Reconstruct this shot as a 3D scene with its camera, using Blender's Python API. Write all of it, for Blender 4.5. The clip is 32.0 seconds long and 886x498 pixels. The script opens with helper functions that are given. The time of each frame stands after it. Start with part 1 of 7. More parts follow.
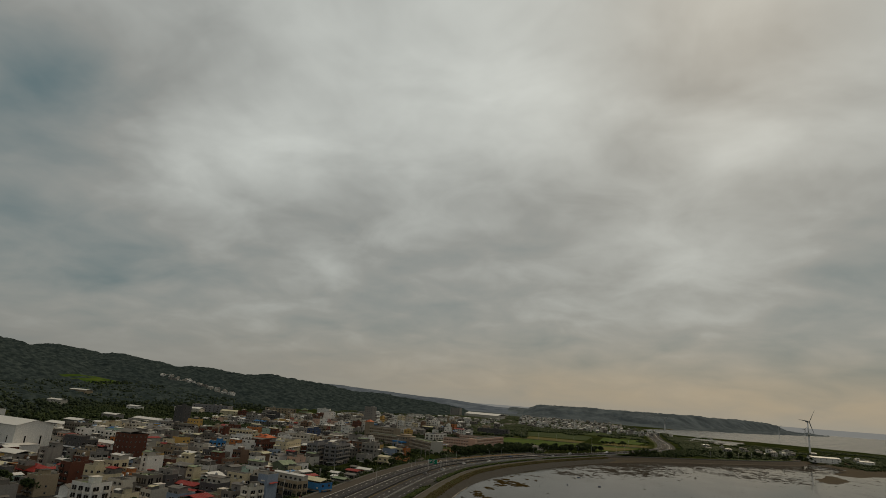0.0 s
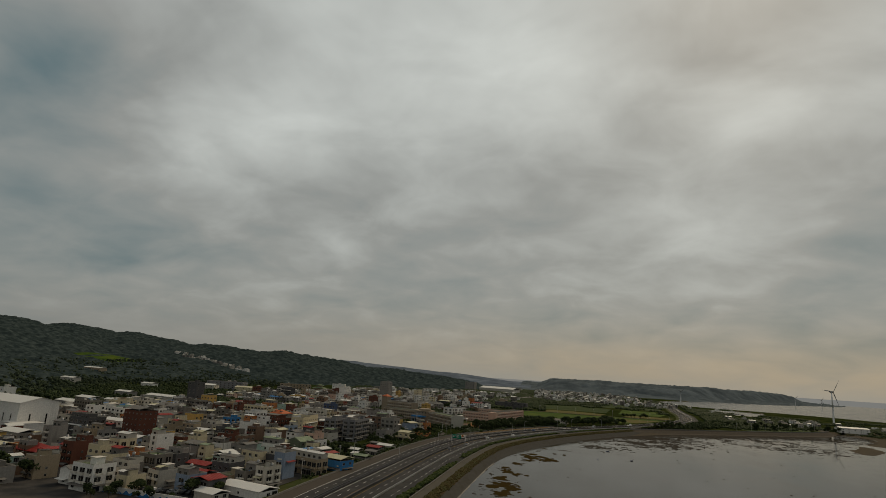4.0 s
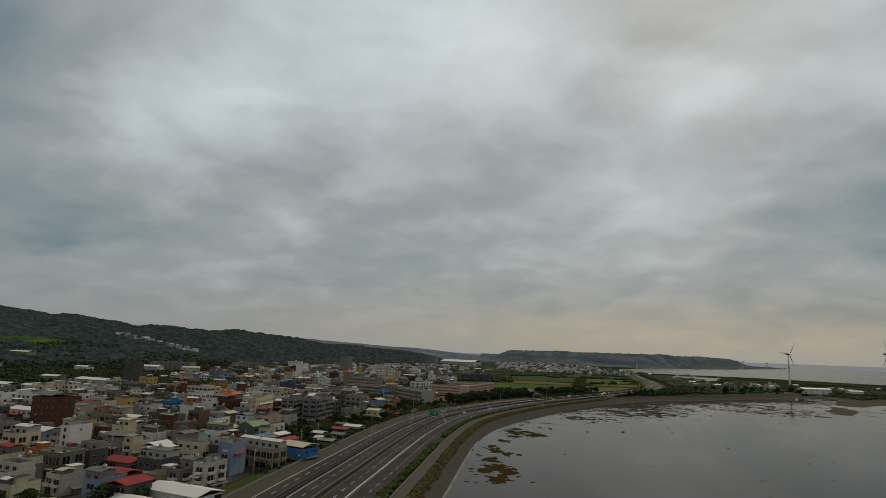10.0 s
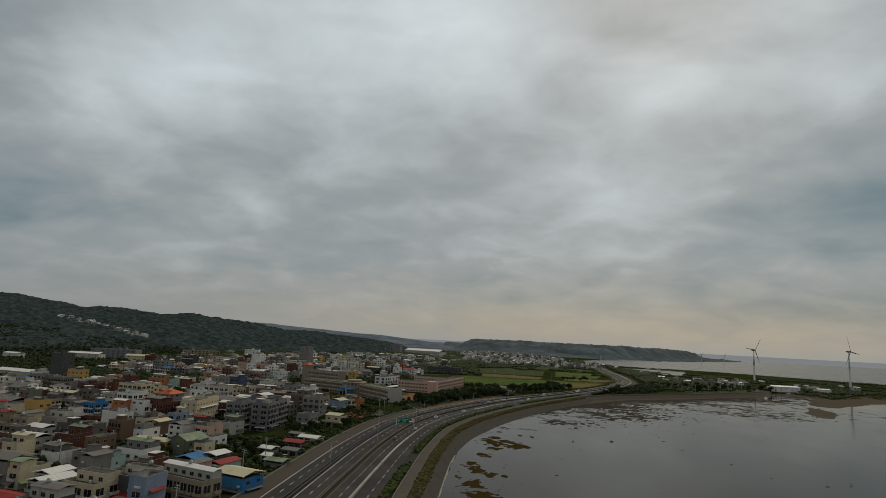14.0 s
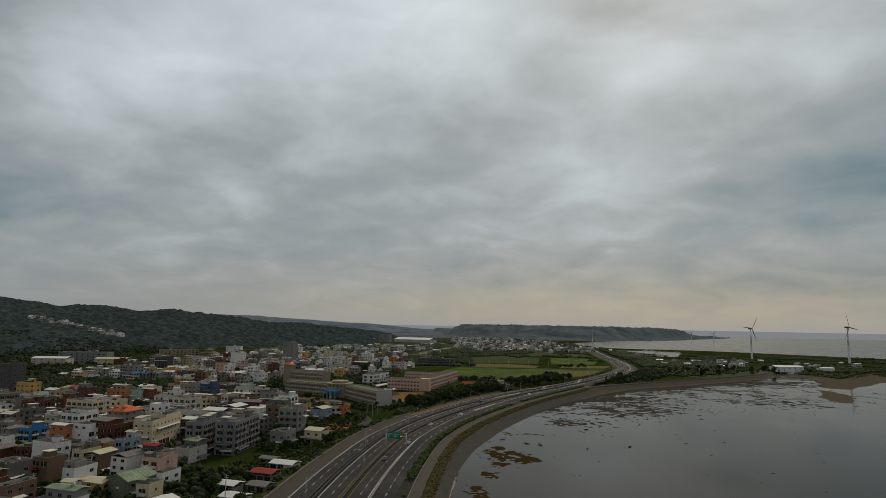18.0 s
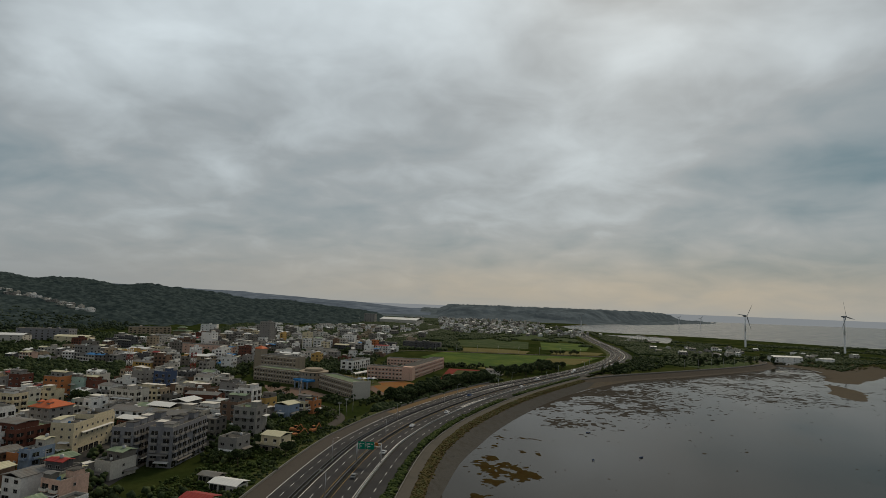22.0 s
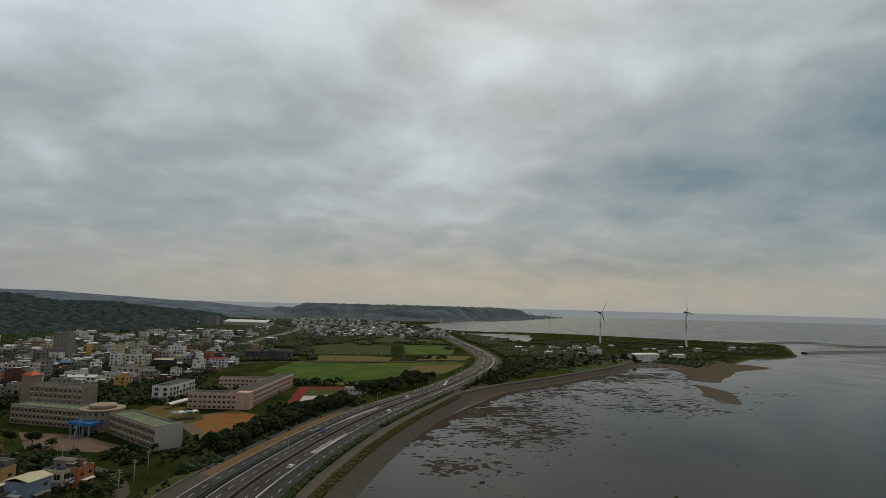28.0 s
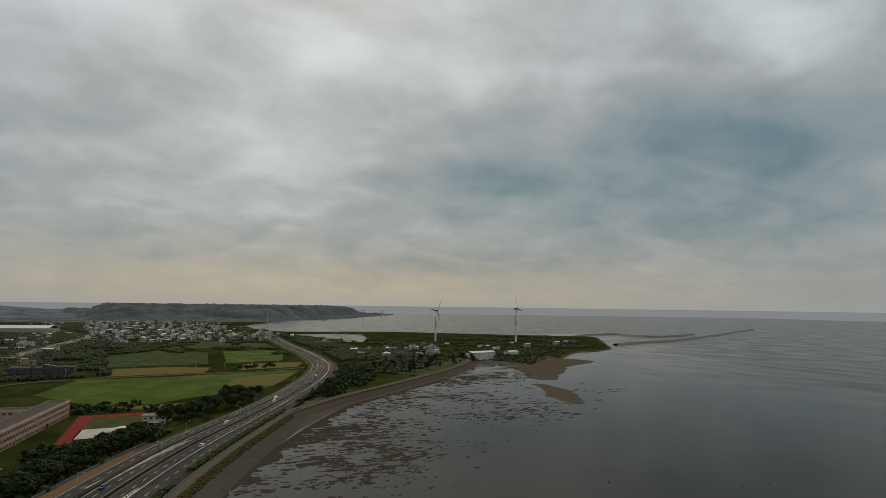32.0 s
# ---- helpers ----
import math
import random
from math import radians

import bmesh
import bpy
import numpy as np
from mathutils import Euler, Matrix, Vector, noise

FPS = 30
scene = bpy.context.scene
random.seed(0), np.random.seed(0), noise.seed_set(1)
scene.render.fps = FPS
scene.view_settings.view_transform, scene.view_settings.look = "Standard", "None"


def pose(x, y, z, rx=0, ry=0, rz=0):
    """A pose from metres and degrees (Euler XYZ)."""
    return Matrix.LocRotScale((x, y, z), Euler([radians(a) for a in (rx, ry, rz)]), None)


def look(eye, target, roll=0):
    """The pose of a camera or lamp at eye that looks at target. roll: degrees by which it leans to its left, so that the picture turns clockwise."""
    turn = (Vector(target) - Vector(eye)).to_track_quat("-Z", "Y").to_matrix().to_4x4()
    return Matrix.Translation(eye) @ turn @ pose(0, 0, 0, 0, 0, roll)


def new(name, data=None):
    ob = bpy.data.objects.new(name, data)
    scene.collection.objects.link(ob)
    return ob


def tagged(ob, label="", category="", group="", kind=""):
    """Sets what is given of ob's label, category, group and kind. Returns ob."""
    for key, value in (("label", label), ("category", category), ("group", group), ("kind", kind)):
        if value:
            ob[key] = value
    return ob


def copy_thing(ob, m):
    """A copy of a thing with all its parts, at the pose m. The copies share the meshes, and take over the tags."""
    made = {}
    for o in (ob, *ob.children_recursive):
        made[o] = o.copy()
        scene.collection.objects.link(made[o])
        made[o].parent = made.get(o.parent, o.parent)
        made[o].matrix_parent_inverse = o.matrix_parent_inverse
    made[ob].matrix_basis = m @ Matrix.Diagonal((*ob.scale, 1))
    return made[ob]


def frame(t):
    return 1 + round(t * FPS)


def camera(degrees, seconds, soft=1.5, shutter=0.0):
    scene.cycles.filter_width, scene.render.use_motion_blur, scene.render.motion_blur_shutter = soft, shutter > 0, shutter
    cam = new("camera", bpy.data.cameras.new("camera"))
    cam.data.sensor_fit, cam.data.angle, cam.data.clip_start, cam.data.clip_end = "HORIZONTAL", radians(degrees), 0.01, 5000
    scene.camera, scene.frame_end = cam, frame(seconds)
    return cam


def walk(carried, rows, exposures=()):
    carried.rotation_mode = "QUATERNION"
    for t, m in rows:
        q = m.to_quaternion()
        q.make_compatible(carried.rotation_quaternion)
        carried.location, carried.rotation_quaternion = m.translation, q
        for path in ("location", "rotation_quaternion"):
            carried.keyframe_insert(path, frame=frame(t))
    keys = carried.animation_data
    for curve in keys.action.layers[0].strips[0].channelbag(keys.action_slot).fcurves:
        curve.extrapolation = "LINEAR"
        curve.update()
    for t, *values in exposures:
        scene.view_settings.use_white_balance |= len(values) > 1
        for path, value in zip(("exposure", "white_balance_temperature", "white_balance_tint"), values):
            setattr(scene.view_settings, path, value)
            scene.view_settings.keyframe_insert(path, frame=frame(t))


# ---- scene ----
cam = camera(75.340, 32.0, soft=0.6)
PATH = [
    (0, -2.40, -1.52, 59.73, 104.596, -4.170, 8.029),
    (0.5, -3.96, 2.26, 60.03, 104.529, -4.067, 8.072),
    (1, -5.52, 5.99, 60.17, 105.057, -3.998, 8.161),
    (1.5, -7.15, 9.74, 59.99, 105.756, -3.831, 8.420),
    (2, -8.91, 13.45, 59.57, 106.043, -3.556, 8.667),
    (2.5, -10.58, 17.03, 59.18, 106.342, -3.425, 8.805),
    (3, -12.07, 20.16, 58.69, 106.673, -3.078, 9.112),
    (3.5, -13.35, 22.85, 58.09, 105.479, -3.103, 9.211),
    (4, -14.54, 25.26, 57.35, 102.160, -3.563, 9.189),
    (4.5, -15.94, 27.63, 56.61, 100.575, -3.783, 9.045),
    (6.5, -23.15, 45.82, 53.19, 99.379, -3.646, 9.076),
    (7, -25.18, 50.41, 52.69, 99.682, -3.858, 9.017),
    (7.5, -27.15, 55.07, 52.40, 99.923, -3.926, 8.945),
    (8, -29.02, 59.69, 52.20, 100.149, -3.875, 8.836),
    (8.5, -30.50, 64.30, 52.16, 100.315, -3.841, 8.818),
    (9, -31.59, 68.78, 52.22, 100.610, -2.243, 7.671),
    (9.5, -32.68, 73.27, 52.45, 100.281, -1.878, 6.319),
    (10, -34.17, 77.87, 52.92, 99.968, -1.922, 4.936),
    (10.5, -35.39, 83.29, 53.53, 99.927, -2.464, 3.571),
    (11, -36.61, 89.34, 54.16, 99.762, -2.380, 2.639),
    (11.5, -37.81, 95.21, 55.00, 99.400, -2.713, 2.004),
    (12, -39.01, 101.00, 56.01, 99.208, -2.745, 1.630),
    (12.5, -40.38, 106.81, 56.93, 99.353, -2.795, 1.426),
    (13, -41.69, 112.70, 57.88, 99.207, -2.884, 1.448),
    (13.5, -43.06, 118.61, 58.78, 99.427, -2.753, 1.351),
    (14, -44.32, 124.63, 59.79, 98.836, -2.921, 1.284),
    (14.5, -45.41, 130.63, 60.83, 98.311, -2.999, 1.184),
    (16.5, -47.60, 153.32, 64.55, 98.239, -1.665, 0.963),
    (17, -47.92, 159.15, 65.53, 97.741, -1.568, 0.731),
    (17.5, -47.88, 165.03, 66.58, 97.561, -1.363, 0.417),
    (18, -47.92, 170.69, 67.37, 97.424, -1.019, 0.209),
    (18.5, -48.01, 176.33, 68.08, 97.200, -0.760, -0.136),
    (19, -47.97, 182.12, 68.84, 96.684, -0.641, -0.275),
    (19.5, -47.86, 187.95, 69.52, 96.277, -0.720, -0.471),
    (20, -47.74, 193.89, 70.18, 95.777, -0.681, -0.640),
    (20.5, -47.63, 200.06, 70.74, 95.494, -0.612, -0.825),
    (21, -47.51, 206.54, 71.21, 95.338, -0.515, -0.985),
    (21.5, -47.46, 213.25, 71.54, 95.198, -1.948, -0.858),
    (22, -47.33, 220.27, 71.83, 95.386, -2.163, -1.047),
    (22.5, -47.10, 227.66, 72.09, 95.222, -2.257, -1.267),
    (23, -47.03, 234.59, 72.37, 95.119, -2.309, -1.433),
    (23.5, -46.93, 241.43, 72.78, 95.269, -2.239, -1.622),
    (24, -46.85, 248.21, 73.16, 95.157, -2.445, -1.792),
    (24.5, -46.63, 255.17, 73.64, 95.192, -2.613, -2.036),
    (26.5, -43.02, 292.93, 75.73, 95.403, -3.241, -8.560),
    (27, -42.19, 299.77, 76.28, 95.632, -2.516, -10.752),
    (27.5, -41.45, 306.13, 77.02, 95.519, -1.920, -13.000),
    (28, -40.87, 312.18, 77.69, 95.549, -1.462, -15.111),
    (28.5, -40.63, 318.06, 78.19, 95.503, -0.984, -17.167),
    (29, -40.75, 323.99, 78.61, 95.348, -1.416, -19.287),
    (29.5, -40.85, 330.21, 78.81, 95.346, -1.641, -21.485),
    (30, -40.07, 336.90, 79.15, 95.294, -1.893, -23.443),
    (30.5, -38.26, 344.27, 79.68, 95.473, -1.699, -25.410),
    (31, -35.44, 352.35, 80.36, 95.460, -1.461, -27.329),
    (31.5, -32.01, 360.99, 81.02, 95.380, -1.027, -29.571),
    (32, -28.77, 369.56, 81.48, 95.551, -0.723, -31.919),
]
EXPOSURES = [(0, -0.2, 7050, 10), (3.5, -0.2, 7000, 10), (6.5, 0.0, 6450, 10), (10, -0.03, 6350, 10), (16, 0.0, 6300, 10), (23, 0.12, 6260, 10), (31, 0.15, 6260, 10), (32, 0.12, 6450, 10)]
SKY_STRENGTH, SUN_POWER = 1.0, 1.5
CLOUD_DARK, CLOUD_MID, CLOUD_LIGHT = (0.115, 0.178, 0.205), (0.293, 0.316, 0.318), (0.64, 0.695, 0.70)
HORIZON_WARM, HORIZON_COOL, HAZE, BELOW = (0.43, 0.355, 0.245), (0.22, 0.235, 0.235), (0.29, 0.305, 0.295), (0.205, 0.214, 0.214)
# thin (bright) and thick (dark) places of the cloud deck: u, v, half widths, turn, gain
CLOUD_LOBES = [
    (-0.13, 1.06, 0.8, 0.45, 0, 0.159), (1.94, 1.24, 0.8, 0.45, -35, -0.132), (-1.14, 1.06, 0.45, 0.25, -35, -0.132), (1.48, 2.49, 0.8, 0.45, -35, -0.113), (1.52, 0.96, 0.45, 0.25, -35, -0.127),
    (0.5, 1.86, 0.2, 0.28, 0, 0.102), (-0.7, 1.18, 0.32, 0.16, 0, 0.09), (-1.46, 1.74, 0.45, 0.25, 0, -0.111), (0.89, 0.89, 0.45, 0.25, -35, 0.034), (0.64, 2.21, 0.32, 0.16, -35, 0.086),
    (1.16, 1.58, 0.22, 0.13, -35, -0.119), (-0.95, 1.34, 0.32, 0.16, 35, 0.047), (-0.24, 2.42, 0.45, 0.25, 35, -0.059), (0.29, 1.06, 0.22, 0.13, -35, -0.128), (1.19, 1.99, 0.32, 0.16, -35, -0.062)]
CLOUD_LOBES += [
    (-0.27, 1.42, 0.14, 0.14, 0, -0.058), (1.23, 0.62, 0.22, 0.13, 0, 0.115), (0.47, 1.21, 0.22, 0.13, 35, 0.063), (-1.01, 0.91, 0.14, 0.14, 0, -0.126), (-0.72, 1.9, 0.2, 0.28, 35, 0.047),
    (-0.13, 1.06, 0.14, 0.14, 0, 0.061), (0.87, 1.76, 0.14, 0.14, 0, -0.069), (0.93, 1.57, 0.14, 0.14, 0, 0.051), (-1.42, 1.37, 0.22, 0.13, -35, -0.069), (0.95, 1.28, 0.22, 0.13, -35, -0.052),
    (1.3, 0.82, 0.22, 0.13, -35, -0.052), (0.21, 2.86, 0.45, 0.25, 0, -0.057), (1.03, 1.03, 0.22, 0.13, 35, 0.068), (-0.59, 1.0, 0.14, 0.14, 0, -0.059), (0.42, 1.55, 0.22, 0.13, -35, -0.038)]
walk(cam, [(t, pose(x, y, z, rx, ry, rz)) for t, x, y, z, rx, ry, rz in PATH], EXPOSURES)

# ---- sky and sun ----
SUN_AZ = radians(20)      # the bright side of the sky, clockwise from +y
SUN_EL = radians(38)
world = bpy.data.worlds.new("overcast_sky")
scene.world = world
world.use_nodes = True
wt = world.node_tree
wt.nodes.clear()


def wnode(kind, **values):
    n = wt.nodes.new(kind)
    for key, v in values.items():
        if key == "operation":
            n.operation = v
        elif key == "blend":
            n.blend_type = v
    return n


def wmath(op, a, b=None, c=None, clamp=False):
    n = wnode("ShaderNodeMath", operation=op)
    n.use_clamp = clamp
    for i, v in enumerate((a, b, c)):
        if v is None:
            continue
        if isinstance(v, (int, float)):
            n.inputs[i].default_value = v
        else:
            wt.links.new(v, n.inputs[i])
    return n.outputs[0]


def wmix(fac, a, b, blend="MIX"):
    n = wt.nodes.new("ShaderNodeMix")
    n.data_type, n.blend_type = "RGBA", blend
    for sock, v in ((n.inputs[0], fac), (n.inputs[6], a), (n.inputs[7], b)):
        if isinstance(v, tuple):
            sock.default_value = (*v, 1)
        elif isinstance(v, (int, float)):
            sock.default_value = v
        else:
            wt.links.new(v, sock)
    return n.outputs[2]


coord = wt.nodes.new("ShaderNodeTexCoord")
split = wt.nodes.new("ShaderNodeSeparateXYZ")
wt.links.new(coord.outputs["Generated"], split.inputs[0])
dx, dy, dz = split.outputs
high = wmath("MAXIMUM", dz, 0.0)
depth = wmath("ADD", high, 0.28)
cu, cv = wmath("DIVIDE", dx, depth), wmath("DIVIDE", dy, depth)
plane = wt.nodes.new("ShaderNodeCombineXYZ")
wt.links.new(cu, plane.inputs[0])
wt.links.new(cv, plane.inputs[1])


def cloud_noise(scale, detail, rough, distort, shift, stretch=(1.0, 1.15, 1), turn=24):
    m = wt.nodes.new("ShaderNodeMapping")
    m.inputs["Location"].default_value = shift
    m.inputs["Rotation"].default_value = (0, 0, radians(turn))
    m.inputs["Scale"].default_value = stretch
    wt.links.new(plane.outputs[0], m.inputs[0])
    n = wt.nodes.new("ShaderNodeTexNoise")
    n.inputs["Scale"].default_value = scale
    n.inputs["Detail"].default_value = detail
    n.inputs["Roughness"].default_value = rough
    n.inputs["Distortion"].default_value = distort
    wt.links.new(m.outputs[0], n.inputs["Vector"])
    return n.outputs["Fac"]


def lobe(u, v, su, sv, turn):
    """A soft thinner or thicker patch of the cloud deck, round (u, v) of the deck."""
    a, b = wmath("SUBTRACT", frayed_u, u), wmath("SUBTRACT", frayed_v, v)
    c, s = math.cos(radians(turn)), math.sin(radians(turn))
    p = wmath("ADD", wmath("MULTIPLY", a, c / su), wmath("MULTIPLY", b, s / su))
    q = wmath("ADD", wmath("MULTIPLY", a, -s / sv), wmath("MULTIPLY", b, c / sv))
    r = wmath("ADD", wmath("MULTIPLY", p, p), wmath("MULTIPLY", q, q))
    return wmath("POWER", 2.718, wmath("MULTIPLY", r, -1.0))


frayed_u = wmath("ADD", cu, wmath("MULTIPLY", wmath("SUBTRACT", cloud_noise(3.2, 4.0, 0.55, 0.0, (7.7, 2.1, 0)), 0.5), 0.24))
frayed_v = wmath("ADD", cv, wmath("MULTIPLY", wmath("SUBTRACT", cloud_noise(3.2, 4.0, 0.55, 0.0, (2.9, 9.4, 0)), 0.5), 0.24))
big = cloud_noise(1.3, 3.0, 0.5, 0.5, (0.4, 1.7, 0))
fine = cloud_noise(3.6, 4.0, 0.5, 0.4, (3.1, 0.2, 0))
wisps = cloud_noise(8.0, 3.0, 0.5, 0.3, (1.3, 5.2, 0), (1.0, 0.7, 1), 52)
deck = wmath("ADD", wmath("ADD", 0.225, wmath("MULTIPLY", wisps, 0.06)), wmath("ADD", wmath("MULTIPLY", big, 0.24), wmath("MULTIPLY", fine, 0.30)))
for u, v, su, sv, turn, gain in CLOUD_LOBES:
    deck = wmath("ADD", deck, wmath("MULTIPLY", lobe(u, v, su, sv, turn), gain * 1.15))
ramp = wt.nodes.new("ShaderNodeValToRGB")
wt.links.new(deck, ramp.inputs[0])
els = ramp.color_ramp.elements
els[0].position, els[0].color = 0.30, (*CLOUD_DARK, 1)
els[1].position, els[1].color = 0.82, (*CLOUD_LIGHT, 1)
mid = els.new(0.52)
mid.color = (*CLOUD_MID, 1)
clouds = ramp.outputs[0]
# the brighter strip under the cloud deck, warm towards the sun
toward = wmath("ADD", wmath("MULTIPLY", dx, math.sin(SUN_AZ)), wmath("MULTIPLY", dy, math.cos(SUN_AZ)))
toward = wmath("POWER", wmath("MAXIMUM", toward, 0.0), 4.0)
low = wmath("POWER", 2.718, wmath("MULTIPLY", wmath("MULTIPLY", high, high), -170.0))
streak = wmath("ADD", 0.55, wmath("MULTIPLY", fine, 0.8))
warm = wmix(toward, HORIZON_COOL, HORIZON_WARM)
band = wmath("MULTIPLY", wmath("MULTIPLY", low, 0.80), streak, clamp=True)
clouds = wmix(band, clouds, warm)
haze = wmath("POWER", 2.718, wmath("MULTIPLY", high, -55.0))
clouds = wmix(wmath("MULTIPLY", haze, 0.55), clouds, HAZE)
sky = wt.nodes.new("ShaderNodeTexSky")
sky.sky_type = "NISHITA"
sky.sun_disc = False
sky.sun_elevation, sky.sun_rotation = SUN_EL, SUN_AZ
sky.air_density, sky.dust_density = 1.5, 3.0
thin = wmix(1.0, sky.outputs[0], (0.05, 0.05, 0.05), "MULTIPLY")
total = wmix(0.08, clouds, thin, "ADD")
ground_side = wmath("LESS_THAN", dz, -0.0035)
total = wmix(ground_side, total, BELOW)
back = wt.nodes.new("ShaderNodeBackground")
back.inputs["Strength"].default_value = SKY_STRENGTH
wt.links.new(total, back.inputs[0])
wout = wt.nodes.new("ShaderNodeOutputWorld")
wt.links.new(back.outputs[0], wout.inputs[0])

sun = new("sun", bpy.data.lights.new("sun", "SUN"))
sun.data.energy, sun.data.angle, sun.data.color = SUN_POWER, radians(14), (1.0, 0.84, 0.58)
sun.matrix_world = look((0, 0, 0), (-math.sin(SUN_AZ) * math.cos(SUN_EL), -math.cos(SUN_AZ) * math.cos(SUN_EL), -math.sin(SUN_EL)))

# ---- materials ----
WARM_CAST = (1.05, 1.0, 0.96)      # a warm cast put into every base colour, against the bluish sky light


def material(name, colour, rough=0.8, vary=0.25, scale=0.4, fine=6.0, bump=0.15, second=None, second_amount=0.5, metal=0.0, random_tone=0.0, spec=0.12, streaks=False, reach=0.02, grain=0.6):
    """A weathered surface: large stains and fine grain over the colour, in metres; second mixes in by large patches."""
    m = bpy.data.materials.new(name)
    m.use_nodes = True
    nt = m.node_tree
    bsdf = nt.nodes["Principled BSDF"]
    tc = nt.nodes.new("ShaderNodeTexCoord")
    geo = nt.nodes.new("ShaderNodeNewGeometry")
    large = nt.nodes.new("ShaderNodeTexNoise")
    small = nt.nodes.new("ShaderNodeTexNoise")
    for n, s, d in ((large, scale, 4.0), (small, fine, 6.0)):
        n.inputs["Scale"].default_value, n.inputs["Detail"].default_value, n.inputs["Roughness"].default_value = s, d, 0.6
    if streaks:
        mp = nt.nodes.new("ShaderNodeMapping")
        mp.inputs["Scale"].default_value = (1, 1, 0.12)
        nt.links.new(geo.outputs["Position"], mp.inputs[0])
        nt.links.new(mp.outputs[0], large.inputs["Vector"])
    else:
        nt.links.new(geo.outputs["Position"], large.inputs["Vector"])
    nt.links.new(geo.outputs["Position"], small.inputs["Vector"])

    def mixed(fac, a, b, blend="MIX"):
        n = nt.nodes.new("ShaderNodeMix")
        n.data_type, n.blend_type = "RGBA", blend
        for sock, v in ((n.inputs[0], fac), (n.inputs[6], a), (n.inputs[7], b)):
            if isinstance(v, tuple):
                sock.default_value = (*v, 1)
            elif isinstance(v, (int, float)):
                sock.default_value = v
            else:
                nt.links.new(v, sock)
        return n.outputs[2]

    def ranged(src, a, b, lo=0.3, hi=0.7):
        n = nt.nodes.new("ShaderNodeMapRange")
        nt.links.new(src, n.inputs[0])
        for i, v in enumerate((lo, hi, a, b)):
            n.inputs[i + 1].default_value = v
        return n.outputs[0]

    col = tuple(c * k for c, k in zip(colour, WARM_CAST))
    second = second and tuple(c * k for c, k in zip(second, WARM_CAST))
    if second:
        col = mixed(ranged(large.outputs["Fac"], 0.0, second_amount, 0.42, 0.62), col, tuple(second))
    tone = nt.nodes.new("ShaderNodeMath")
    tone.operation = "MULTIPLY"
    nt.links.new(ranged(large.outputs["Fac"], 1 - vary, 1 + vary * 0.6), tone.inputs[0])
    nt.links.new(ranged(small.outputs["Fac"], 1 - vary * grain, 1 + vary * grain * 0.7), tone.inputs[1])
    shade = tone.outputs[0]
    if random_tone:
        info = nt.nodes.new("ShaderNodeObjectInfo")
        t2 = nt.nodes.new("ShaderNodeMath")
        t2.operation = "MULTIPLY"
        nt.links.new(shade, t2.inputs[0])
        nt.links.new(ranged(info.outputs["Random"], 1 - random_tone, 1 + random_tone, 0, 1), t2.inputs[1])
        shade = t2.outputs[0]
    grey = nt.nodes.new("ShaderNodeCombineColor")
    for i in range(3):
        nt.links.new(shade, grey.inputs[i])
    col = mixed(1.0, col, grey.outputs[0], "MULTIPLY")
    nt.links.new(col, bsdf.inputs["Base Color"])
    nt.links.new(ranged(small.outputs["Fac"], max(0.05, rough - 0.12), min(1, rough + 0.1)), bsdf.inputs["Roughness"])
    bsdf.inputs["Metallic"].default_value = metal
    bsdf.inputs["Specular IOR Level"].default_value = spec
    if bump:
        b = nt.nodes.new("ShaderNodeBump")
        b.inputs["Strength"].default_value, b.inputs["Distance"].default_value = bump, reach
        nt.links.new(small.outputs["Fac"], b.inputs["Height"])
        nt.links.new(b.outputs[0], bsdf.inputs["Normal"])
    return m


def leaf_material(name, dark, light, scale=0.35):
    """Foliage: tone differs from clump to clump and within a clump."""
    m = material(name, dark, 0.75, 0.35, scale, 2.5, 0.6, light, 0.9, spec=0.03, reach=0.3)
    return m


M = {}
M["asphalt"] = material("asphalt", (0.047, 0.047, 0.049), 0.85, 0.22, 0.06, 3.0, 0.2, (0.058, 0.056, 0.055), 0.8, spec=0.03)
M["apron"] = material("concrete_apron", (0.085, 0.076, 0.066), 0.9, 0.25, 0.08, 2.5, 0.2, (0.066, 0.058, 0.05), 0.8, spec=0.03)
M["town_road"] = material("town_road", (0.045, 0.045, 0.046), 0.9, 0.25, 0.1, 3.0, 0.2, (0.075, 0.07, 0.066), 0.6, spec=0.03)
M["concrete"] = material("concrete", (0.22, 0.21, 0.195), 0.9, 0.3, 0.3, 3.0, 0.2, (0.13, 0.127, 0.12), 0.7, streaks=True)
M["paint_white"] = material("road_paint_white", (0.62, 0.62, 0.60), 0.7, 0.3, 0.6, 5.0, 0)
M["paint_yellow"] = material("road_paint_yellow", (0.33, 0.20, 0.05), 0.7, 0.3, 0.6, 5.0, 0)
M["steel"] = material("galvanised_steel", (0.42, 0.43, 0.44), 0.45, 0.15, 0.8, 8.0, 0.05, metal=0.6)
M["dark_metal"] = material("dark_metal", (0.05, 0.05, 0.055), 0.5, 0.2, 0.8, 8.0, 0.05)
M["turbine"] = material("turbine_paint", (0.72, 0.74, 0.76), 0.35, 0.06, 0.05, 2.0, 0.0)
M["blade"] = material("blade_paint", (0.20, 0.215, 0.23), 0.4, 0.06, 0.05, 2.0, 0.0)
M["soil"] = material("brown_soil", (0.070, 0.045, 0.022), 0.95, 0.4, 0.2, 2.0, 0.5, (0.055, 0.05, 0.026), 0.7, reach=0.1, spec=0.03)
M["service"] = material("service_road_concrete", (0.105, 0.098, 0.084), 0.9, 0.28, 0.1, 2.5, 0.2, (0.08, 0.072, 0.06), 0.8, spec=0.03)
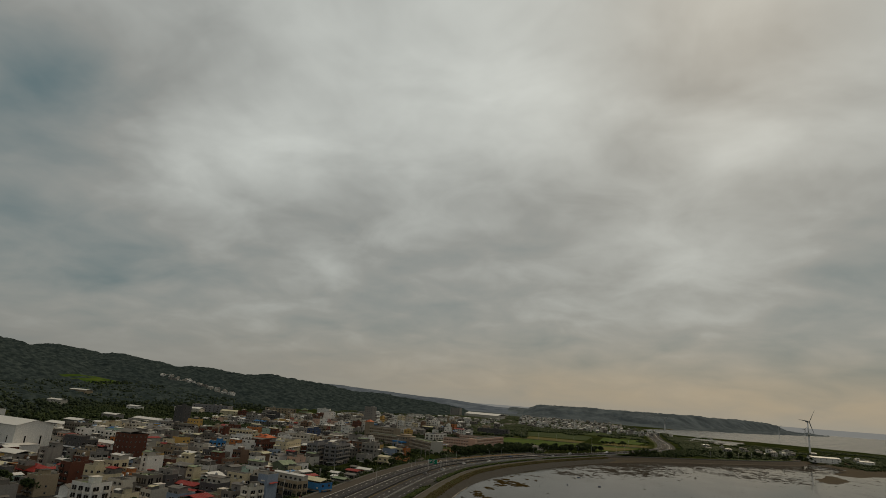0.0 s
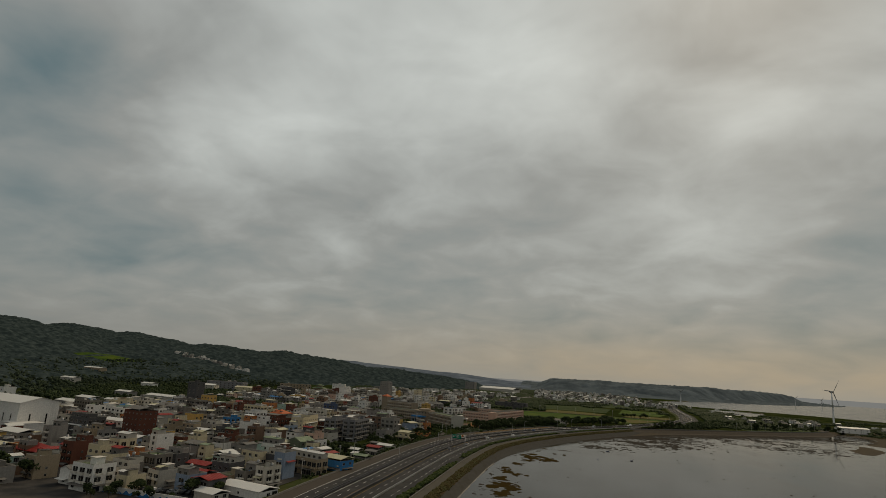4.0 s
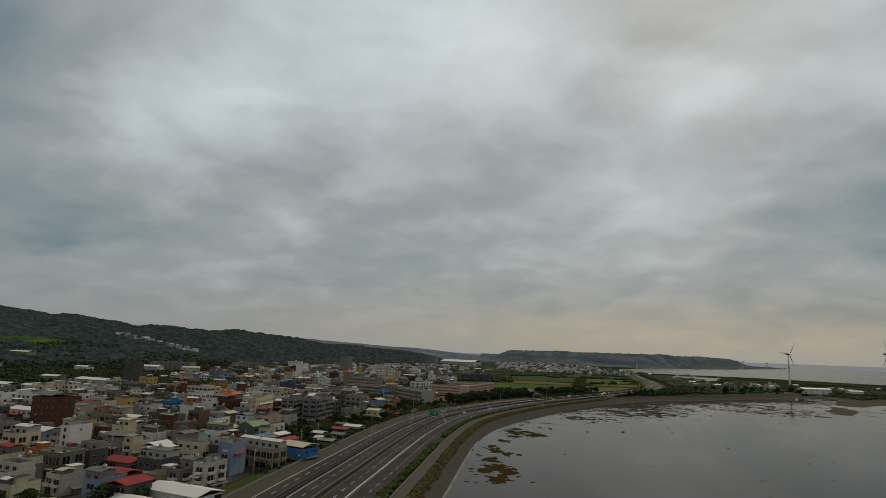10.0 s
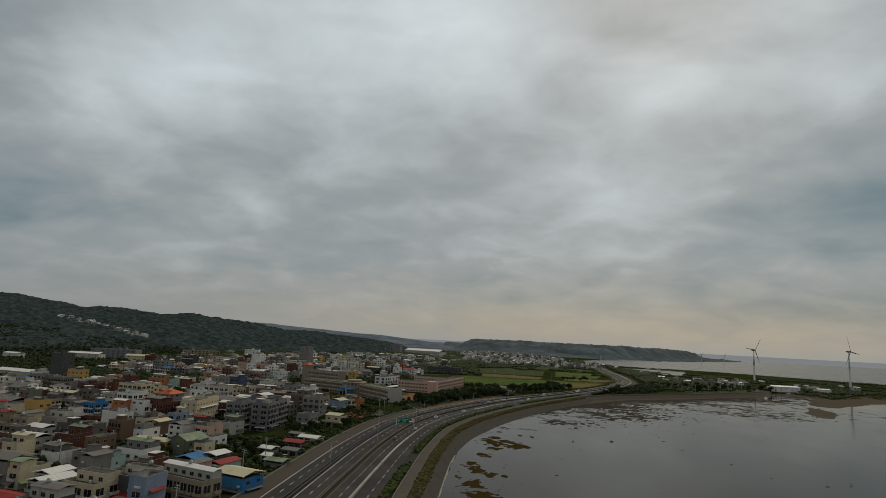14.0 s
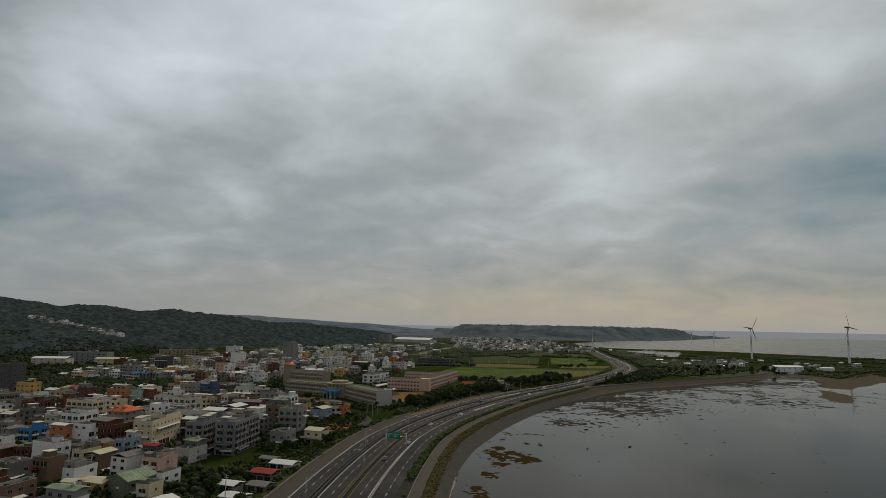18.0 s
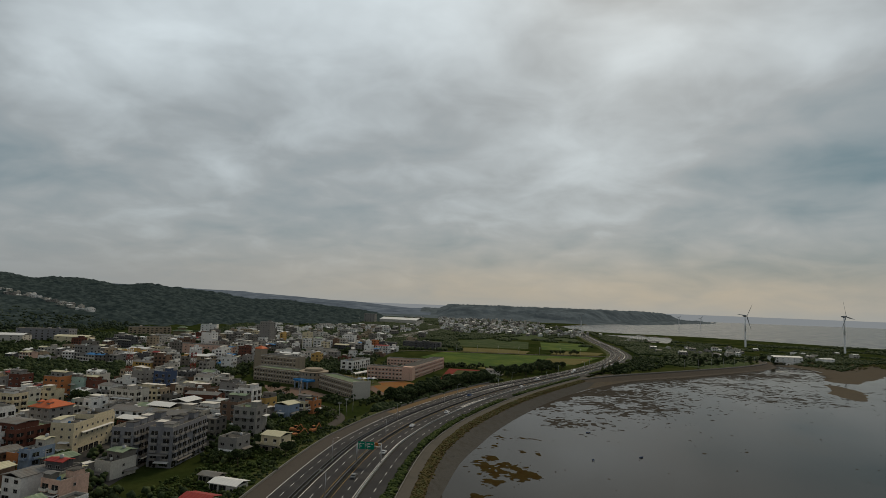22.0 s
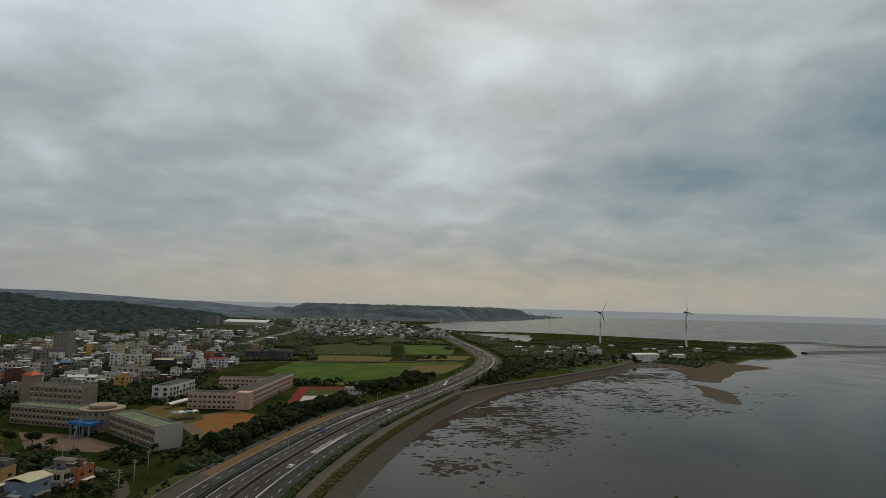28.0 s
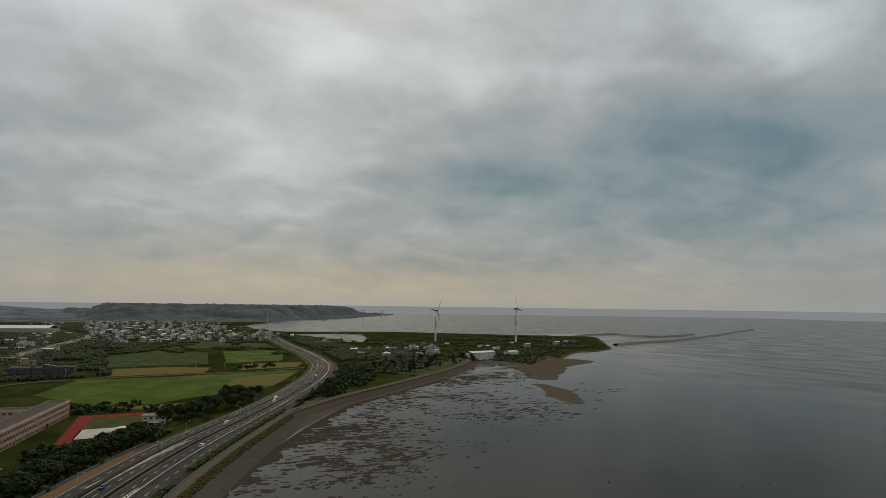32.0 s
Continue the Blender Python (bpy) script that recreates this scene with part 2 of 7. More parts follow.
M["wall_slope"] = material("stained_concrete_slope", (0.098, 0.096, 0.090), 0.9, 0.4, 0.2, 1.5, 0.4, (0.056, 0.053, 0.047), 0.9, reach=0.1, spec=0.0)
M["silt"] = material("wet_silt", (0.17, 0.16, 0.14), 0.6, 0.3, 0.2, 2.0, 0.2, (0.10, 0.09, 0.08), 0.8)
M["rock"] = material("seawall_rock", (0.085, 0.072, 0.058), 0.85, 0.4, 0.5, 2.0, 0.6, (0.06, 0.051, 0.042), 0.8, reach=0.2, spec=0.03)
M["mud"] = material("wet_mud", (0.066, 0.060, 0.052), 0.9, 0.4, 0.2, 1.2, 0.5, (0.038, 0.033, 0.027), 0.9, spec=0.0, reach=0.1)
M["algae"] = material("tidal_weed", (0.055, 0.036, 0.012), 0.95, 0.45, 0.25, 1.2, 0.6, (0.034, 0.028, 0.011), 0.9, reach=0.1, spec=0.0)
M["sand"] = material("wet_sand", (0.115, 0.098, 0.075), 0.8, 0.3, 0.05, 1.0, 0.2, (0.076, 0.068, 0.056), 0.9, spec=0.0)
M["red_clay"] = material("red_clay_ground", (0.25, 0.105, 0.032), 0.95, 0.3, 0.08, 2.0, 0.2, (0.15, 0.10, 0.04), 0.9, spec=0.03)
M["track_red"] = material("running_track_red", (0.17, 0.03, 0.022), 0.9, 0.2, 0.2, 3.0, 0.1, spec=0.03)
M["court"] = material("pale_court_concrete", (0.40, 0.40, 0.37), 0.9, 0.2, 0.2, 3.0, 0.1)
M["field"] = material("rice_field", (0.038, 0.080, 0.006), 0.9, 0.25, 0.03, 1.2, 0.5, (0.072, 0.098, 0.010), 0.8, reach=0.2, spec=0.03)
M["field_dry"] = material("stubble_field", (0.125, 0.105, 0.032), 0.95, 0.25, 0.04, 1.2, 0.4, (0.095, 0.09, 0.03), 0.8, reach=0.2, spec=0.03)
M["field_dark"] = material("vegetable_field", (0.03, 0.055, 0.012), 0.95, 0.3, 0.06, 1.2, 0.5, (0.05, 0.06, 0.02), 0.8, reach=0.2, spec=0.03)
M["lawn"] = material("lawn", (0.05, 0.066, 0.018), 0.95, 0.25, 0.1, 2.5, 0.3, (0.068, 0.062, 0.025), 0.7, spec=0.03)
M["leaf"] = leaf_material("leaves", (0.027, 0.042, 0.019), (0.056, 0.072, 0.029))
M["leaf_light"] = leaf_material("light_leaves", (0.034, 0.054, 0.016), (0.062, 0.080, 0.022))
M["leaf_brown"] = leaf_material("dry_leaves", (0.09, 0.07, 0.025), (0.06, 0.065, 0.025))
# the hill woods' blue is distance haze mixed into the leaf colour
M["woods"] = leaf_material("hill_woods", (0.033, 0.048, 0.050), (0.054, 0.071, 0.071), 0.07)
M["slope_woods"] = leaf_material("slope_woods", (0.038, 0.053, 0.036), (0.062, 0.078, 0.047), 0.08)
# aerial haze over the cape and the far ridge is put into these colours
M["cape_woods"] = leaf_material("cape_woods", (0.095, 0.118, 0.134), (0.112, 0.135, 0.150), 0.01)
M["hazy_far_woods"] = leaf_material("hazy_distant_woods", (0.125, 0.155, 0.20), (0.14, 0.17, 0.21), 0.012)
for key in ("woods", "hazy_far_woods", "cape_woods", "slope_woods"):
    M[key].node_tree.nodes["Principled BSDF"].inputs["Specular IOR Level"].default_value = 0.0
M["bark"] = material("bark", (0.09, 0.07, 0.05), 0.95, 0.35, 1.0, 8.0, 0.5)
M["pole"] = material("concrete_pole", (0.33, 0.32, 0.30), 0.85, 0.15, 1.0, 6.0, 0.1)
M["sign_green"] = material("sign_green", (0.0, 0.16, 0.10), 0.5, 0.08, 0.5, 4.0, 0.0)
M["sign_brown"] = material("sign_brown", (0.30, 0.10, 0.02), 0.5, 0.08, 0.5, 4.0, 0.0)
M["dark_strip"] = material("dark_planted_strip", (0.022, 0.024, 0.018), 0.95, 0.4, 0.4, 2.0, 0.3)
M["rubber"] = material("rubber", (0.02, 0.02, 0.02), 0.9, 0.2, 2, 8, 0.0)
M["tin_red"] = material("red_sheet_roof", (0.27, 0.03, 0.026), 0.6, 0.25, 0.25, 4.0, 0.1, (0.24, 0.04, 0.03), 0.6)
M["tin_blue"] = material("blue_sheet", (0.04, 0.16, 0.36), 0.6, 0.25, 0.25, 4.0, 0.1)
M["tin_green"] = material("green_sheet", (0.17, 0.23, 0.15), 0.6, 0.25, 0.25, 4.0, 0.1, (0.24, 0.28, 0.19), 0.6)
M["tin_cream"] = material("cream_sheet_roof", (0.52, 0.49, 0.33), 0.55, 0.2, 0.25, 4.0, 0.1, (0.42, 0.41, 0.31), 0.6)
M["tin_white"] = material("white_sheet_roof", (0.66, 0.67, 0.66), 0.5, 0.18, 0.25, 4.0, 0.1, (0.5, 0.5, 0.48), 0.5)
M["tin_grey"] = material("grey_sheet_roof", (0.20, 0.20, 0.195), 0.7, 0.4, 0.25, 4.0, 0.1, (0.11, 0.095, 0.08), 0.8)
M["tile_orange"] = material("orange_roof_tiles", (0.50, 0.13, 0.05), 0.7, 0.2, 0.4, 5.0, 0.3, (0.40, 0.11, 0.05), 0.6)
M["roof_slab"] = material("weathered_flat_roof", (0.12, 0.114, 0.105), 0.95, 0.5, 0.3, 1.4, 0.2, (0.026, 0.025, 0.023), 0.95)
M["roof_green"] = material("green_roof_coating", (0.12, 0.17, 0.10), 0.9, 0.25, 0.25, 2.5, 0.2, (0.15, 0.16, 0.10), 0.7)
M["trim"] = material("pale_trim", (0.60, 0.58, 0.53), 0.8, 0.2, 0.5, 4.0, 0.1, streaks=True)
M["parapet"] = material("weathered_parapet", (0.40, 0.385, 0.35), 0.9, 0.4, 0.4, 1.5, 0.1, (0.20, 0.19, 0.17), 0.8)
M["frame"] = material("window_frame", (0.27, 0.26, 0.25), 0.6, 0.3, 0.5, 4.0, 0.05)
M["tank"] = material("stainless_tank", (0.36, 0.37, 0.38), 0.5, 0.1, 0.5, 5.0, 0.0, metal=0.7)
WALLS = {
    "grey": (0.28, 0.27, 0.255), "dark_grey": (0.10, 0.10, 0.105), "slate": (0.225, 0.23, 0.25), "white": (0.80, 0.80, 0.78),
    "cream": (0.64, 0.57, 0.40), "pale": (0.52, 0.50, 0.45), "yellow": (0.58, 0.38, 0.13), "orange": (0.50, 0.20, 0.08),
    "brick": (0.145, 0.060, 0.042), "brown": (0.19, 0.125, 0.09), "pink": (0.66, 0.45, 0.36), "aqua": (0.40, 0.56, 0.50),
    "blue": (0.26, 0.33, 0.44), "navy": (0.07, 0.10, 0.18), "bare": (0.19, 0.178, 0.16), "beige": (0.38, 0.31, 0.22), "green": (0.17, 0.21, 0.15),
    "school": (0.34, 0.285, 0.215), "bright_blue": (0.05, 0.22, 0.50),
}
for key, rgb in WALLS.items():
    stain = tuple(c * 0.66 for c in rgb)
    M["wall_" + key] = material("wall_" + key, rgb, 0.85, 0.36, 0.3, 1.3, 0.15, stain, 0.8, streaks=True, grain=0.5)


def glass_material(name, tint=(0.022, 0.023, 0.023), rough=0.15):
    m = material(name, tint, rough, 0.5, 0.8, 3.0, 0.0, random_tone=0.5, spec=0.4)
    return m


M["school_roof"] = material("dark_school_roof", (0.075, 0.07, 0.062), 0.95, 0.3, 0.2, 2.5, 0.2, (0.05, 0.047, 0.042), 0.8)
M["paving_red"] = material("reddish_paving", (0.15, 0.095, 0.07), 0.95, 0.25, 0.15, 2.5, 0.2, (0.10, 0.08, 0.065), 0.8)
M["ochre"] = material("ochre_paved_strip", (0.17, 0.115, 0.06), 0.95, 0.25, 0.1, 2.5, 0.2, (0.12, 0.085, 0.05), 0.8, spec=0.03)
M["glass"] = glass_material("window_glass")

sea = bpy.data.materials.new("tidal_water")
sea.use_nodes = True
nt = sea.node_tree
b = nt.nodes["Principled BSDF"]
b.inputs["IOR"].default_value = 1.33
b.inputs["Specular IOR Level"].default_value = 0.14
g = nt.nodes.new("ShaderNodeNewGeometry")
place = nt.nodes.new("ShaderNodeSeparateXYZ")
nt.links.new(g.outputs["Position"], place.inputs[0])


def smath(op, a, b2=None, clamp=False):
    n = nt.nodes.new("ShaderNodeMath")
    n.operation, n.use_clamp = op, clamp
    for i, v in enumerate((a, b2)):
        if v is None:
            continue
        if isinstance(v, (int, float)):
            n.inputs[i].default_value = v
        else:
            nt.links.new(v, n.inputs[i])
    return n.outputs[0]


n1, n2, n3 = (nt.nodes.new("ShaderNodeTexNoise") for _ in range(3))
mp = nt.nodes.new("ShaderNodeMapping")
mp.inputs["Scale"].default_value = (1, 0.45, 1)
mp.inputs["Rotation"].default_value = (0, 0, radians(-35))
nt.links.new(g.outputs["Position"], mp.inputs[0])
for n, sc, d in ((n1, 0.35, 4.0), (n2, 0.012, 5.0), (n3, 0.03, 6.0)):
    n.inputs["Scale"].default_value, n.inputs["Detail"].default_value = sc, d
    nt.links.new(mp.outputs[0], n.inputs["Vector"])
# 0 in the shallow bay behind the headland, 1 in the open sea
off_bay = smath("ADD", smath("MULTIPLY", smath("SUBTRACT", place.outputs[0], 150.0), 0.78), smath("MULTIPLY", smath("SUBTRACT", place.outputs[1], 400.0), -0.625))
off_bay = smath("ADD", smath("MULTIPLY", off_bay, 1 / 260), smath("MULTIPLY", smath("SUBTRACT", n2.outputs["Fac"], 0.5), 0.9))
north = smath("MULTIPLY", smath("SUBTRACT", place.outputs[1], 1500.0), 1 / 200)
open_sea = smath("MAXIMUM", smath("MAXIMUM", off_bay, north), 0.0)
open_sea = smath("MINIMUM", open_sea, 1.0)
tint = nt.nodes.new("ShaderNodeMix")
tint.data_type = "RGBA"
nt.links.new(open_sea, tint.inputs[0])
tint.inputs[6].default_value, tint.inputs[7].default_value = (0.040, 0.036, 0.029, 1), (0.017, 0.021, 0.021, 1)
nt.links.new(tint.outputs[2], b.inputs["Base Color"])
bp = nt.nodes.new("ShaderNodeBump")
bp.inputs["Distance"].default_value = 0.10
nt.links.new(smath("ADD", 0.03, smath("MULTIPLY", open_sea, 0.10)), bp.inputs["Strength"])
nt.links.new(n1.outputs["Fac"], bp.inputs["Height"])
nt.links.new(bp.outputs[0], b.inputs["Normal"])
calm = nt.nodes.new("ShaderNodeMapRange")
for i, v in enumerate((0.35, 0.7, 0.05, 0.16)):
    calm.inputs[i + 1].default_value = v
nt.links.new(n3.outputs["Fac"], calm.inputs[0])
nt.links.new(smath("ADD", calm.outputs[0], smath("MULTIPLY", open_sea, 0.10)), b.inputs["Roughness"])
M["water"] = sea

# ---- making things ----
def mesh_of(name, bm, *mats):
    me = bpy.data.meshes.new(name)
    bm.to_mesh(me)
    bm.free()
    for m in mats:
        me.materials.append(m)
    return me


def part(name, bm, mat, parent=None, label="", at=None):
    """One mesh object, under a thing or a part."""
    me = bm if isinstance(bm, bpy.types.Mesh) else mesh_of(name, bm, mat)
    ob = new(name, me)
    if parent:
        ob.parent = parent
    if at is not None:
        ob.matrix_basis = at
    if label:
        ob["label"] = label
    return ob


def thing(name, label, category, group="", kind="", at=None):
    ob = new(name)
    ob.empty_display_size = 0.5
    if at is not None:
        ob.matrix_basis = at
    return tagged(ob, label, category, group, kind)


def box(bm, x0, x1, y0, y1, z0, z1, mat=0, turn=None):
    vs = [bm.verts.new((x, y, z)) for z in (z0, z1) for x, y in ((x0, y0), (x1, y0), (x1, y1), (x0, y1))]
    if turn is not None:
        for v in vs:
            v.co = turn @ v.co
    for f in ((3, 2, 1, 0), (4, 5, 6, 7), (0, 1, 5, 4), (1, 2, 6, 5), (2, 3, 7, 6), (3, 0, 4, 7)):
        face = bm.faces.new([vs[i] for i in f])
        face.material_index = mat
    return vs


def tube(bm, a, b, r0, r1, sides=8, cap=True, mat=0):
    a, b = Vector(a), Vector(b)
    q = (b - a).to_track_quat("Z", "Y").to_matrix()
    rings = []
    for p, r in ((a, r0), (b, r1)):
        rings.append([bm.verts.new(p + q @ Vector((r * math.cos(2 * math.pi * i / sides), r * math.sin(2 * math.pi * i / sides), 0))) for i in range(sides)])
    for i in range(sides):
        j = (i + 1) % sides
        f = bm.faces.new((rings[0][i], rings[0][j], rings[1][j], rings[1][i]))
        f.material_index, f.smooth = mat, True
    if cap:
        bm.faces.new(rings[1]).material_index = mat
        bm.faces.new(rings[0][::-1]).material_index = mat


def boxed(name, dims, mat, parent, label="", bevel=0.0):
    bm = bmesh.new()
    box(bm, *dims)
    if bevel:
        bmesh.ops.bevel(bm, geom=bm.edges[:], offset=bevel, segments=1, affect="EDGES")
    return part(name, bm, mat, parent, label)


def smooth_line(points, step):
    """A Catmull-Rom line through points, with a vertex about every step metres."""
    pts = [Vector((p[0], p[1])) for p in points]
    ext = [2 * pts[0] - pts[1], *pts, 2 * pts[-1] - pts[-2]]
    out = []
    for i in range(1, len(ext) - 2):
        p0, p1, p2, p3 = ext[i - 1 : i + 3]
        n = max(1, round((p2 - p1).length / step))
        for k in range(n):
            t = k / n
            out.append(0.5 * (2 * p1 + (p2 - p0) * t + (2 * p0 - 5 * p1 + 4 * p2 - p3) * t * t + (3 * p1 - p0 - 3 * p2 + p3) * t**3))
    out.append(pts[-1])
    return out


def normals(line):
    """Unit vectors to the right of the line's way, at each of its points."""
    out = []
    for i in range(len(line)):
        d = (line[min(i + 1, len(line) - 1)] - line[max(i - 1, 0)]).normalized()
        out.append(Vector((d.y, -d.x)))
    return out


# ---- the coast, the hills and the sheet of ground ----
SHORE = [(-54, -700), (-54, 0), (-53, 255), (-50, 330), (-45, 410), (-36, 482), (-12, 561), (28, 640), (100, 745), (190, 842), (300, 930), (395, 990), (452, 1060),
         (470, 1010), (455, 940), (470, 925), (520, 955), (575, 1010), (720, 1115), (830, 1140), (960, 1270), (1080, 1400), (1130, 1480), (1000, 1600),
         (900, 1700), (760, 1850), (650, 1910), (530, 1930), (440, 2020), (430, 2330), (520, 2560), (700, 2830), (1000, 3300), (1300, 3800), (1620, 4330), (1900, 4680), (2040, 4890)]
shore_line = np.array([(p.x, p.y) for p in smooth_line(SHORE, 45)])
LAGOON = np.array([(385, 1880), (430, 1800), (460, 1600), (440, 1500), (475, 1480), (560, 1660), (610, 1800), (560, 1850)], float)


def distance_to(line, x, y, closed=False):
    """Distance from each (x, y) to a line, and its sign: positive on the left of the line's way."""
    best, side = np.full(x.shape, 1e9), np.ones(x.shape)
    pts = np.vstack([line, line[:1]]) if closed else line
    for (ax, ay), (bx, by) in zip(pts[:-1], pts[1:]):
        ex, ey = bx - ax, by - ay
        u = np.clip(((x - ax) * ex + (y - ay) * ey) / (ex * ex + ey * ey), 0, 1)
        d = np.hypot(x - ax - u * ex, y - ay - u * ey)
        s = np.sign(ex * (y - ay) - ey * (x - ax))
        near = d < best
        best, side = np.where(near, d, best), np.where(near, s, side)
    return best, side


def inside(poly, x, y):
    hit = np.zeros(np.shape(x), bool)
    for (ax, ay), (bx, by) in zip(poly, np.roll(poly, -1, 0)):
        with np.errstate(divide="ignore", invalid="ignore"):
            hit ^= ((ay > y) != (by > y)) & (x < (bx - ax) * (y - ay) / (by - ay) + ax)
    return hit


def wave(x, y, size, seed):
    """Smooth value noise from -1 to 1, with that wave length in metres."""
    rng = np.random.RandomState(seed)
    table = rng.uniform(-1, 1, (64, 64))
    u, v = np.asarray(x, float) / size, np.asarray(y, float) / size
    i, j = np.floor(u).astype(int), np.floor(v).astype(int)
    a, b = u - i, v - j
    a, b = a * a * (3 - 2 * a), b * b * (3 - 2 * b)
    t = lambda p, q: table[p % 64, q % 64]
    return (t(i, j) * (1 - a) + t(i + 1, j) * a) * (1 - b) + (t(i, j + 1) * (1 - a) + t(i + 1, j + 1) * a) * b


def ease(v):
    v = np.clip(v, 0, 1)
    return v * v * (3 - 2 * v)


LAND = 3.0


def hills(x, y):
    """Height of the hills over the coastal plain."""
    x, y = np.asarray(x, float), np.asarray(y, float)
    foot = np.interp(y, [-500, 200, 500, 900, 1150, 1400, 1700, 2400], [-330, -370, -440, -600, -530, -400, -200, -60])
    back = foot - x
    crest = np.interp(x, [-2600, -1500, -1230, -1000, -800, -600, -450, -330, -240, 100], [165, 142, 101, 71, 64, 56, 48, 38, 9, 0])
    h = crest * ease(back / np.interp(x, [-1400, -500], [900, 560])) * ease((2600 - y) / 600)
    h = np.where(y > 1300, np.maximum(h, crest * 0.86 * ease((y - 1450 - 0.25 * (x + 300)) / 500) * ease((-x + 60) / 240) * ease((3000 - y) / 500)), h)
    h *= np.interp(y, [900, 1350], [1.0, 0.88])
    h = h + 24 * np.exp(-(((x + 800) / 210) ** 2) - ((y - 1930) / 260) ** 2) + 6 * np.exp(-(((x + 400) / 120) ** 2) - ((y - 2250) / 200) ** 2)
    h *= 1 + 0.15 * wave(x, y, 320, 3) + 0.12 * wave(x, y, 130, 4) + 0.05 * wave(x, y, 55, 5)
    # the far cape
    front = 2945 - 0.05 * x + 1.30 * np.maximum(x - 950, 0)
    cape = np.interp(x, [900, 1500, 1900, 2100], [53, 49, 40, 26]) * ease((y - front) / 360) * ease((2160 - x) / 160) * ease((x + 70) / 190) * (1 + 0.06 * wave(x, y, 380, 8) + 0.05 * wave(x, y, 140, 9) + 0.03 * wave(x, y, 60, 10))
    tall = np.interp(x, [-2600, -1700, -1000, -600, -230], [112, 96, 72, 50, 22])
    tall = np.where(x > -230, 22 * ease((420 - x) / 300), tall)
    far = tall * ease((y - 3500) / 600) * (1 + 0.11 * wave(x, y, 500, 6) + 0.08 * wave(x, y, 210, 7) + 0.04 * wave(x, y, 90, 11))
    return np.maximum(np.maximum(h, cape), far)


def ground_height(x, y):
    x, y = np.asarray(x, float), np.asarray(y, float)
    d, side = distance_to(shore_line, x, y)
    d = d * side
    z = np.where(d > 0, LAND * ease((d + 2) / 26) + hills(x, y) * ease((d - 30) / 120), 0.0)
    z = np.where(d <= 2, np.maximum(-3.0, (d - 2) * 0.10), z)
    bar = ((x > 425) & (x < 600) & (y > 900) & (y < 1075))
    z = np.where(bar & (d > 0), 0.12 + 0.02 * d, z)
    d2, s2 = distance_to(LAGOON, x, y, True)
    z = np.where(inside(LAGOON, x, y), -0.6, z)
    return z


def grid_mesh(name, xs, ys, height, mat, skip=None):
    """A sheet over a grid of places; skip(x, y, z) leaves out faces by their centres."""
    gx, gy = np.meshgrid(xs, ys)
    verts = np.stack([gx, gy, height(gx, gy)], -1).reshape(-1, 3)
    nx = len(xs)
    first = (np.arange(len(ys) - 1)[:, None] * nx + np.arange(nx - 1)[None]).reshape(-1)
    quads = np.stack([first, first + 1, first + nx + 1, first + nx], -1)
    if skip is not None:
        c = (verts[quads[:, 0]] + verts[quads[:, 2]]) / 2
        quads = quads[~skip(c[:, 0], c[:, 1], c[:, 2])]
        used, quads = np.unique(quads, return_inverse=True)
        verts, quads = verts[used], quads.reshape(-1, 4)
    me = bpy.data.meshes.new(name)
    me.vertices.add(len(verts))
    me.vertices.foreach_set("co", verts.reshape(-1).astype(np.float32))
    me.loops.add(len(quads) * 4)
    me.loops.foreach_set("vertex_index", quads.reshape(-1).astype(np.int32))
    me.polygons.add(len(quads))
    me.polygons.foreach_set("loop_start", np.arange(0, len(quads) * 4, 4, dtype=np.int32))
    me.update(calc_edges=True)
    me.polygons.foreach_set("use_smooth", [True] * len(me.polygons))
    me.materials.append(mat)
    return me


def spaced(*stops):
    out = []
    for (a, b, s) in stops:
        out += list(np.arange(a, b - 1e-6, s))
    return np.array(out + [stops[-1][1]])


gm = material("coastal_ground", (0.024, 0.036, 0.010), 0.95, 0.35, 0.02, 0.5, 0.4, (0.044, 0.048, 0.016), 0.7, spec=0.0, reach=0.3)
ground_mesh = grid_mesh("ground", spaced((-4800, -1600, 160), (-1600, -440, 29), (-440, 1240, 12), (1240, 2200, 60), (2200, 4800, 260)),
                        spaced((-900, 0, 60), (0, 1500, 12), (1500, 2600, 22), (2600, 4900, 50)), ground_height, gm)
ground = tagged(new("ground", ground_mesh), "green and brown coastal plain rising to low hills", "ground", kind="structure")
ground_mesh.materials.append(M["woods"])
ground_mesh.materials.append(M["hazy_far_woods"])
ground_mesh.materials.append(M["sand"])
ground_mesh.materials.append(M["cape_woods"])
centres = np.empty(len(ground_mesh.polygons) * 3, np.float32)
ground_mesh.polygons.foreach_get("center", centres)
cx, cy, cz = centres.reshape(-1, 3).T
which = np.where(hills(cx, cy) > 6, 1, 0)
which = np.where(((cx > 420) & (cx < 610) & (cy > 880) & (cy < 1075) & (cz < 2)) | ((cz < 0.9) & (cy > 1000)), 3, which)
which = np.where((cx > 55) & (cx < 150) & (cy > 715) & (cy < 840) & (cz < LAND - 0.05), 3, which)
# the far land takes the two colours with haze in them
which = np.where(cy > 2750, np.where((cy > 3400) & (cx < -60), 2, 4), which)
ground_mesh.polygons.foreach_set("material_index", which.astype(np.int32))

bm = bmesh.new()
vs = [bm.verts.new(p) for p in ((-4850, -4700, 0), (4850, -4700, 0), (4850, 4850, 0), (-4850, 4850, 0))]
bm.faces.new(vs)
part("water", bm, M["water"])
tagged(bpy.data.objects["water"], "calm grey shallow sea at low tide", "water", kind="structure")

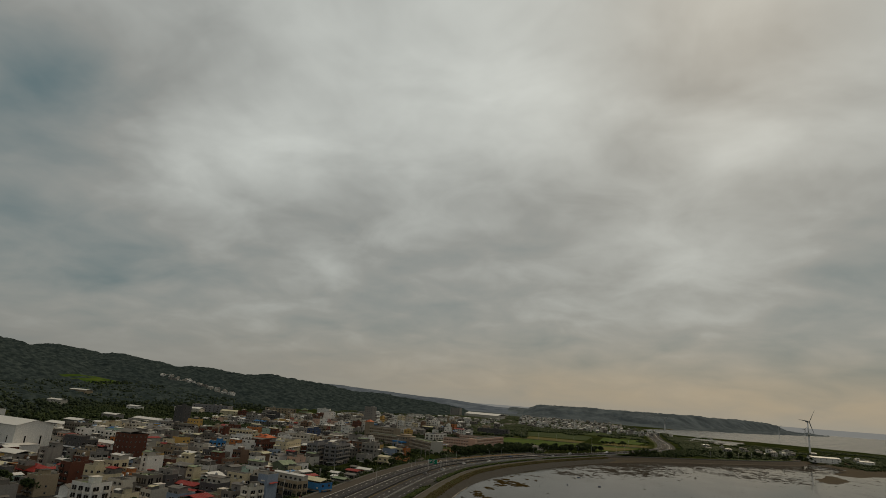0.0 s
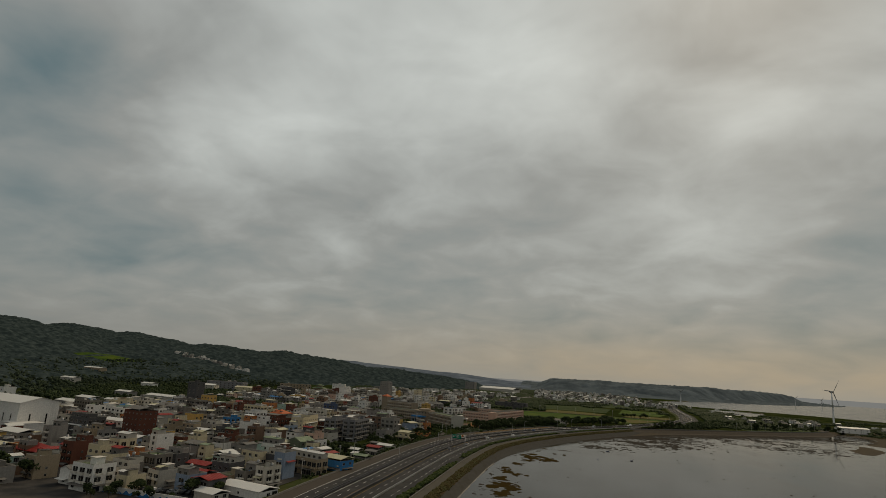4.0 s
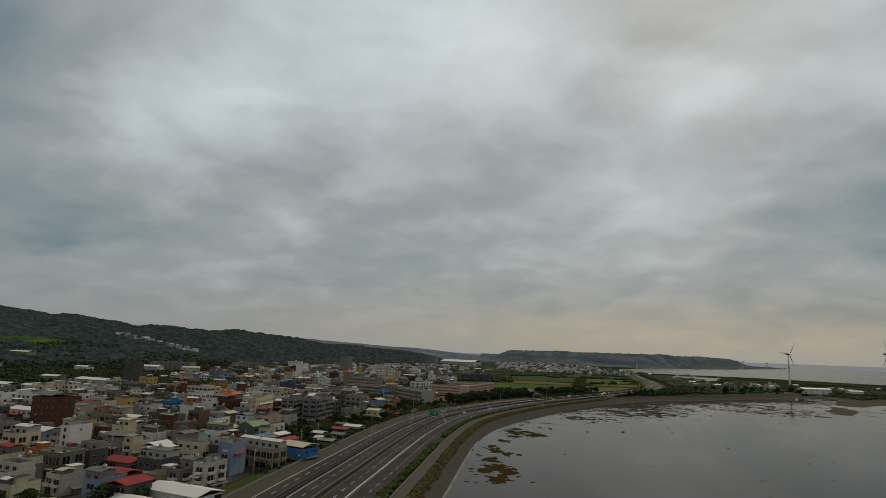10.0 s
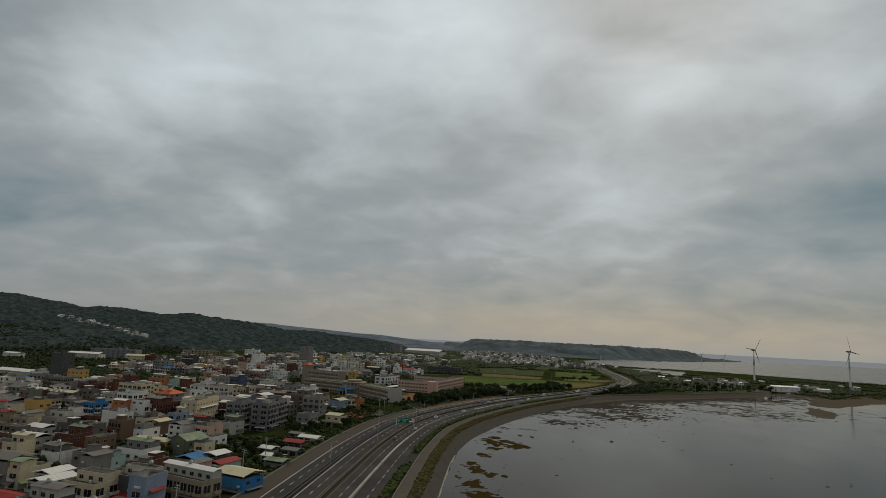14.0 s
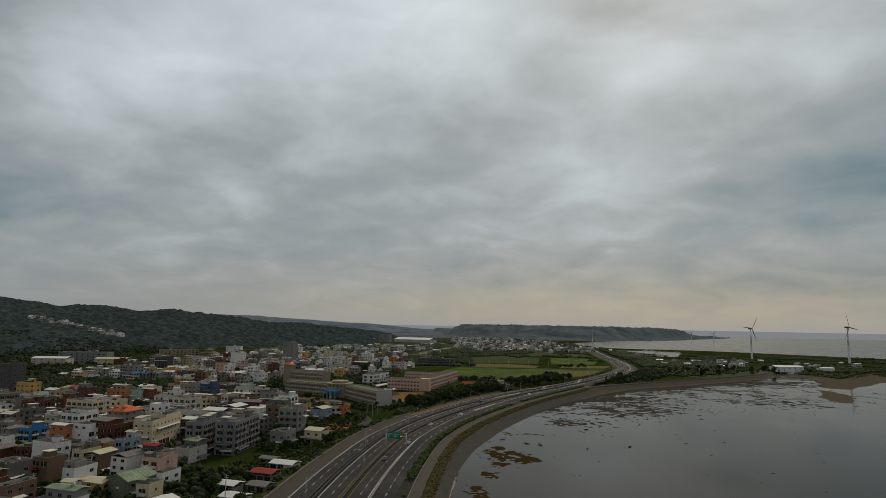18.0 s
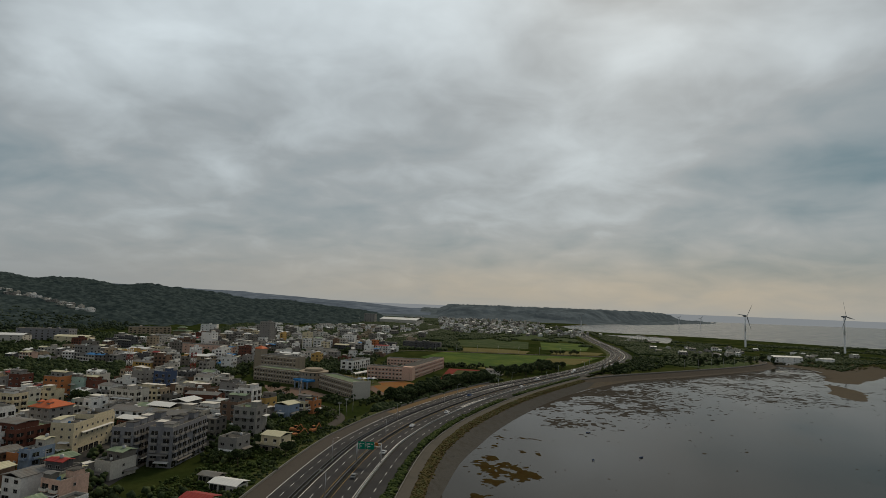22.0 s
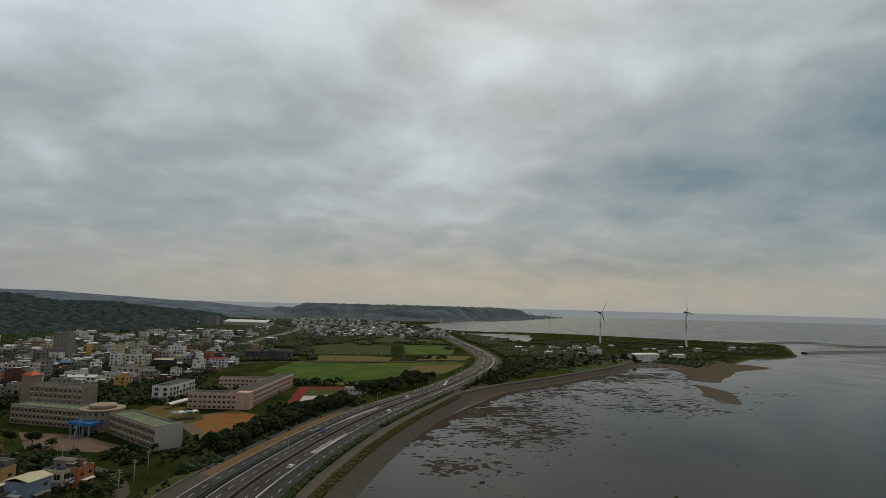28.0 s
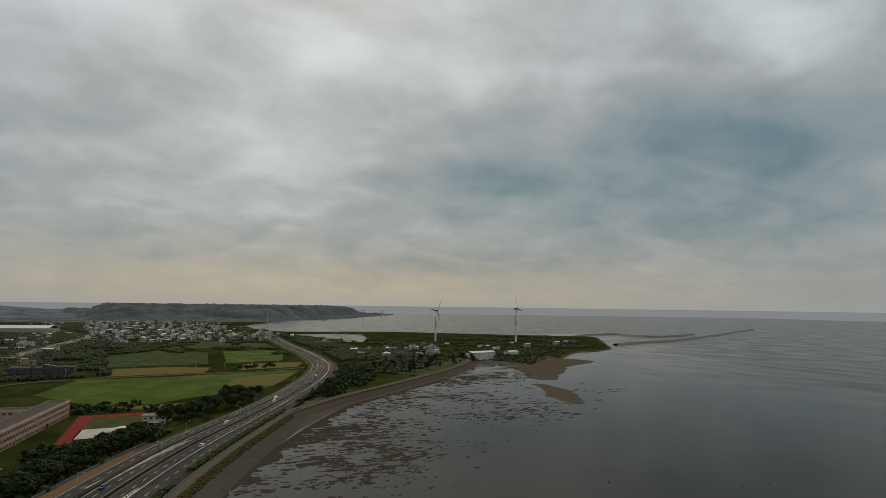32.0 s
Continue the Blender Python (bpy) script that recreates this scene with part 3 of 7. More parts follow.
# ---- the coastal expressway ----
ROAD_Z = 4.6
EDGE = [(-72, -300), (-72, 100), (-70, 255), (-67, 317), (-64, 370), (-60, 425), (-53, 480), (-46, 512), (-30, 560), (1, 628), (38, 694), (100, 790), (152, 872), (201, 960), (236, 1040), (256, 1110), (282, 1250), (306, 1424), (353, 1704), (400, 1960)]
edge_line = smooth_line(EDGE, 6)
edge_side = normals(edge_line)
edge_run = np.concatenate([[0], np.cumsum([(b - a).length for a, b in zip(edge_line, edge_line[1:])])])


def road_width(y):
    return float(np.interp(y, [560, 700, 800, 1000, 1100, 1300, 2000], [47.5, 46, 36, 34, 32, 30, 30]))


def road_point(i, off, z=0.0):
    """A place across the road: off metres from the right-hand edge towards the town (negative: towards the sea)."""
    p = edge_line[i] - edge_side[i] * off
    return Vector((p.x, p.y, ROAD_Z + z))


def scaled(off, y):
    """Offsets are given for the full 47.5 m; the lanes close up where the road narrows."""
    return off * road_width(y) / 47.5


def ribbon(bm, o0, o1, z0, z1=None, first=0, last=None, fit=True, mat=0):
    """A strip along the road from offset o0 to o1."""
    last = len(edge_line) - 1 if last is None else last
    prev = None
    for i in range(first, last + 1):
        y = edge_line[i].y
        a, b = (scaled(o0, y), scaled(o1, y)) if fit else (o0, o1)
        row = (bm.verts.new(road_point(i, a, z0)), bm.verts.new(road_point(i, b, z0 if z1 is None else z1)))
        if prev:
            f = bm.faces.new((prev[0], row[0], row[1], prev[1]))
            f.material_index = mat
            f.normal_update()
            if f.normal.z < -0.1:
                f.normal_flip()
        prev = row


def kerb(bm, o0, o1, z0, z1, first=0, last=None, fit=True):
    """A solid strip (wall, barrier) along the road."""
    last = len(edge_line) - 1 if last is None else last
    prev = None
    for i in range(first, last + 1):
        y = edge_line[i].y
        a, b = (scaled(o0, y), scaled(o1, y)) if fit else (o0, o0 + (o1 - o0))
        if fit:
            b = a + (o1 - o0)
        row = [bm.verts.new(road_point(i, o, z)) for o, z in ((a, z0), (a, z1), (b, z1), (b, z0))]
        if prev:
            for k in range(3):
                bm.faces.new((prev[k], prev[k + 1], row[k + 1], row[k]))
        prev = row


def dashes(bm, off, first, last, length=4.0, gap=6.0, wide=0.22):
    run, end = edge_run[first], edge_run[last]
    while run + length < end:
        quad = []
        for r, o in ((run, -wide / 2), (run, wide / 2), (run + length, wide / 2), (run + length, -wide / 2)):
            k = int(np.searchsorted(edge_run, r)) - 1
            k = min(max(k, 0), len(edge_line) - 2)
            t = (r - edge_run[k]) / (edge_run[k + 1] - edge_run[k])
            p = edge_line[k].lerp(edge_line[k + 1], t)
            s = edge_side[k].lerp(edge_side[k + 1], t)
            q = p - s * (scaled(off, p.y) + o)
            quad.append(bm.verts.new((q.x, q.y, ROAD_Z + 0.016)))
        bm.faces.new(quad)
        run += length + gap


def nearest_row(y):
    return min(range(len(edge_line)), key=lambda i: abs(edge_line[i].y - y))


def road_at(run, off, z=0.0):
    """A place at that many metres along the road, off metres from its right-hand edge."""
    k = min(max(int(np.searchsorted(edge_run, run)) - 1, 0), len(edge_line) - 2)
    t = (run - edge_run[k]) / (edge_run[k + 1] - edge_run[k])
    p = edge_line[k].lerp(edge_line[k + 1], t) - edge_side[k].lerp(edge_side[k + 1], t) * off
    return Vector((p.x, p.y, ROAD_Z + z))


row_end = len(edge_line) - 1
road = thing("expressway", "grey asphalt coastal expressway with painted lanes", "road", kind="structure")
for name, o0, o1 in (("side_road", 2.4, 9.9), ("carriageway", 11.3, 19.2), ("carriageway", 21.9, 30.0), ("side_road", 32.9, 40.3)):
    bm = bmesh.new()
    ribbon(bm, o0, o1, 0.0)
    part(name, bm, M["asphalt"], road)
bm = bmesh.new()
ribbon(bm, 1.6, 41.0, -0.06)
part("roadbed", bm, M["dark_strip"], road)
APRON_END = nearest_row(705)
bm = bmesh.new()
ribbon(bm, 40.2, 47.5, 0.012, last=APRON_END)
part("concrete_apron", bm, M["apron"], road, "wide bare concrete strip beside the lanes")
bm = bmesh.new()
for off in (11.6, 29.4, 39.7):
    ribbon(bm, off, off + 0.28, 0.016)
part("edge_line", bm, M["paint_white"], road, "white painted edge lines")
bm = bmesh.new()
for off in (18.8, 22.1):
    ribbon(bm, off, off + 0.18, 0.016)
part("median_line", bm, M["paint_yellow"], road, "yellow painted median lines")
bm = bmesh.new()
for off in (5.9, 15.3, 25.8, 36.2):
    dashes(bm, off, 0, row_end)
tagged(part("lane_dash", bm, M["paint_white"], road, "white dashed lane marks"), kind="stuff")
for name, o0, o1, h in (("median_barrier", 20.3, 20.75, 0.85), ("guard_rail", 10.4, 10.62, 0.85), ("side_barrier", 30.5, 30.85, 0.8), ("side_barrier", 32.2, 32.5, 0.6)):
    bm = bmesh.new()
    kerb(bm, o0, o1, -0.05, h)
    part(name, bm, {"median_barrier": M["dark_metal"], "guard_rail": M["steel"], "side_barrier": M["dark_metal"]}[name], road)
bm = bmesh.new()
kerb(bm, 47.4, 47.75, -1.6, 0.8, last=APRON_END)
part("apron_wall", bm, M["concrete"], road, "low pale concrete wall")
bm = bmesh.new()
ribbon(bm, 47.7, 58, 0.0, -1.5, fit=False, last=APRON_END)
ribbon(bm, 41.0, 48.0, -0.05, -1.55, first=APRON_END)
part("embankment", bm, M["lawn"], road, "grassy bank")

bm = bmesh.new()
ribbon(bm, 40.6, 46.2, 0.03, first=nearest_row(560), last=nearest_row(690))
part("ochre_strip", bm, M["ochre"], road, "ochre paved strip beside the lanes")


def gore(run0, run1, off0, off1, wide):
    """Hatched white bars on a wedge of the road between two places, with its two border lines."""
    bm = bmesh.new()
    n = int((run1 - run0) / 2.2)
    for k in range(n):
        u, run = k / n, run0 + 2.2 * k
        o, w = off0 + (off1 - off0) * u, wide * (1 - 0.8 * u) + 0.3
        quad = [road_at(run + dr, o + q, 0.034) for dr, q in ((0, -w / 2), (0.8, -w / 2), (1.9, w / 2), (1.1, w / 2))]
        bm.faces.new([bm.verts.new(p) for p in quad])
    for s in (-1, 1):
        ends = [[road_at(run, o + s * (w / 2 + e), 0.038) for e in (0.1, 0.4)] for run, o, w in ((run0, off0, wide), ((run0 + run1) / 2, (off0 + off1) / 2, wide * 0.6 + 0.3), (run1, off1, wide * 0.2 + 0.3))]
        for (a, b), (c, d) in zip(ends, ends[1:]):
            bm.faces.new([bm.verts.new(p) for p in (a, b, d, c)])
    for f in bm.faces:
        f.normal_update()
        if f.normal.z < 0:
            f.normal_flip()
    part("gore", bm, M["paint_white"], road, "white hatched wedge where the lanes part")


def along(x, y):
    d = [math.hypot(p.x - x, p.y - y) for p in edge_line]
    k = d.index(min(d))
    return float(edge_run[k]), d[k]


for (ax, ay), (bx, by), wide in (((-22, 653), (26, 722), 2.8), ((-24, 606), (-5, 641), 2.0)):
    (r0, d0), (r1, d1) = along(ax, ay), along(bx, by)
    gore(r0, r1, d0 + 0.6, d1 + 0.6, wide)

# planted strip, service road and sea wall on the sea side
coast = thing("sea_wall", "sloping rock and earth sea wall with a service road on top", "sea wall", kind="structure")
WALL_END = nearest_row(795)
bm = bmesh.new()
ribbon(bm, 2.5, -2.5, -0.04, -0.12, fit=False)
part("verge", bm, M["dark_strip"], coast)

# ---- wind turbines ----
def wind_turbine(x, y, z, hub, blade, yaw, spin, label):
    t = thing("wind_turbine", label, "wind turbine", "wind turbines on the shore", at=pose(x, y, z, 0, 0, yaw))
    bm = bmesh.new()
    tube(bm, (0, 0, -1), (0, 0, hub * 0.5), 2.1, 1.6, 24, False)
    tube(bm, (0, 0, hub * 0.5), (0, 0, hub - 1.2), 1.6, 1.15, 24, True)
    part("tower", bm, M["turbine"], t, "white tapered steel tower")
    bm = bmesh.new()
    tube(bm, (0, -3.2, hub), (0, 0.6, hub), 1.5, 2.2, 18)
    tube(bm, (0, 0.6, hub), (0, 5.2, hub), 2.2, 1.1, 18)
    part("nacelle", bm, M["blade"], t)
    bm = bmesh.new()
    tube(bm, (0, -5.6, hub), (0, -3.2, hub), 0.35, 1.5, 18)
    rotor = part("hub", bm, M["blade"], t)
    for k in range(3):
        bm = bmesh.new()
        a = Matrix.Translation((0, -4.2, hub)) @ Matrix.Rotation(radians(spin + 120 * k), 4, "Y")
        prev = None
        for s in range(13):
            u = s / 12
            r = 1.0 + u * blade
            chord = (1.4 + 6 * u if u < 0.17 else 2.5 * (1 - u) ** 0.75 + 0.45) * 0.9
            thick = 0.9 * (1 - u) ** 1.3 + 0.09
            tw = radians(22 * (1 - u))
            ring = []
            for cx, cy in ((-0.3, 0), (0, 0.5), (0.35, 0.35), (0.7, 0), (0.35, -0.3), (0, -0.45)):
                px, py = cx * chord, cy * thick
                ring.append(bm.verts.new(a @ Vector((px * math.cos(tw) - py * math.sin(tw), px * math.sin(tw) + py * math.cos(tw), r))))
            if prev:
                for i in range(6):
                    bm.faces.new((prev[i], prev[(i + 1) % 6], ring[(i + 1) % 6], ring[i]))
            prev = ring
        bm.faces.new(prev)
        bmesh.ops.recalc_face_normals(bm, faces=bm.faces[:])
        part("blade", bm, M["blade"], rotor)
    return t


wind_turbine(620, 1440, 3, 66, 30, 26, 35, "white wind turbine with three grey blades on the shore")
wind_turbine(770, 1352, 3, 72, 33, 30, -22, "white wind turbine with three grey blades near the harbour")

# ---- houses ----
def window_mesh(name, w, h, bars, sill=True):
    """A window with a pale frame and glazing bars and dark panes set back in it, lying on the wall at y = 0 and facing -y."""
    bm = bmesh.new()
    t, front, back = 0.08, -0.07, -0.012
    xs = [-w / 2, -w / 2 + t]
    for k in range(1, bars):
        x = -w / 2 + w * k / bars
        xs += [x - 0.035, x + 0.035]
    xs += [w / 2 - t, w / 2]
    zs = [0, t, h - t, h]

    def quad(points, mat):
        bm.faces.new([bm.verts.new(p) for p in points]).material_index = mat

    for i in range(len(xs) - 1):
        for j in range(3):
            x0, x1, z0, z1 = xs[i], xs[i + 1], zs[j], zs[j + 1]
            if j == 1 and i % 2 == 1:
                quad(((x0, back, z0), (x1, back, z0), (x1, back, z1), (x0, back, z1)), 1)
                ring = ((x0, z0), (x1, z0), (x1, z1), (x0, z1))
                for k in range(4):
                    (a, b), (c, d) = ring[k], ring[(k + 1) % 4]
                    quad(((a, front, b), (c, front, d), (c, back, d), (a, back, b)), 0)
            else:
                quad(((x0, front, z0), (x1, front, z0), (x1, front, z1), (x0, front, z1)), 0)
    ring = ((-w / 2, 0), (w / 2, 0), (w / 2, h), (-w / 2, h))
    for k in range(4):
        (a, b), (c, d) = ring[k], ring[(k + 1) % 4]
        quad(((c, front, d), (a, front, b), (a, 0.02, b), (c, 0.02, d)), 0)
    bmesh.ops.remove_doubles(bm, verts=bm.verts[:], dist=0.001)
    return mesh_of(name, bm, M["frame"], M["glass"])


WIN = {
    "small": window_mesh("window", 0.95, 1.0, 2), "wide": window_mesh("window", 1.7, 1.25, 2), "bay": window_mesh("window", 2.3, 1.9, 3, False),
    "tall": window_mesh("window", 1.2, 1.7, 2), "shop": window_mesh("shop_front", 3.0, 2.5, 2, False), "slit": window_mesh("window", 1.0, 6.5, 1, False),
}
bm = bmesh.new()
tube(bm, (0, 0, 0.5), (0, 0, 1.9), 0.65, 0.65, 12)
tube(bm, (0, 0, 1.9), (0, 0, 2.15), 0.65, 0.2, 12)
for a in range(4):
    c, s = 0.45 * math.cos(a * 1.571), 0.45 * math.sin(a * 1.571)
    box(bm, c - 0.05, c + 0.05, s - 0.05, s + 0.05, 0, 0.6)
TANK = mesh_of("water_tank", bm, M["tank"])
bm = bmesh.new()
box(bm, -0.55, 0.55, -0.35, 0.0, 0, 0.6)
bmesh.ops.bevel(bm, geom=bm.edges[:], offset=0.04, segments=1, affect="EDGES")
COOLER = mesh_of("air_conditioner", bm, M["trim"])
SHEDS = {"shed_white": "tin_white", "shed_cream": "tin_cream", "shed_grey": "tin_grey", "shed_red": "tin_red", "shed_green": "tin_green", "shed_blue": "tin_blue", "shed_lime": "tin_cream"}
BALCONIES = {}


def balcony_mesh(wall_mat, rail_mat, wide, fh):
    """One bay of a facade: a flat dark panel for the shade of a recess, with a slab and a solid rail in front of it."""
    key = (wall_mat.name, rail_mat.name, wide, round(fh, 1))
    if key not in BALCONIES:
        bm = bmesh.new()
        a, out, top = wide / 2, -1.0, fh - 0.75
        box(bm, -a, a, -0.05, 0.02, 0.05, top, 1)
        box(bm, -a - 0.1, a + 0.1, out, 0.02, -0.14, 0.02, 0)
        box(bm, -a - 0.1, a + 0.1, out, out + 0.1, 0.02, 0.85, 2)
        for s in (-1, 1):
            box(bm, s * a - 0.05, s * a + 0.05, out + 0.1, 0.02, 0.02, 0.85, 2)
        box(bm, -0.05, 0.05, -0.07, -0.04, 0.05, top, 3)
        BALCONIES[key] = mesh_of("balcony", bm, wall_mat, M["glass"], rail_mat, M["trim"])
    return BALCONIES[key]


rng = random.Random(7)
FOOT = []      # centre and radius of each house, to keep others clear


def sheet_roof(w, d, rise, over=0.5, ridge_along_x=True, step=1.1):
    """A folded sheet roof with a ridge; z = 0 at the eaves. It is one ribbed sheet with a thickness."""
    bm = bmesh.new()
    a, b = (w / 2 + over, d / 2 + over) if ridge_along_x else (d / 2 + over, w / 2 + over)
    turn = Matrix.Identity(4) if ridge_along_x else Matrix.Rotation(radians(90), 4, "Z")
    n = 2 * max(2, int(a / step * 1.6))
    rows = []
    for k in range(n + 1):
        x, up = -a + 2 * a * k / n, 0.10 if k % 2 else 0.0
        rows.append([bm.verts.new(turn @ Vector(p)) for p in ((x, -b, up), (x, 0, rise + up), (x, b, up), (x, b, up - 0.14), (x, 0, rise + up - 0.14), (x, -b, up - 0.14))])
    for p, q in zip(rows, rows[1:]):
        for i in range(6):
            bm.faces.new((p[i], q[i], q[(i + 1) % 6], p[(i + 1) % 6]))
    bm.faces.new(rows[0])
    bm.faces.new(rows[-1][::-1])
    return bm


def hip_roof(w, d, rise, over=0.6):
    bm = bmesh.new()
    a, b = w / 2 + over, d / 2 + over
    r = max(0.1, abs(a - b))
    ridge = ((-r, 0), (r, 0)) if a > b else ((0, -r), (0, r))
    e = [bm.verts.new((x, y, 0)) for x, y in ((-a, -b), (a, -b), (a, b), (-a, b))]
    u = [bm.verts.new((x, y, -0.25)) for x, y in ((-a, -b), (a, -b), (a, b), (-a, b))]
    p, q = [bm.verts.new((x, y, rise)) for x, y in ridge]
    for i in range(4):
        bm.faces.new((u[i], u[(i + 1) % 4], e[(i + 1) % 4], e[i]))
    bm.faces.new(u[::-1])
    if a > b:
        for f in ((e[0], e[1], q, p), (e[1], e[2], q), (e[2], e[3], p, q), (e[3], e[0], p)):
            bm.faces.new(f)
    else:
        for f in ((e[0], e[1], p), (e[1], e[2], q, p), (e[2], e[3], q), (e[3], e[0], p, q)):
            bm.faces.new(f)
    return bm


def body_mesh(w, d, h, parapet, wall, lean_to=0.0):
    """Outer walls with a parapet of real thickness round the roof, plinth and a shadow line at each storey."""
    bm = bmesh.new()
    t = 0.22
    top = h + parapet
    o = [(-w / 2, -d / 2), (w / 2, -d / 2), (w / 2, d / 2), (-w / 2, d / 2)]
    n = [(-w / 2 + t, -d / 2 + t), (w / 2 - t, -d / 2 + t), (w / 2 - t, d / 2 - t), (-w / 2 + t, d / 2 - t)]
    lo = [bm.verts.new((*p, -0.6)) for p in o]
    up = [bm.verts.new((*p, top)) for p in o]
    iu = [bm.verts.new((*p, top)) for p in n]
    il = [bm.verts.new((*p, h - 0.2)) for p in n]
    for i in range(4):
        j = (i + 1) % 4
        bm.faces.new((lo[i], lo[j], up[j], up[i]))
        bm.faces.new((up[i], up[j], iu[j], iu[i])).material_index = 1
        bm.faces.new((iu[i], iu[j], il[j], il[i])).material_index = 1
    return mesh_of("wall", bm, wall, M["parapet"])


def building(x, y, w, d, h, yaw, wall, label, roof="flat", win="wide", balcony=False, blank=False, tanks=0, huts=0, step=0, awning="", terrace=False, group="", dense=1.0, base=None, detail=True, category="house"):
    """A Taiwanese town house or apartment block. h: height of the walls; windows face -y (front) and +x (side)."""
    z = float(ground_height(np.array([x]), np.array([y]))[0]) if base is None else base
    ob = thing("apartment_building" if h > 11 else "house", label, category if h <= 11 else "building", group, at=pose(x, y, z, 0, 0, yaw))
    FOOT.append((x, y, 0.5 * math.hypot(w, d)))
    wm = M["wall_" + wall]
    flat = roof == "flat"
    wall_ob = part("wall", body_mesh(w, d, h, 0.9 if flat else 0.0, wm), None, ob)
    floors = max(1, round(h / 3.2))
    fh = h / floors
    rail = M["wall_grey"] if wall == "slate" else (M["trim"] if rng.random() < 0.5 and wall not in ("brick", "brown") else wm)
    if flat:
        boxed("roof", (-w / 2 + 0.2, w / 2 - 0.2, -d / 2 + 0.2, d / 2 - 0.2, h - 0.25, h), M["roof_green"] if rng.random() < 0.12 else M["roof_slab"], ob)
    elif roof == "tile":
        part("roof", hip_roof(w, d, 3.0), M["tile_orange"], ob, "orange tiled hip roof", at=pose(0, 0, h))
        for k in (-1, 1):
            dm = bmesh.new()
            box(dm, -0.8, 0.8, -1.0, 1.4, 0, 1.5)
            dormer = part("dormer", dm, wm, ob, at=pose(k * w * 0.22, -d * 0.28, h + 0.4))
            part("dormer_roof", hip_roof(1.6, 2.6, 0.7, 0.2), M["tile_orange"], dormer, at=pose(0, 0.2, 1.75))
    elif roof.startswith("gable"):
        mat = M["tin_green"] if roof.endswith("green") else M["tin_grey"]
        rise = 0.16 * min(w, d) + 0.4
        gm2 = bmesh.new()
        along = w >= d
        for s in (-1, 1):
            q = [(s * w / 2, -d / 2, 0), (s * w / 2, d / 2, 0), (s * w / 2, 0, rise)] if along else [(-w / 2, s * d / 2, 0), (w / 2, s * d / 2, 0), (0, s * d / 2, rise)]
            gm2.faces.new([gm2.verts.new(p) for p in q])
        part("gable", gm2, wm, ob, at=pose(0, 0, h))
        part("roof", sheet_roof(w, d, rise, 0.4, along), mat, ob, at=pose(0, 0, h + 0.02))
    else:
        mat = M[SHEDS[roof]]
        tall = rng.choice((0.3, 0.3, 0.9)) if detail else 0.3
        rise = 0.09 * min(w, d) + 0.3
        pm = bmesh.new()
        for sx in (-1, 1):
            for sy in (-1, 1):
                box(pm, sx * (w / 2 - 0.3) - 0.08, sx * (w / 2 - 0.3) + 0.08, sy * (d / 2 - 0.3) - 0.08, sy * (d / 2 - 0.3) + 0.08, h - 0.1, h + tall)
        part("roof_post", pm, M["steel"], ob)
        boxed("roof_slab", (-w / 2 + 0.2, w / 2 - 0.2, -d / 2 + 0.2, d / 2 - 0.2, h - 0.25, h - 0.02), M["roof_slab"], ob)
        part("roof", sheet_roof(w, d, rise, 0.5, w >= d), mat, ob, at=pose(0, 0, h + tall))
    front = win if win != "small" else "small"
    faces = [("front", w, -d / 2, 0.0, not blank or win == "bay"), ("side", d, w / 2, 90.0, group != "houses of the town" or rng.random() < 0.35)]
    if not detail:
        faces = faces[:2]
    if not detail and h < 8:
        faces = faces[:1]
    for side, length, off, turn, open_face in faces:
        if not open_face:
            kind, spacing = "small", 6.5
        else:
            kind = win
            spacing = {"small": 3.2, "wide": 3.4, "bay": 3.6, "tall": 3.0}.get(win, 3.4) / dense
        n = max(1, int(length / spacing))
        for f in range(floors):
            for i in range(n):
                if not open_face and rng.random() < 0.55:
                    continue
                if rng.random() < 0.08:
                    continue
                p = (i + 0.5) / n * length - length / 2
                at_face = Matrix.Identity(4) if side == "front" else Matrix.Rotation(radians(90), 4, "Z")
                if balcony and open_face and f:
                    part("balcony", balcony_mesh(wm, rail, min(2.7, length / n * 0.78), fh), None, ob, at=at_face @ pose(p, off if side == "front" else -off, f * fh))
                    continue
                k2 = "shop" if f == 0 and open_face and rng.random() < 0.5 and length > 7 else kind
                zz = f * fh + (0.1 if k2 == "shop" else (0.9 if kind != "bay" else 0.5))
                at = pose(p, off, zz) if side == "front" else Matrix.Rotation(radians(90), 4, "Z") @ pose(p, -off, zz)
                part("window", WIN[k2], None, ob, at=at)
    if detail and floors > 1:
        for k in range(rng.randint(0, 2)):
            part("air_conditioner", COOLER, None, ob, at=pose(rng.uniform(-0.4, 0.4) * w, -d / 2, rng.randint(1, floors - 1) * fh + 0.3))
    top = h
    for turn_c in ((0, 0, 90) if detail and not awning and h > 4.5 else ()):
        if rng.random() < 0.45:
            continue
        run, face = (w, d) if not turn_c else (d, w)
        lw, ld = rng.uniform(0.4, 0.95) * run, rng.uniform(1.2, 2.4)
        lx, lz = rng.uniform(-0.5, 0.5) * (run - lw), fh * rng.randint(1, max(1, floors - 1)) - 0.45
        cm = bmesh.new()
        box(cm, -lw / 2, lw / 2, -ld, 0, -0.05, 0.05, 0, Matrix.Rotation(radians(11), 4, "X"))
        for sx in (-1, 1):
            tube(cm, (sx * (lw / 2 - 0.15), -ld + 0.15, -0.4), (sx * (lw / 2 - 0.15), 0, -1.3), 0.04, 0.04, 5)
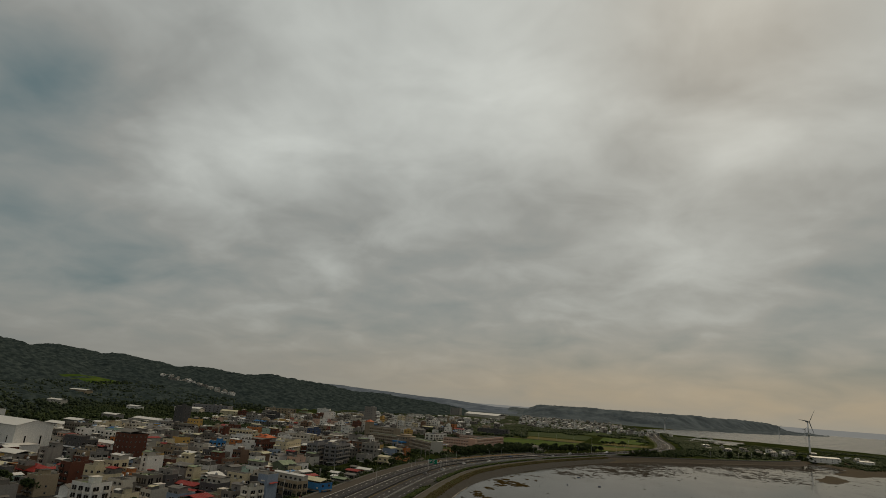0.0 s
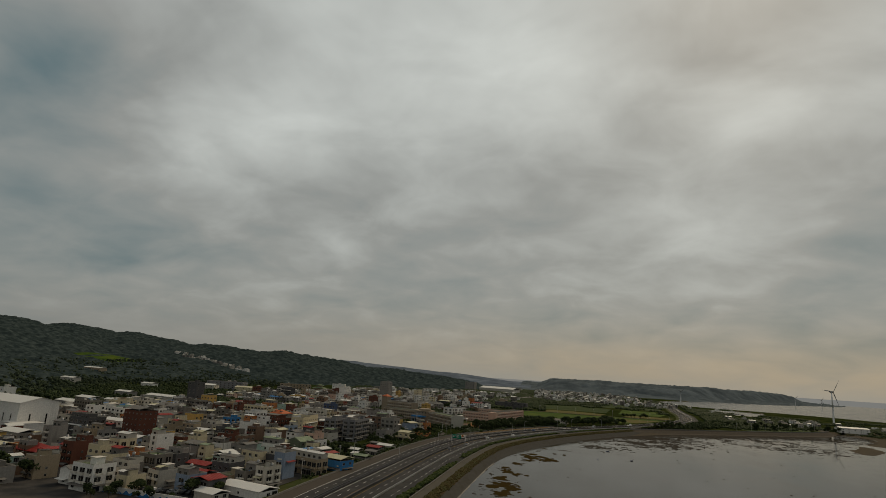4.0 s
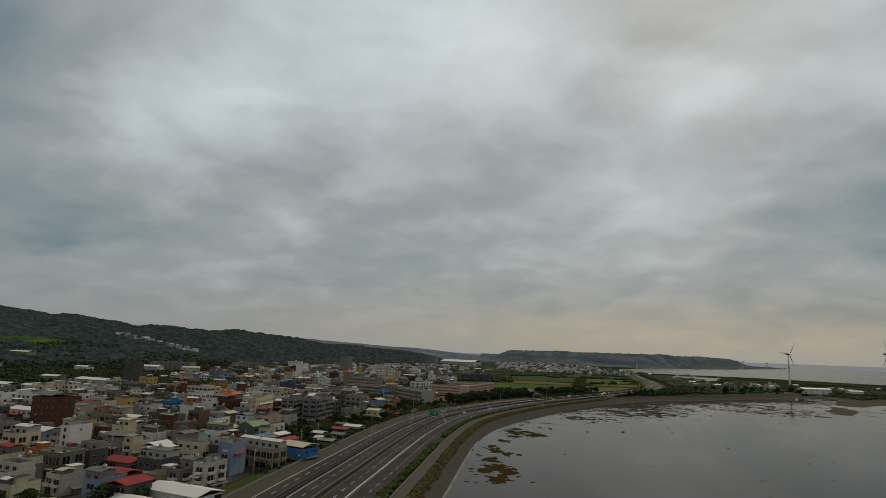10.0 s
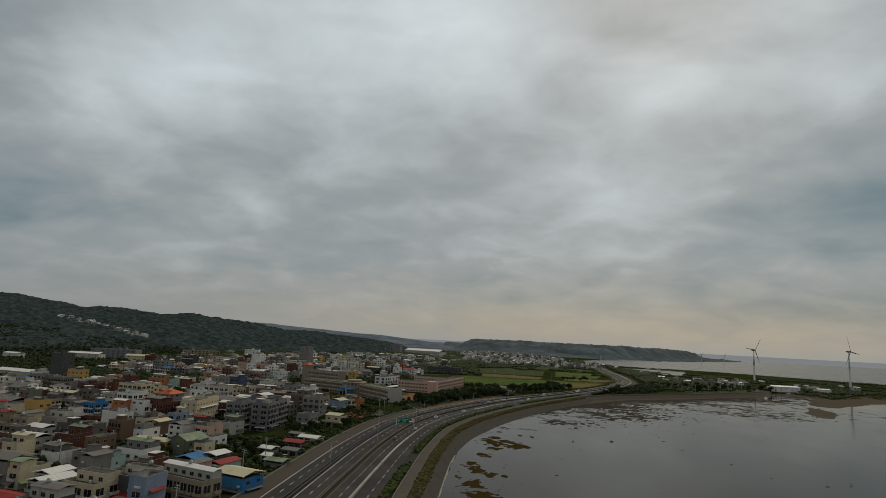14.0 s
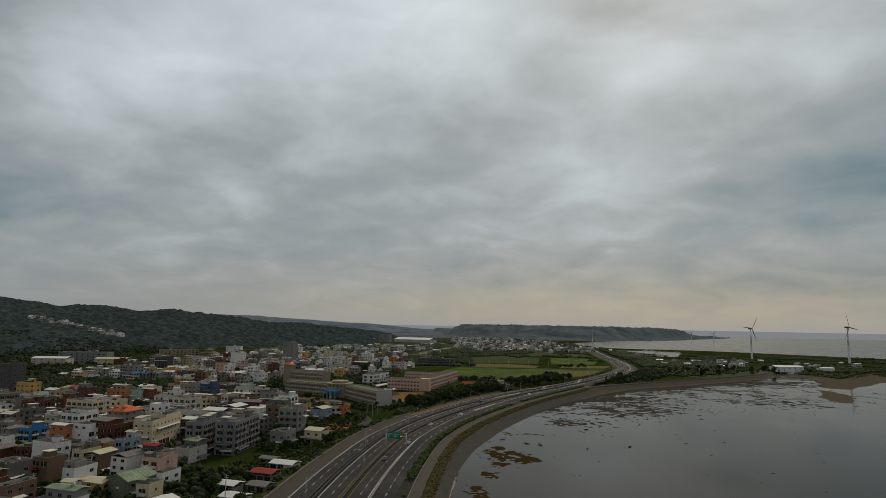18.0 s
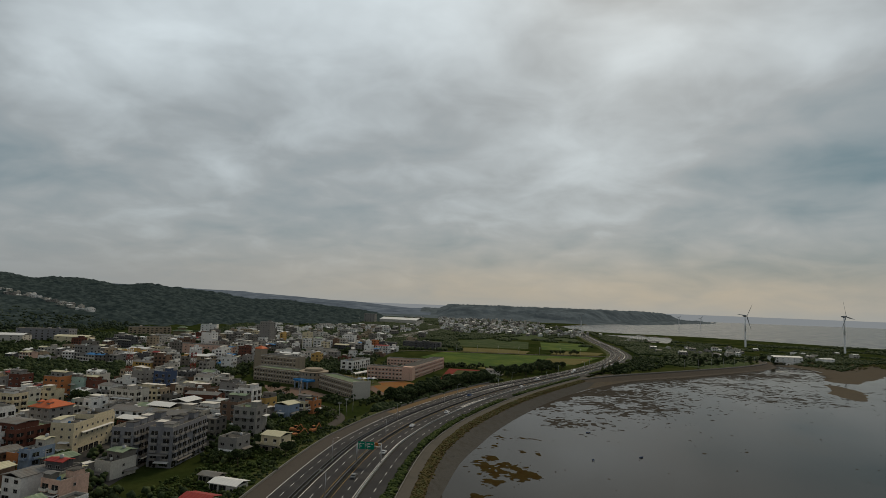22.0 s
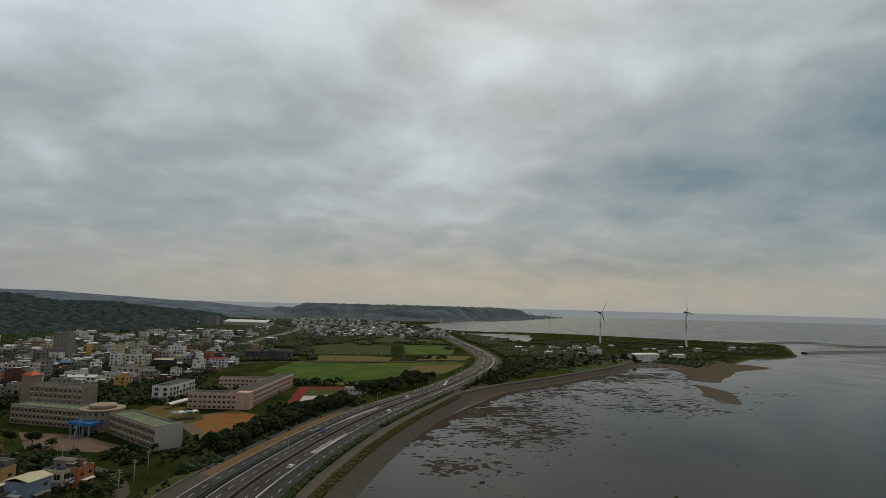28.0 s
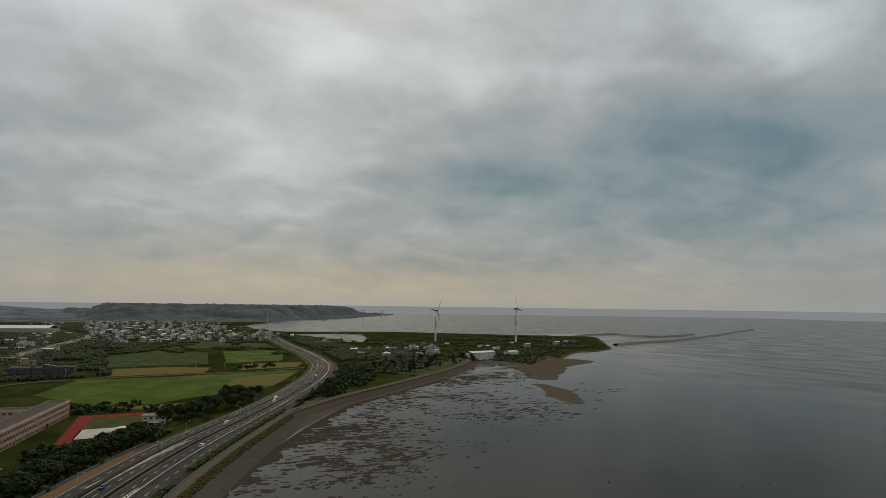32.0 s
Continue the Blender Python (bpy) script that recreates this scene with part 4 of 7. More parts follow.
        part("canopy", cm, M[rng.choice(("tin_grey", "tin_white", "tin_grey", "tin_cream", "tin_grey", "tin_green", "tin_grey", "tin_red") if group else ("tin_grey", "tin_white"))], ob, "sheet canopy over the windows", at=Matrix.Rotation(radians(turn_c), 4, "Z") @ pose(lx, -face / 2, lz))
    if flat and detail and not step and not huts and d > 7 and rng.random() < 0.5:
        ud, uy = d * rng.uniform(0.4, 0.6), rng.choice((1, 1, -1))
        um = M["wall_" + rng.choice((wall, wall, "bare", "grey", "pale"))]
        py = uy * (d - ud) / 2 * 0.96
        upper = part("upper_floor", body_mesh(w - 0.5, ud - 0.4, 2.8, 0.35, um), None, ob, at=pose(0, py, h - 0.03))
        if rng.random() < 0.55:
            part("sheet_cover", sheet_roof(w - 0.5, ud - 0.4, 0.6, 0.5, True), M[rng.choice(("tin_grey", "tin_white", "tin_grey", "tin_cream", "tin_red", "tin_green"))], upper, at=pose(0, 0, 3.2))
        else:
            boxed("roof", (-w / 2 + 0.4, w / 2 - 0.4, -ud / 2 + 0.35, ud / 2 - 0.35, 2.6, 2.82), M["roof_slab"], upper)
        for k in range(max(1, int(w / 3.4))):
            n = max(1, int(w / 3.4))
            part("window", WIN["wide"], None, upper, at=pose((k + 0.5) / n * (w - 0.6) - w / 2 + 0.3, -ud / 2 + 0.2, 0.7))
        huts = tanks = 0
        top = h if uy < 0 else h
        if rng.random() < 0.6:
            part("water_tank", TANK, None, upper, at=pose(rng.uniform(-0.3, 0.3) * w, 0, 2.82))
    elif flat:
        if not huts and not tanks and rng.random() < 0.6:
            huts = 1
        for k in range(huts):
            hw, hd = min(3.4, w * 0.45), min(4.0, d * 0.4)
            px = 0.0 if w < 8 else rng.uniform(-0.22, 0.22) * w
            py = (k + 0.5) / huts * d - d / 2 if huts > 1 else rng.uniform(-0.05, 0.25) * d
            py = max(-d / 2 + hd / 2 + 0.3, min(d / 2 - hd / 2 - 0.3, py))
            if huts > 2:
                hd = min(hd, d / huts * 0.55)
            hut = boxed("stair_hut", (px - hw / 2, px + hw / 2, py - hd / 2, py + hd / 2, top - 0.02, top + 2.5), wm, ob)
            boxed("hut_roof", (px - hw / 2 - 0.25, px + hw / 2 + 0.25, py - hd / 2 - 0.25, py + hd / 2 + 0.25, top + 2.5, top + 2.65), M["trim"] if rng.random() < 0.5 else M["roof_slab"], hut)
        if detail and rng.random() < 0.55 and min(w, d) > 5:
            sw, sd = rng.uniform(2.4, 0.5 * w), rng.uniform(2.4, 0.42 * d)
            sx2, sy2 = rng.choice((-1, 1)) * (w / 2 - sw / 2 - 0.35), -d / 2 + sd / 2 + 0.4
            shed = boxed("roof_shed", (sx2 - sw / 2, sx2 + sw / 2, sy2 - sd / 2, sy2 + sd / 2, top - 0.02, top + 2.1), M[rng.choice(("wall_pale", "wall_bare", "tin_grey", "tin_white", "wall_dark_grey"))], ob)
            part("shed_roof", sheet_roof(sw, sd, 0.4, 0.35), M[rng.choice(("tin_grey", "tin_white", "tin_cream", "tin_grey", "tin_red", "tin_green"))], shed, at=pose(sx2, sy2, top + 2.12))
        if not tanks and rng.random() < 0.2:
            tanks = 1
        for k in range(tanks):
            part("water_tank", TANK, None, ob, at=pose(w / 2 - 1.3 if tanks == 1 else -w / 2 + 1.4 + (k % 2) * 1.8, (k + 0.5) / tanks * d - d / 2, top))
    if flat and detail and rng.random() < 0.8:
        for k in range(rng.randint(2, 4)):
            qx, qy, ql = rng.uniform(-0.4, 0.4) * w, rng.uniform(-0.42, -0.1) * d, rng.uniform(0.4, 1.5)
            planter = bmesh.new()
            box(planter, -ql / 2, ql / 2, -0.3, 0.3, 0, rng.uniform(0.4, 1.0))
            part("roof_clutter", planter, M[rng.choice(("dark_metal", "wall_bare", "tin_white", "tin_blue", "leaf", "wall_brick"))], ob, at=pose(qx, qy, h - 0.02, 0, 0, rng.choice((0, 90, 20))))
    if step and flat:
        sm = body_mesh(w * 0.96, d * 0.5, 0.01, 1.4, wm)
        part("upper_parapet", sm, None, ob, at=pose(0, d * 0.22, h + 0.6))
    if awning:
        am = bmesh.new()
        q = [(-w / 2 - 0.3, -d / 2 - 2.8, 2.7), (w / 2 + 0.3, -d / 2 - 2.8, 2.7), (w / 2 + 0.3, -d / 2, 3.5), (-w / 2 - 0.3, -d / 2, 3.5)]
        lowv = [am.verts.new(p) for p in q]
        upv = [am.verts.new((p[0], p[1], p[2] + 0.12)) for p in q]
        am.faces.new(upv)
        am.faces.new(lowv[::-1])
        for i in range(4):
            am.faces.new((lowv[i], lowv[(i + 1) % 4], upv[(i + 1) % 4], upv[i]))
        for s in (-1, 1):
            box(am, s * w / 2 - 0.06, s * w / 2 + 0.06, -d / 2 - 2.7, -d / 2 - 2.58, -0.5, 2.72)
        part("awning", am, M["tin_red"], ob, "red sheet awning on posts")
    if terrace:
        tm2 = bmesh.new()
        box(tm2, -w / 2 - 1.5, w / 2 + 1.5, -d / 2 - 1.8, d / 2 + 1.0, h * 0.45, h * 0.45 + 0.2)
        box(tm2, -w / 2 - 1.5, w / 2 + 1.5, -d / 2 - 1.8, -d / 2 - 1.65, h * 0.45 + 0.2, h * 0.45 + 1.0)
        part("terrace", tm2, M["wall_cream"], ob)
    return ob


def joined_houses(name, rows, label):
    """Houses too far off to pick apart: rows of x, y, width, depth, height, yaw, wall, roof, base. One mesh, with storeys of windows and their roofs."""
    slots, verts, faces, which = [], [], [], []

    def slot(m):
        if m not in slots:
            slots.append(m)
        return slots.index(m)

    def quad(mt, pts, m):
        k = len(verts)
        verts.extend((mt @ Vector(p))[:] for p in pts)
        faces.append(tuple(range(k, k + len(pts))))
        which.append(slot(m))

    def block(mt, x0, x1, y0, y1, z0, z1, m):
        quad(mt, ((x0, y0, z0), (x1, y0, z0), (x1, y0, z1), (x0, y0, z1)), m)
        quad(mt, ((x1, y0, z0), (x1, y1, z0), (x1, y1, z1), (x1, y0, z1)), m)
        quad(mt, ((x1, y1, z0), (x0, y1, z0), (x0, y1, z1), (x1, y1, z1)), m)
        quad(mt, ((x0, y1, z0), (x0, y0, z0), (x0, y0, z1), (x0, y1, z1)), m)
        quad(mt, ((x0, y0, z1), (x1, y0, z1), (x1, y1, z1), (x0, y1, z1)), m)

    pick = random.Random(len(rows))
    for x, y, w, d, h, yaw, wall, roof, base in rows:
        mt = pose(x, y, base, 0, 0, yaw)
        wm = M["wall_" + wall]
        block(mt, -w / 2, w / 2, -d / 2, d / 2, -0.6, h, wm)
        if roof == "flat":
            for x0, x1, y0, y1 in ((-w / 2, w / 2, -d / 2, -d / 2 + 0.25), (-w / 2, w / 2, d / 2 - 0.25, d / 2), (-w / 2, -w / 2 + 0.25, -d / 2 + 0.25, d / 2 - 0.25), (w / 2 - 0.25, w / 2, -d / 2 + 0.25, d / 2 - 0.25)):
                block(mt, x0, x1, y0, y1, h + 0.004, h + 0.9, wm)
            block(mt, -w / 2 + 0.3, w / 2 - 0.3, -d / 2 + 0.3, d / 2 - 0.3, h, h + 0.06, M["roof_slab"])
            if pick.random() < 0.7:
                px = pick.uniform(-0.2, 0.2) * w
                block(mt, px - w * 0.2, px + w * 0.2, -d * 0.1, d * 0.35, h + 0.06, h + 2.7, wm)
                block(mt, px - w * 0.23, px + w * 0.23, -d * 0.13, d * 0.38, h + 2.7, h + 2.85, M["trim"])
        else:
            m, r, o = M[SHEDS[roof]], 0.10 * min(w, d) + 0.4, 0.5
            quad(mt, ((-w / 2 - o, -d / 2 - o, h + 0.1), (w / 2 + o, -d / 2 - o, h + 0.1), (w / 2 + o, 0, h + r), (-w / 2 - o, 0, h + r)), m)
            quad(mt, ((w / 2 + o, d / 2 + o, h + 0.1), (-w / 2 - o, d / 2 + o, h + 0.1), (-w / 2 - o, 0, h + r), (w / 2 + o, 0, h + r)), m)
            for s in (-1, 1):
                quad(mt, ((s * w / 2, -d / 2, h), (s * w / 2, d / 2, h), (s * w / 2, 0, h + r - 0.1)), wm)
        for k in range(pick.randint(1, 3)):
            px, py, pw = pick.uniform(-0.4, 0.3) * w, pick.uniform(-0.4, 0.3) * d, pick.uniform(0.8, 2.6)
            block(mt, px, px + pw, py, py + pick.uniform(0.8, 2.4), h, h + pick.uniform(0.8, 2.2), pick.choice((M["trim"], M["tin_grey"], M["tank"], M["wall_bare"], M["tin_white"], M["roof_slab"])))
        fl = max(1, round(h / 3.2))
        for f in range(fl):
            z0 = f * h / fl + 0.9
            for k in range(max(1, int(w / 3.2))):
                p = (k + 0.5) / max(1, int(w / 3.2)) * w - w / 2
                if pick.random() < 0.85:
                    block(mt, p - 0.9, p + 0.9, -d / 2 - 0.06, -d / 2, z0, z0 + 1.5, M["glass"])
            for k in range(max(1, int(d / 3.4))):
                p = (k + 0.5) / max(1, int(d / 3.4)) * d - d / 2
                if pick.random() < 0.8:
                    block(mt, w / 2, w / 2 + 0.06, p - 0.8, p + 0.8, z0, z0 + 1.4, M["glass"])
            if f and pick.random() < 0.5:
                block(mt, -w / 2, w / 2, -d / 2 - 0.9, -d / 2 - 0.07, f * h / fl - 0.1, f * h / fl + 0.75, M["trim"] if pick.random() < 0.4 else wm)
    me = bpy.data.meshes.new(name)
    me.from_pydata(verts, [], faces)
    for m in slots:
        me.materials.append(m)
    me.polygons.foreach_set("material_index", which)
    return tagged(new(name, me), label, "houses", kind="stuff")



# ---- the town: the houses that stand out ----
building(-198, 481, 10, 28, 12.5, -3, "cream", "cream plastered apartment block with small windows", tanks=5, win="small", step=3)
building(-166, 468, 9, 27, 14.5, -6, "slate", "dark slate-grey terraced apartment block with roof stair huts", win="bay", huts=4, balcony=True)
building(-151.5, 469, 10, 27, 14.8, -6, "slate", "slate-grey apartment block with tiers of balconies", win="bay", huts=4, balcony=True)
building(-131, 478, 9, 10, 7.6, -16, "grey", "small grey concrete house beside the apartment block", tanks=1)
building(-150, 535, 10, 13, 12.5, -14, "brown", "dark-sided apartment block with a pale front", win="bay", blank=True)
building(-233, 513, 12.3, 13.2, 11.6, -16, "grey", "grey apartment house under an orange tiled roof", roof="tile")
building(-284, 597, 12.3, 10, 12.8, -16, "orange", "orange plastered building beside the aqua one", tanks=1)
building(-273, 601, 13.2, 6, 12, -16, "aqua", "narrow building with a blank pale aqua wall", blank=True, tanks=1)
building(-263, 601, 10.6, 8, 10.4, -16, "brick", "red-brown tiled house with flat roof")
building(-219, 559, 17.6, 10.6, 12.8, -16, "pale", "grey office block with white balcony bands", balcony=True, win="bay", huts=1)
building(-230, 627, 10.6, 10, 14.4, -16, "navy", "dark blue tiled apartment building", win="bay")
building(-250, 638, 10.6, 10, 12.8, -16, "grey", "grey concrete building with a roof hut", tanks=1, huts=1)
building(-189, 539, 14.1, 10.6, 8, -16, "cream", "cream workshop with white sheet roofs", roof="shed_white")
building(-183, 551, 10.6, 12.3, 8.8, -16, "dark_grey", "dark house under a white sheet roof", roof="shed_white")
building(-212, 635, 14.1, 8, 6, -16, "pale", "low pale building with a yellow sheet roof", roof="shed_cream")
building(-173, 597, 12.3, 10.6, 12.8, -16, "grey", "grey concrete apartment block with a roof hut", huts=1, tanks=1)
building(-160, 583, 10, 10, 11.2, -16, "white", "white apartment house with balconies", balcony=True, win="bay")
building(-263, 781, 16, 12, 10, -16, "beige", "beige house with a flat white canopy roof", roof="shed_white", balcony=True)
building(-235, 767, 10, 10, 11, -16, "white", "plain white plastered town house")
building(-136, 515, 12.3, 10.6, 13.6, -14, "grey", "grey apartment block with a plain side wall", win="bay")
building(-153, 567, 10, 9, 14.4, -14, "white", "white apartment block with balconies", balcony=True, win="bay")
building(-145, 574, 8, 10, 8, -25, "yellow", "bright yellow plastered house")
building(-129, 561, 9.7, 10, 7.6, -25, "blue", "pale blue-grey sided house with a cream sheet roof", blank=True, roof="shed_cream")
building(-123, 575, 9, 9, 6.8, -25, "cream", "cream house with brown balconies", balcony=True)
building(-117, 576, 6, 8, 7, -25, "orange", "orange rendered house with flat roof")
building(-116, 490, 9.7, 9, 6.5, -20, "cream", "pale yellow-green villa with a wide sheet roof", roof="shed_lime", terrace=True)
building(-217, 427, 14, 7, 10.5, -20, "white", "white plastered four-storey house with a blank wall", blank=True, tanks=1, huts=1)
building(-221, 459, 9.5, 10, 10.5, -16, "white", "white-sided house with dark balconies", blank=True, balcony=True)
building(-214, 467, 12, 17, 11.3, -18, "brick", "brown brick apartment building with curved balcony bands", balcony=True, win="bay")
building(-245, 490, 12.3, 12.3, 12.8, -16, "white", "white apartment building with roof terraces", balcony=True, step=4)
building(-261, 520, 19.4, 8, 15.2, -16, "cream", "long cream apartment building with loggias", balcony=True)
building(-231, 457, 9, 9, 10, -16, "orange", "orange plastered roof-hut house", tanks=1)
building(-163, 392, 11.4, 12.3, 6.4, -22, "green", "dark green sheet-clad warehouse with a pale green roof", roof="gable_green", blank=True)
building(-154, 400, 5, 10, 6, -16, "white", "narrow white house with flat roof")
building(-306, 543, 12.3, 10, 11.2, -16, "brick", "brown tiled apartment house", balcony=True)
building(-292, 550, 6, 8, 12, -16, "brick", "brick-red tiled apartment house with flat roof")
building(-306, 595, 9, 9, 13.6, -16, "brick", "brick-red building with a flat roof")
building(-254, 468, 8, 10, 8.8, -16, "bright_blue", "bright blue painted house", balcony=True)
building(-144, 316, 12.3, 8, 8, -16, "dark_grey", "dark grey house with a red awning", awning="red", win="small")
building(-131, 322, 22.9, 8, 7.2, -24, "beige", "row of beige three-storey houses with canopies over the windows", win="small", balcony=True)
building(-169, 361, 12.3, 10, 7, -16, "white", "white two-storey house with a dark roof")
building(-173, 390, 8, 7, 5, -16, "yellow", "small yellow house with a cream sheet roof", roof="shed_cream")
building(-274, 447, 10.6, 8, 11.2, -16, "yellow", "mustard yellow plastered building", blank=True)
building(-363, 615, 12.3, 10, 14.4, -16, "yellow", "ochre yellow building with a roof turret", huts=1)
building(-312, 554, 15.8, 10, 12, -16, "brown", "brown balconied apartment building", balcony=True)
building(-347, 568, 17.6, 10.6, 12, -16, "bare", "unrendered grey apartment building", balcony=True, tanks=2)
building(-310, 474, 15.8, 12.3, 7.2, -16, "grey", "grey house with a sheet roof", roof="shed_grey")
building(-247, 398, 12.3, 10, 7.2, -16, "beige", "tan three-storey house with arched loggias", balcony=True)
building(-234, 396, 10.6, 8, 7, -16, "pale", "pale house under a white sheet roof", roof="shed_white")
building(-238, 412, 10, 9, 8.8, -16, "grey", "grey rendered house with water tank", tanks=1)
building(-216, 402, 10.6, 10, 8, -16, "bare", "bare concrete house with a tarpaulin roof", tanks=1)
building(-199, 333, 10.6, 10.6, 7.2, -16, "grey", "grey house with a round water tower", tanks=2, roof="shed_grey")
building(-158, 293, 10.6, 10, 6.4, -16, "dark_grey", "dark grey house with pale window bands", tanks=1)
building(-156, 311, 12.3, 10, 6.8, -16, "cream", "house with cream balcony bands and a dark flat roof", balcony=True, tanks=1)
building(-181, 352, 12.3, 9, 6.5, -16, "grey", "grey house with a white railed balcony")
building(-177, 303, 14.1, 9, 3, -16, "bare", "low house with a red sheet roof", roof="shed_red")
building(-118, 334, 13.2, 10, 6.2, -24, "bright_blue", "house with a bright blue painted wall and a cream sheet roof", roof="shed_cream", blank=True)
building(-262, 368, 15, 13, 19.5, -20, "brick", "tall red-brick apartment building with a sheet roof", win="small", roof="shed_grey")
building(-293, 361, 16.7, 12.3, 12.8, -14, "dark_grey", "dark grey-green shop building with a roof terrace", win="bay")
building(-297, 394, 19.4, 10.6, 8.8, -14, "white", "white hall with a ribbed white roof", roof="shed_white")
building(-190, 245, 12.3, 10, 9.6, -14, "white", "white four-storey apartment house", huts=1, balcony=True)
building(-190, 261, 10.6, 10, 6.4, -14, "pale", "pale grey house stepped beside the apartment house")
building(-215, 279, 8, 8, 11.2, -14, "cream", "narrow cream roof-terrace house", huts=1)
building(-225, 306, 8, 10, 10.4, -14, "cream", "narrow dark house with cream balconies", balcony=True)
building(-192, 287, 10.6, 10, 8, -14, "bare", "open-fronted grey house with a yellow side wall", balcony=True)
building(-190, 299, 10, 8, 7, -14, "dark_grey", "dark house under a pale awning")
building(-237, 357, 9, 9, 8.8, -14, "yellow", "mustard yellow house with blank side", blank=True)
building(-221, 373, 10.6, 9, 7.2, -14, "pale", "pale house with a white sheet roof", roof="shed_white")
building(-240, 338, 10, 10, 7.2, -14, "blue", "house with a grey-white sheet roof", roof="shed_white")
building(-305, 324, 19.4, 12.3, 7, -14, "grey", "grey house under a pale sheet roof", roof="shed_white")
building(-204, 255, 6, 14.1, 6, -14, "white", "low white gabled cottage row", roof="gable_grey")
building(-164, 278, 12.3, 10, 4, -14, "brick", "low brick house with a red and blue sheet roof", roof="shed_red")
building(-132, 264, 22.9, 10.6, 3, -20, "white", "long white sheet-roofed shed beside the expressway", roof="shed_white", blank=True)
building(-141, 251, 10.6, 8, 2.5, -20, "pale", "small shed with a white sheet roof", roof="shed_white", blank=True)

# the rest of the town, lot by lot along its streets
TOWN = np.array([(-130, 258), (-124, 345), (-158, 400), (-160, 470), (-135, 505), (-128, 545), (-160, 612), (-225, 690), (-262, 745), (-215, 800), (-160, 850), (-110, 930), (-95, 1020), (-130, 1120),
                 (-420, 1130), (-450, 900), (-430, 640), (-420, 420), (-345, 310), (-240, 235)], float)
WOODLOT = np.array([(-455, 640), (-300, 655), (-285, 700), (-300, 760), (-460, 760)], float)
GROVES = ((-205, 497, 17), (-248, 580, 13), (-330, 440, 14), (-190, 620, 16), (-290, 840, 26), (-230, 900, 22), (-150, 960, 26), (-350, 960, 30))
lots = random.Random(21)
LOOKS = ["grey"] * 6 + ["pale"] * 5 + ["white"] * 7 + ["bare"] * 7 + ["beige"] * 6 + ["cream"] * 5 + ["dark_grey"] * 6 + ["brown"] * 6 + ["brick"] * 4 + ["orange"] + ["yellow"] * 2 + ["blue", "aqua", "pink"]
ROOFS = ["flat"] * 20 + ["shed_grey"] * 5 + ["shed_white"] * 4 + ["shed_cream"] * 2 + ["shed_red", "shed_green", "shed_blue"]
WORDS = {"grey": "grey rendered", "pale": "pale grey", "white": "white plastered", "bare": "unpainted concrete", "beige": "beige tiled", "cream": "cream painted", "dark_grey": "dark grey",
         "brown": "brown tiled", "brick": "brick-red tiled", "orange": "orange painted", "yellow": "yellow painted", "blue": "pale blue", "aqua": "pale aqua", "pink": "pink tiled"}
ROOF_WORDS = {"flat": "a flat parapet roof", "shed_grey": "a rusty grey sheet roof", "shed_white": "a white sheet roof", "shed_cream": "a cream sheet roof", "shed_red": "a red sheet roof",
              "shed_green": "a green sheet roof", "shed_blue": "a blue sheet roof"}


# streets and yards of the town, on the plain
def sheet(name, poly, z, mat, label, category, kind="structure", parent=None, thick=0.15):
    """A flat piece of ground with an edge."""
    bm = bmesh.new()
    top = [bm.verts.new((x, y, z)) for x, y in poly]
    low = [bm.verts.new((x, y, z - thick)) for x, y in poly]
    f = bm.faces.new(top)
    f.normal_update()
    flip = f.normal.z < 0
    if flip:
        f.normal_flip()
    for i in range(len(poly)):
        j = (i + 1) % len(poly)
        bm.faces.new((low[j], low[i], top[i], top[j]) if flip else (low[i], low[j], top[j], top[i]))
    bmesh.ops.triangulate(bm, faces=[f])
    ob = part(name, bm, mat, parent)
    return tagged(ob, label, category, kind=kind) if not parent else ob


sheet("street", [(-262, 186), (-104, 210), (-112, 258), (-150, 262), (-240, 243)], LAND + 0.05, M["town_road"], "dark asphalt street at the edge of the town", "road")
sheet("town_pavement", [tuple(p) for p in TOWN[:14]] + [(-330, 1120), (-425, 880), (-415, 640), (-400, 430), (-335, 315), (-240, 235)], LAND + 0.06, M["town_road"], "dark asphalt and concrete of the town streets", "pavement")

sheet("lot_lawn", [(-180, 246), (-170, 249), (-173, 262), (-184, 260)], LAND + 0.1, M["lawn"], "small lawn behind the painted wall", "lawn")

# the white church hall on the edge of the town
hall = thing("church_hall", "large white hall with tall slit windows and a shallow roof", "hall", at=pose(-352, 362, LAND, 0, 0, -16))
part("wall", body_mesh(62, 24, 20, 0.0, M["wall_white"]), None, hall)
part("roof", sheet_roof(62, 24, 3.2, 0.6, True, 1.4), M["tin_white"], hall, at=pose(0, 0, 20.15))
for s in (-31, 31):
    gb = bmesh.new()
    gb.faces.new([gb.verts.new(p) for p in ((s, -12, 20), (s, 12, 20), (s, 0, 23.1))])
    part("gable", gb, M["wall_white"], hall)
for k in range(7):
    part("window", WIN["slit"], None, hall, at=pose(-24 + 8 * k, -12, 7))
for k in range(2):
    part("window", WIN["slit"], None, hall, at=Matrix.Rotation(radians(90), 4, "Z") @ pose(-5 + 10 * k, -31, 7))
boxed("annexe", (24, 42, -17, -2, -0.5, 9), M["wall_white"], hall, "low white annexe with flat roof")
boxed("annexe_roof", (23.7, 42.3, -17.3, -1.7, 9, 9.3), M["tin_white"], hall)
FOOT.append((-350, 362, 40))

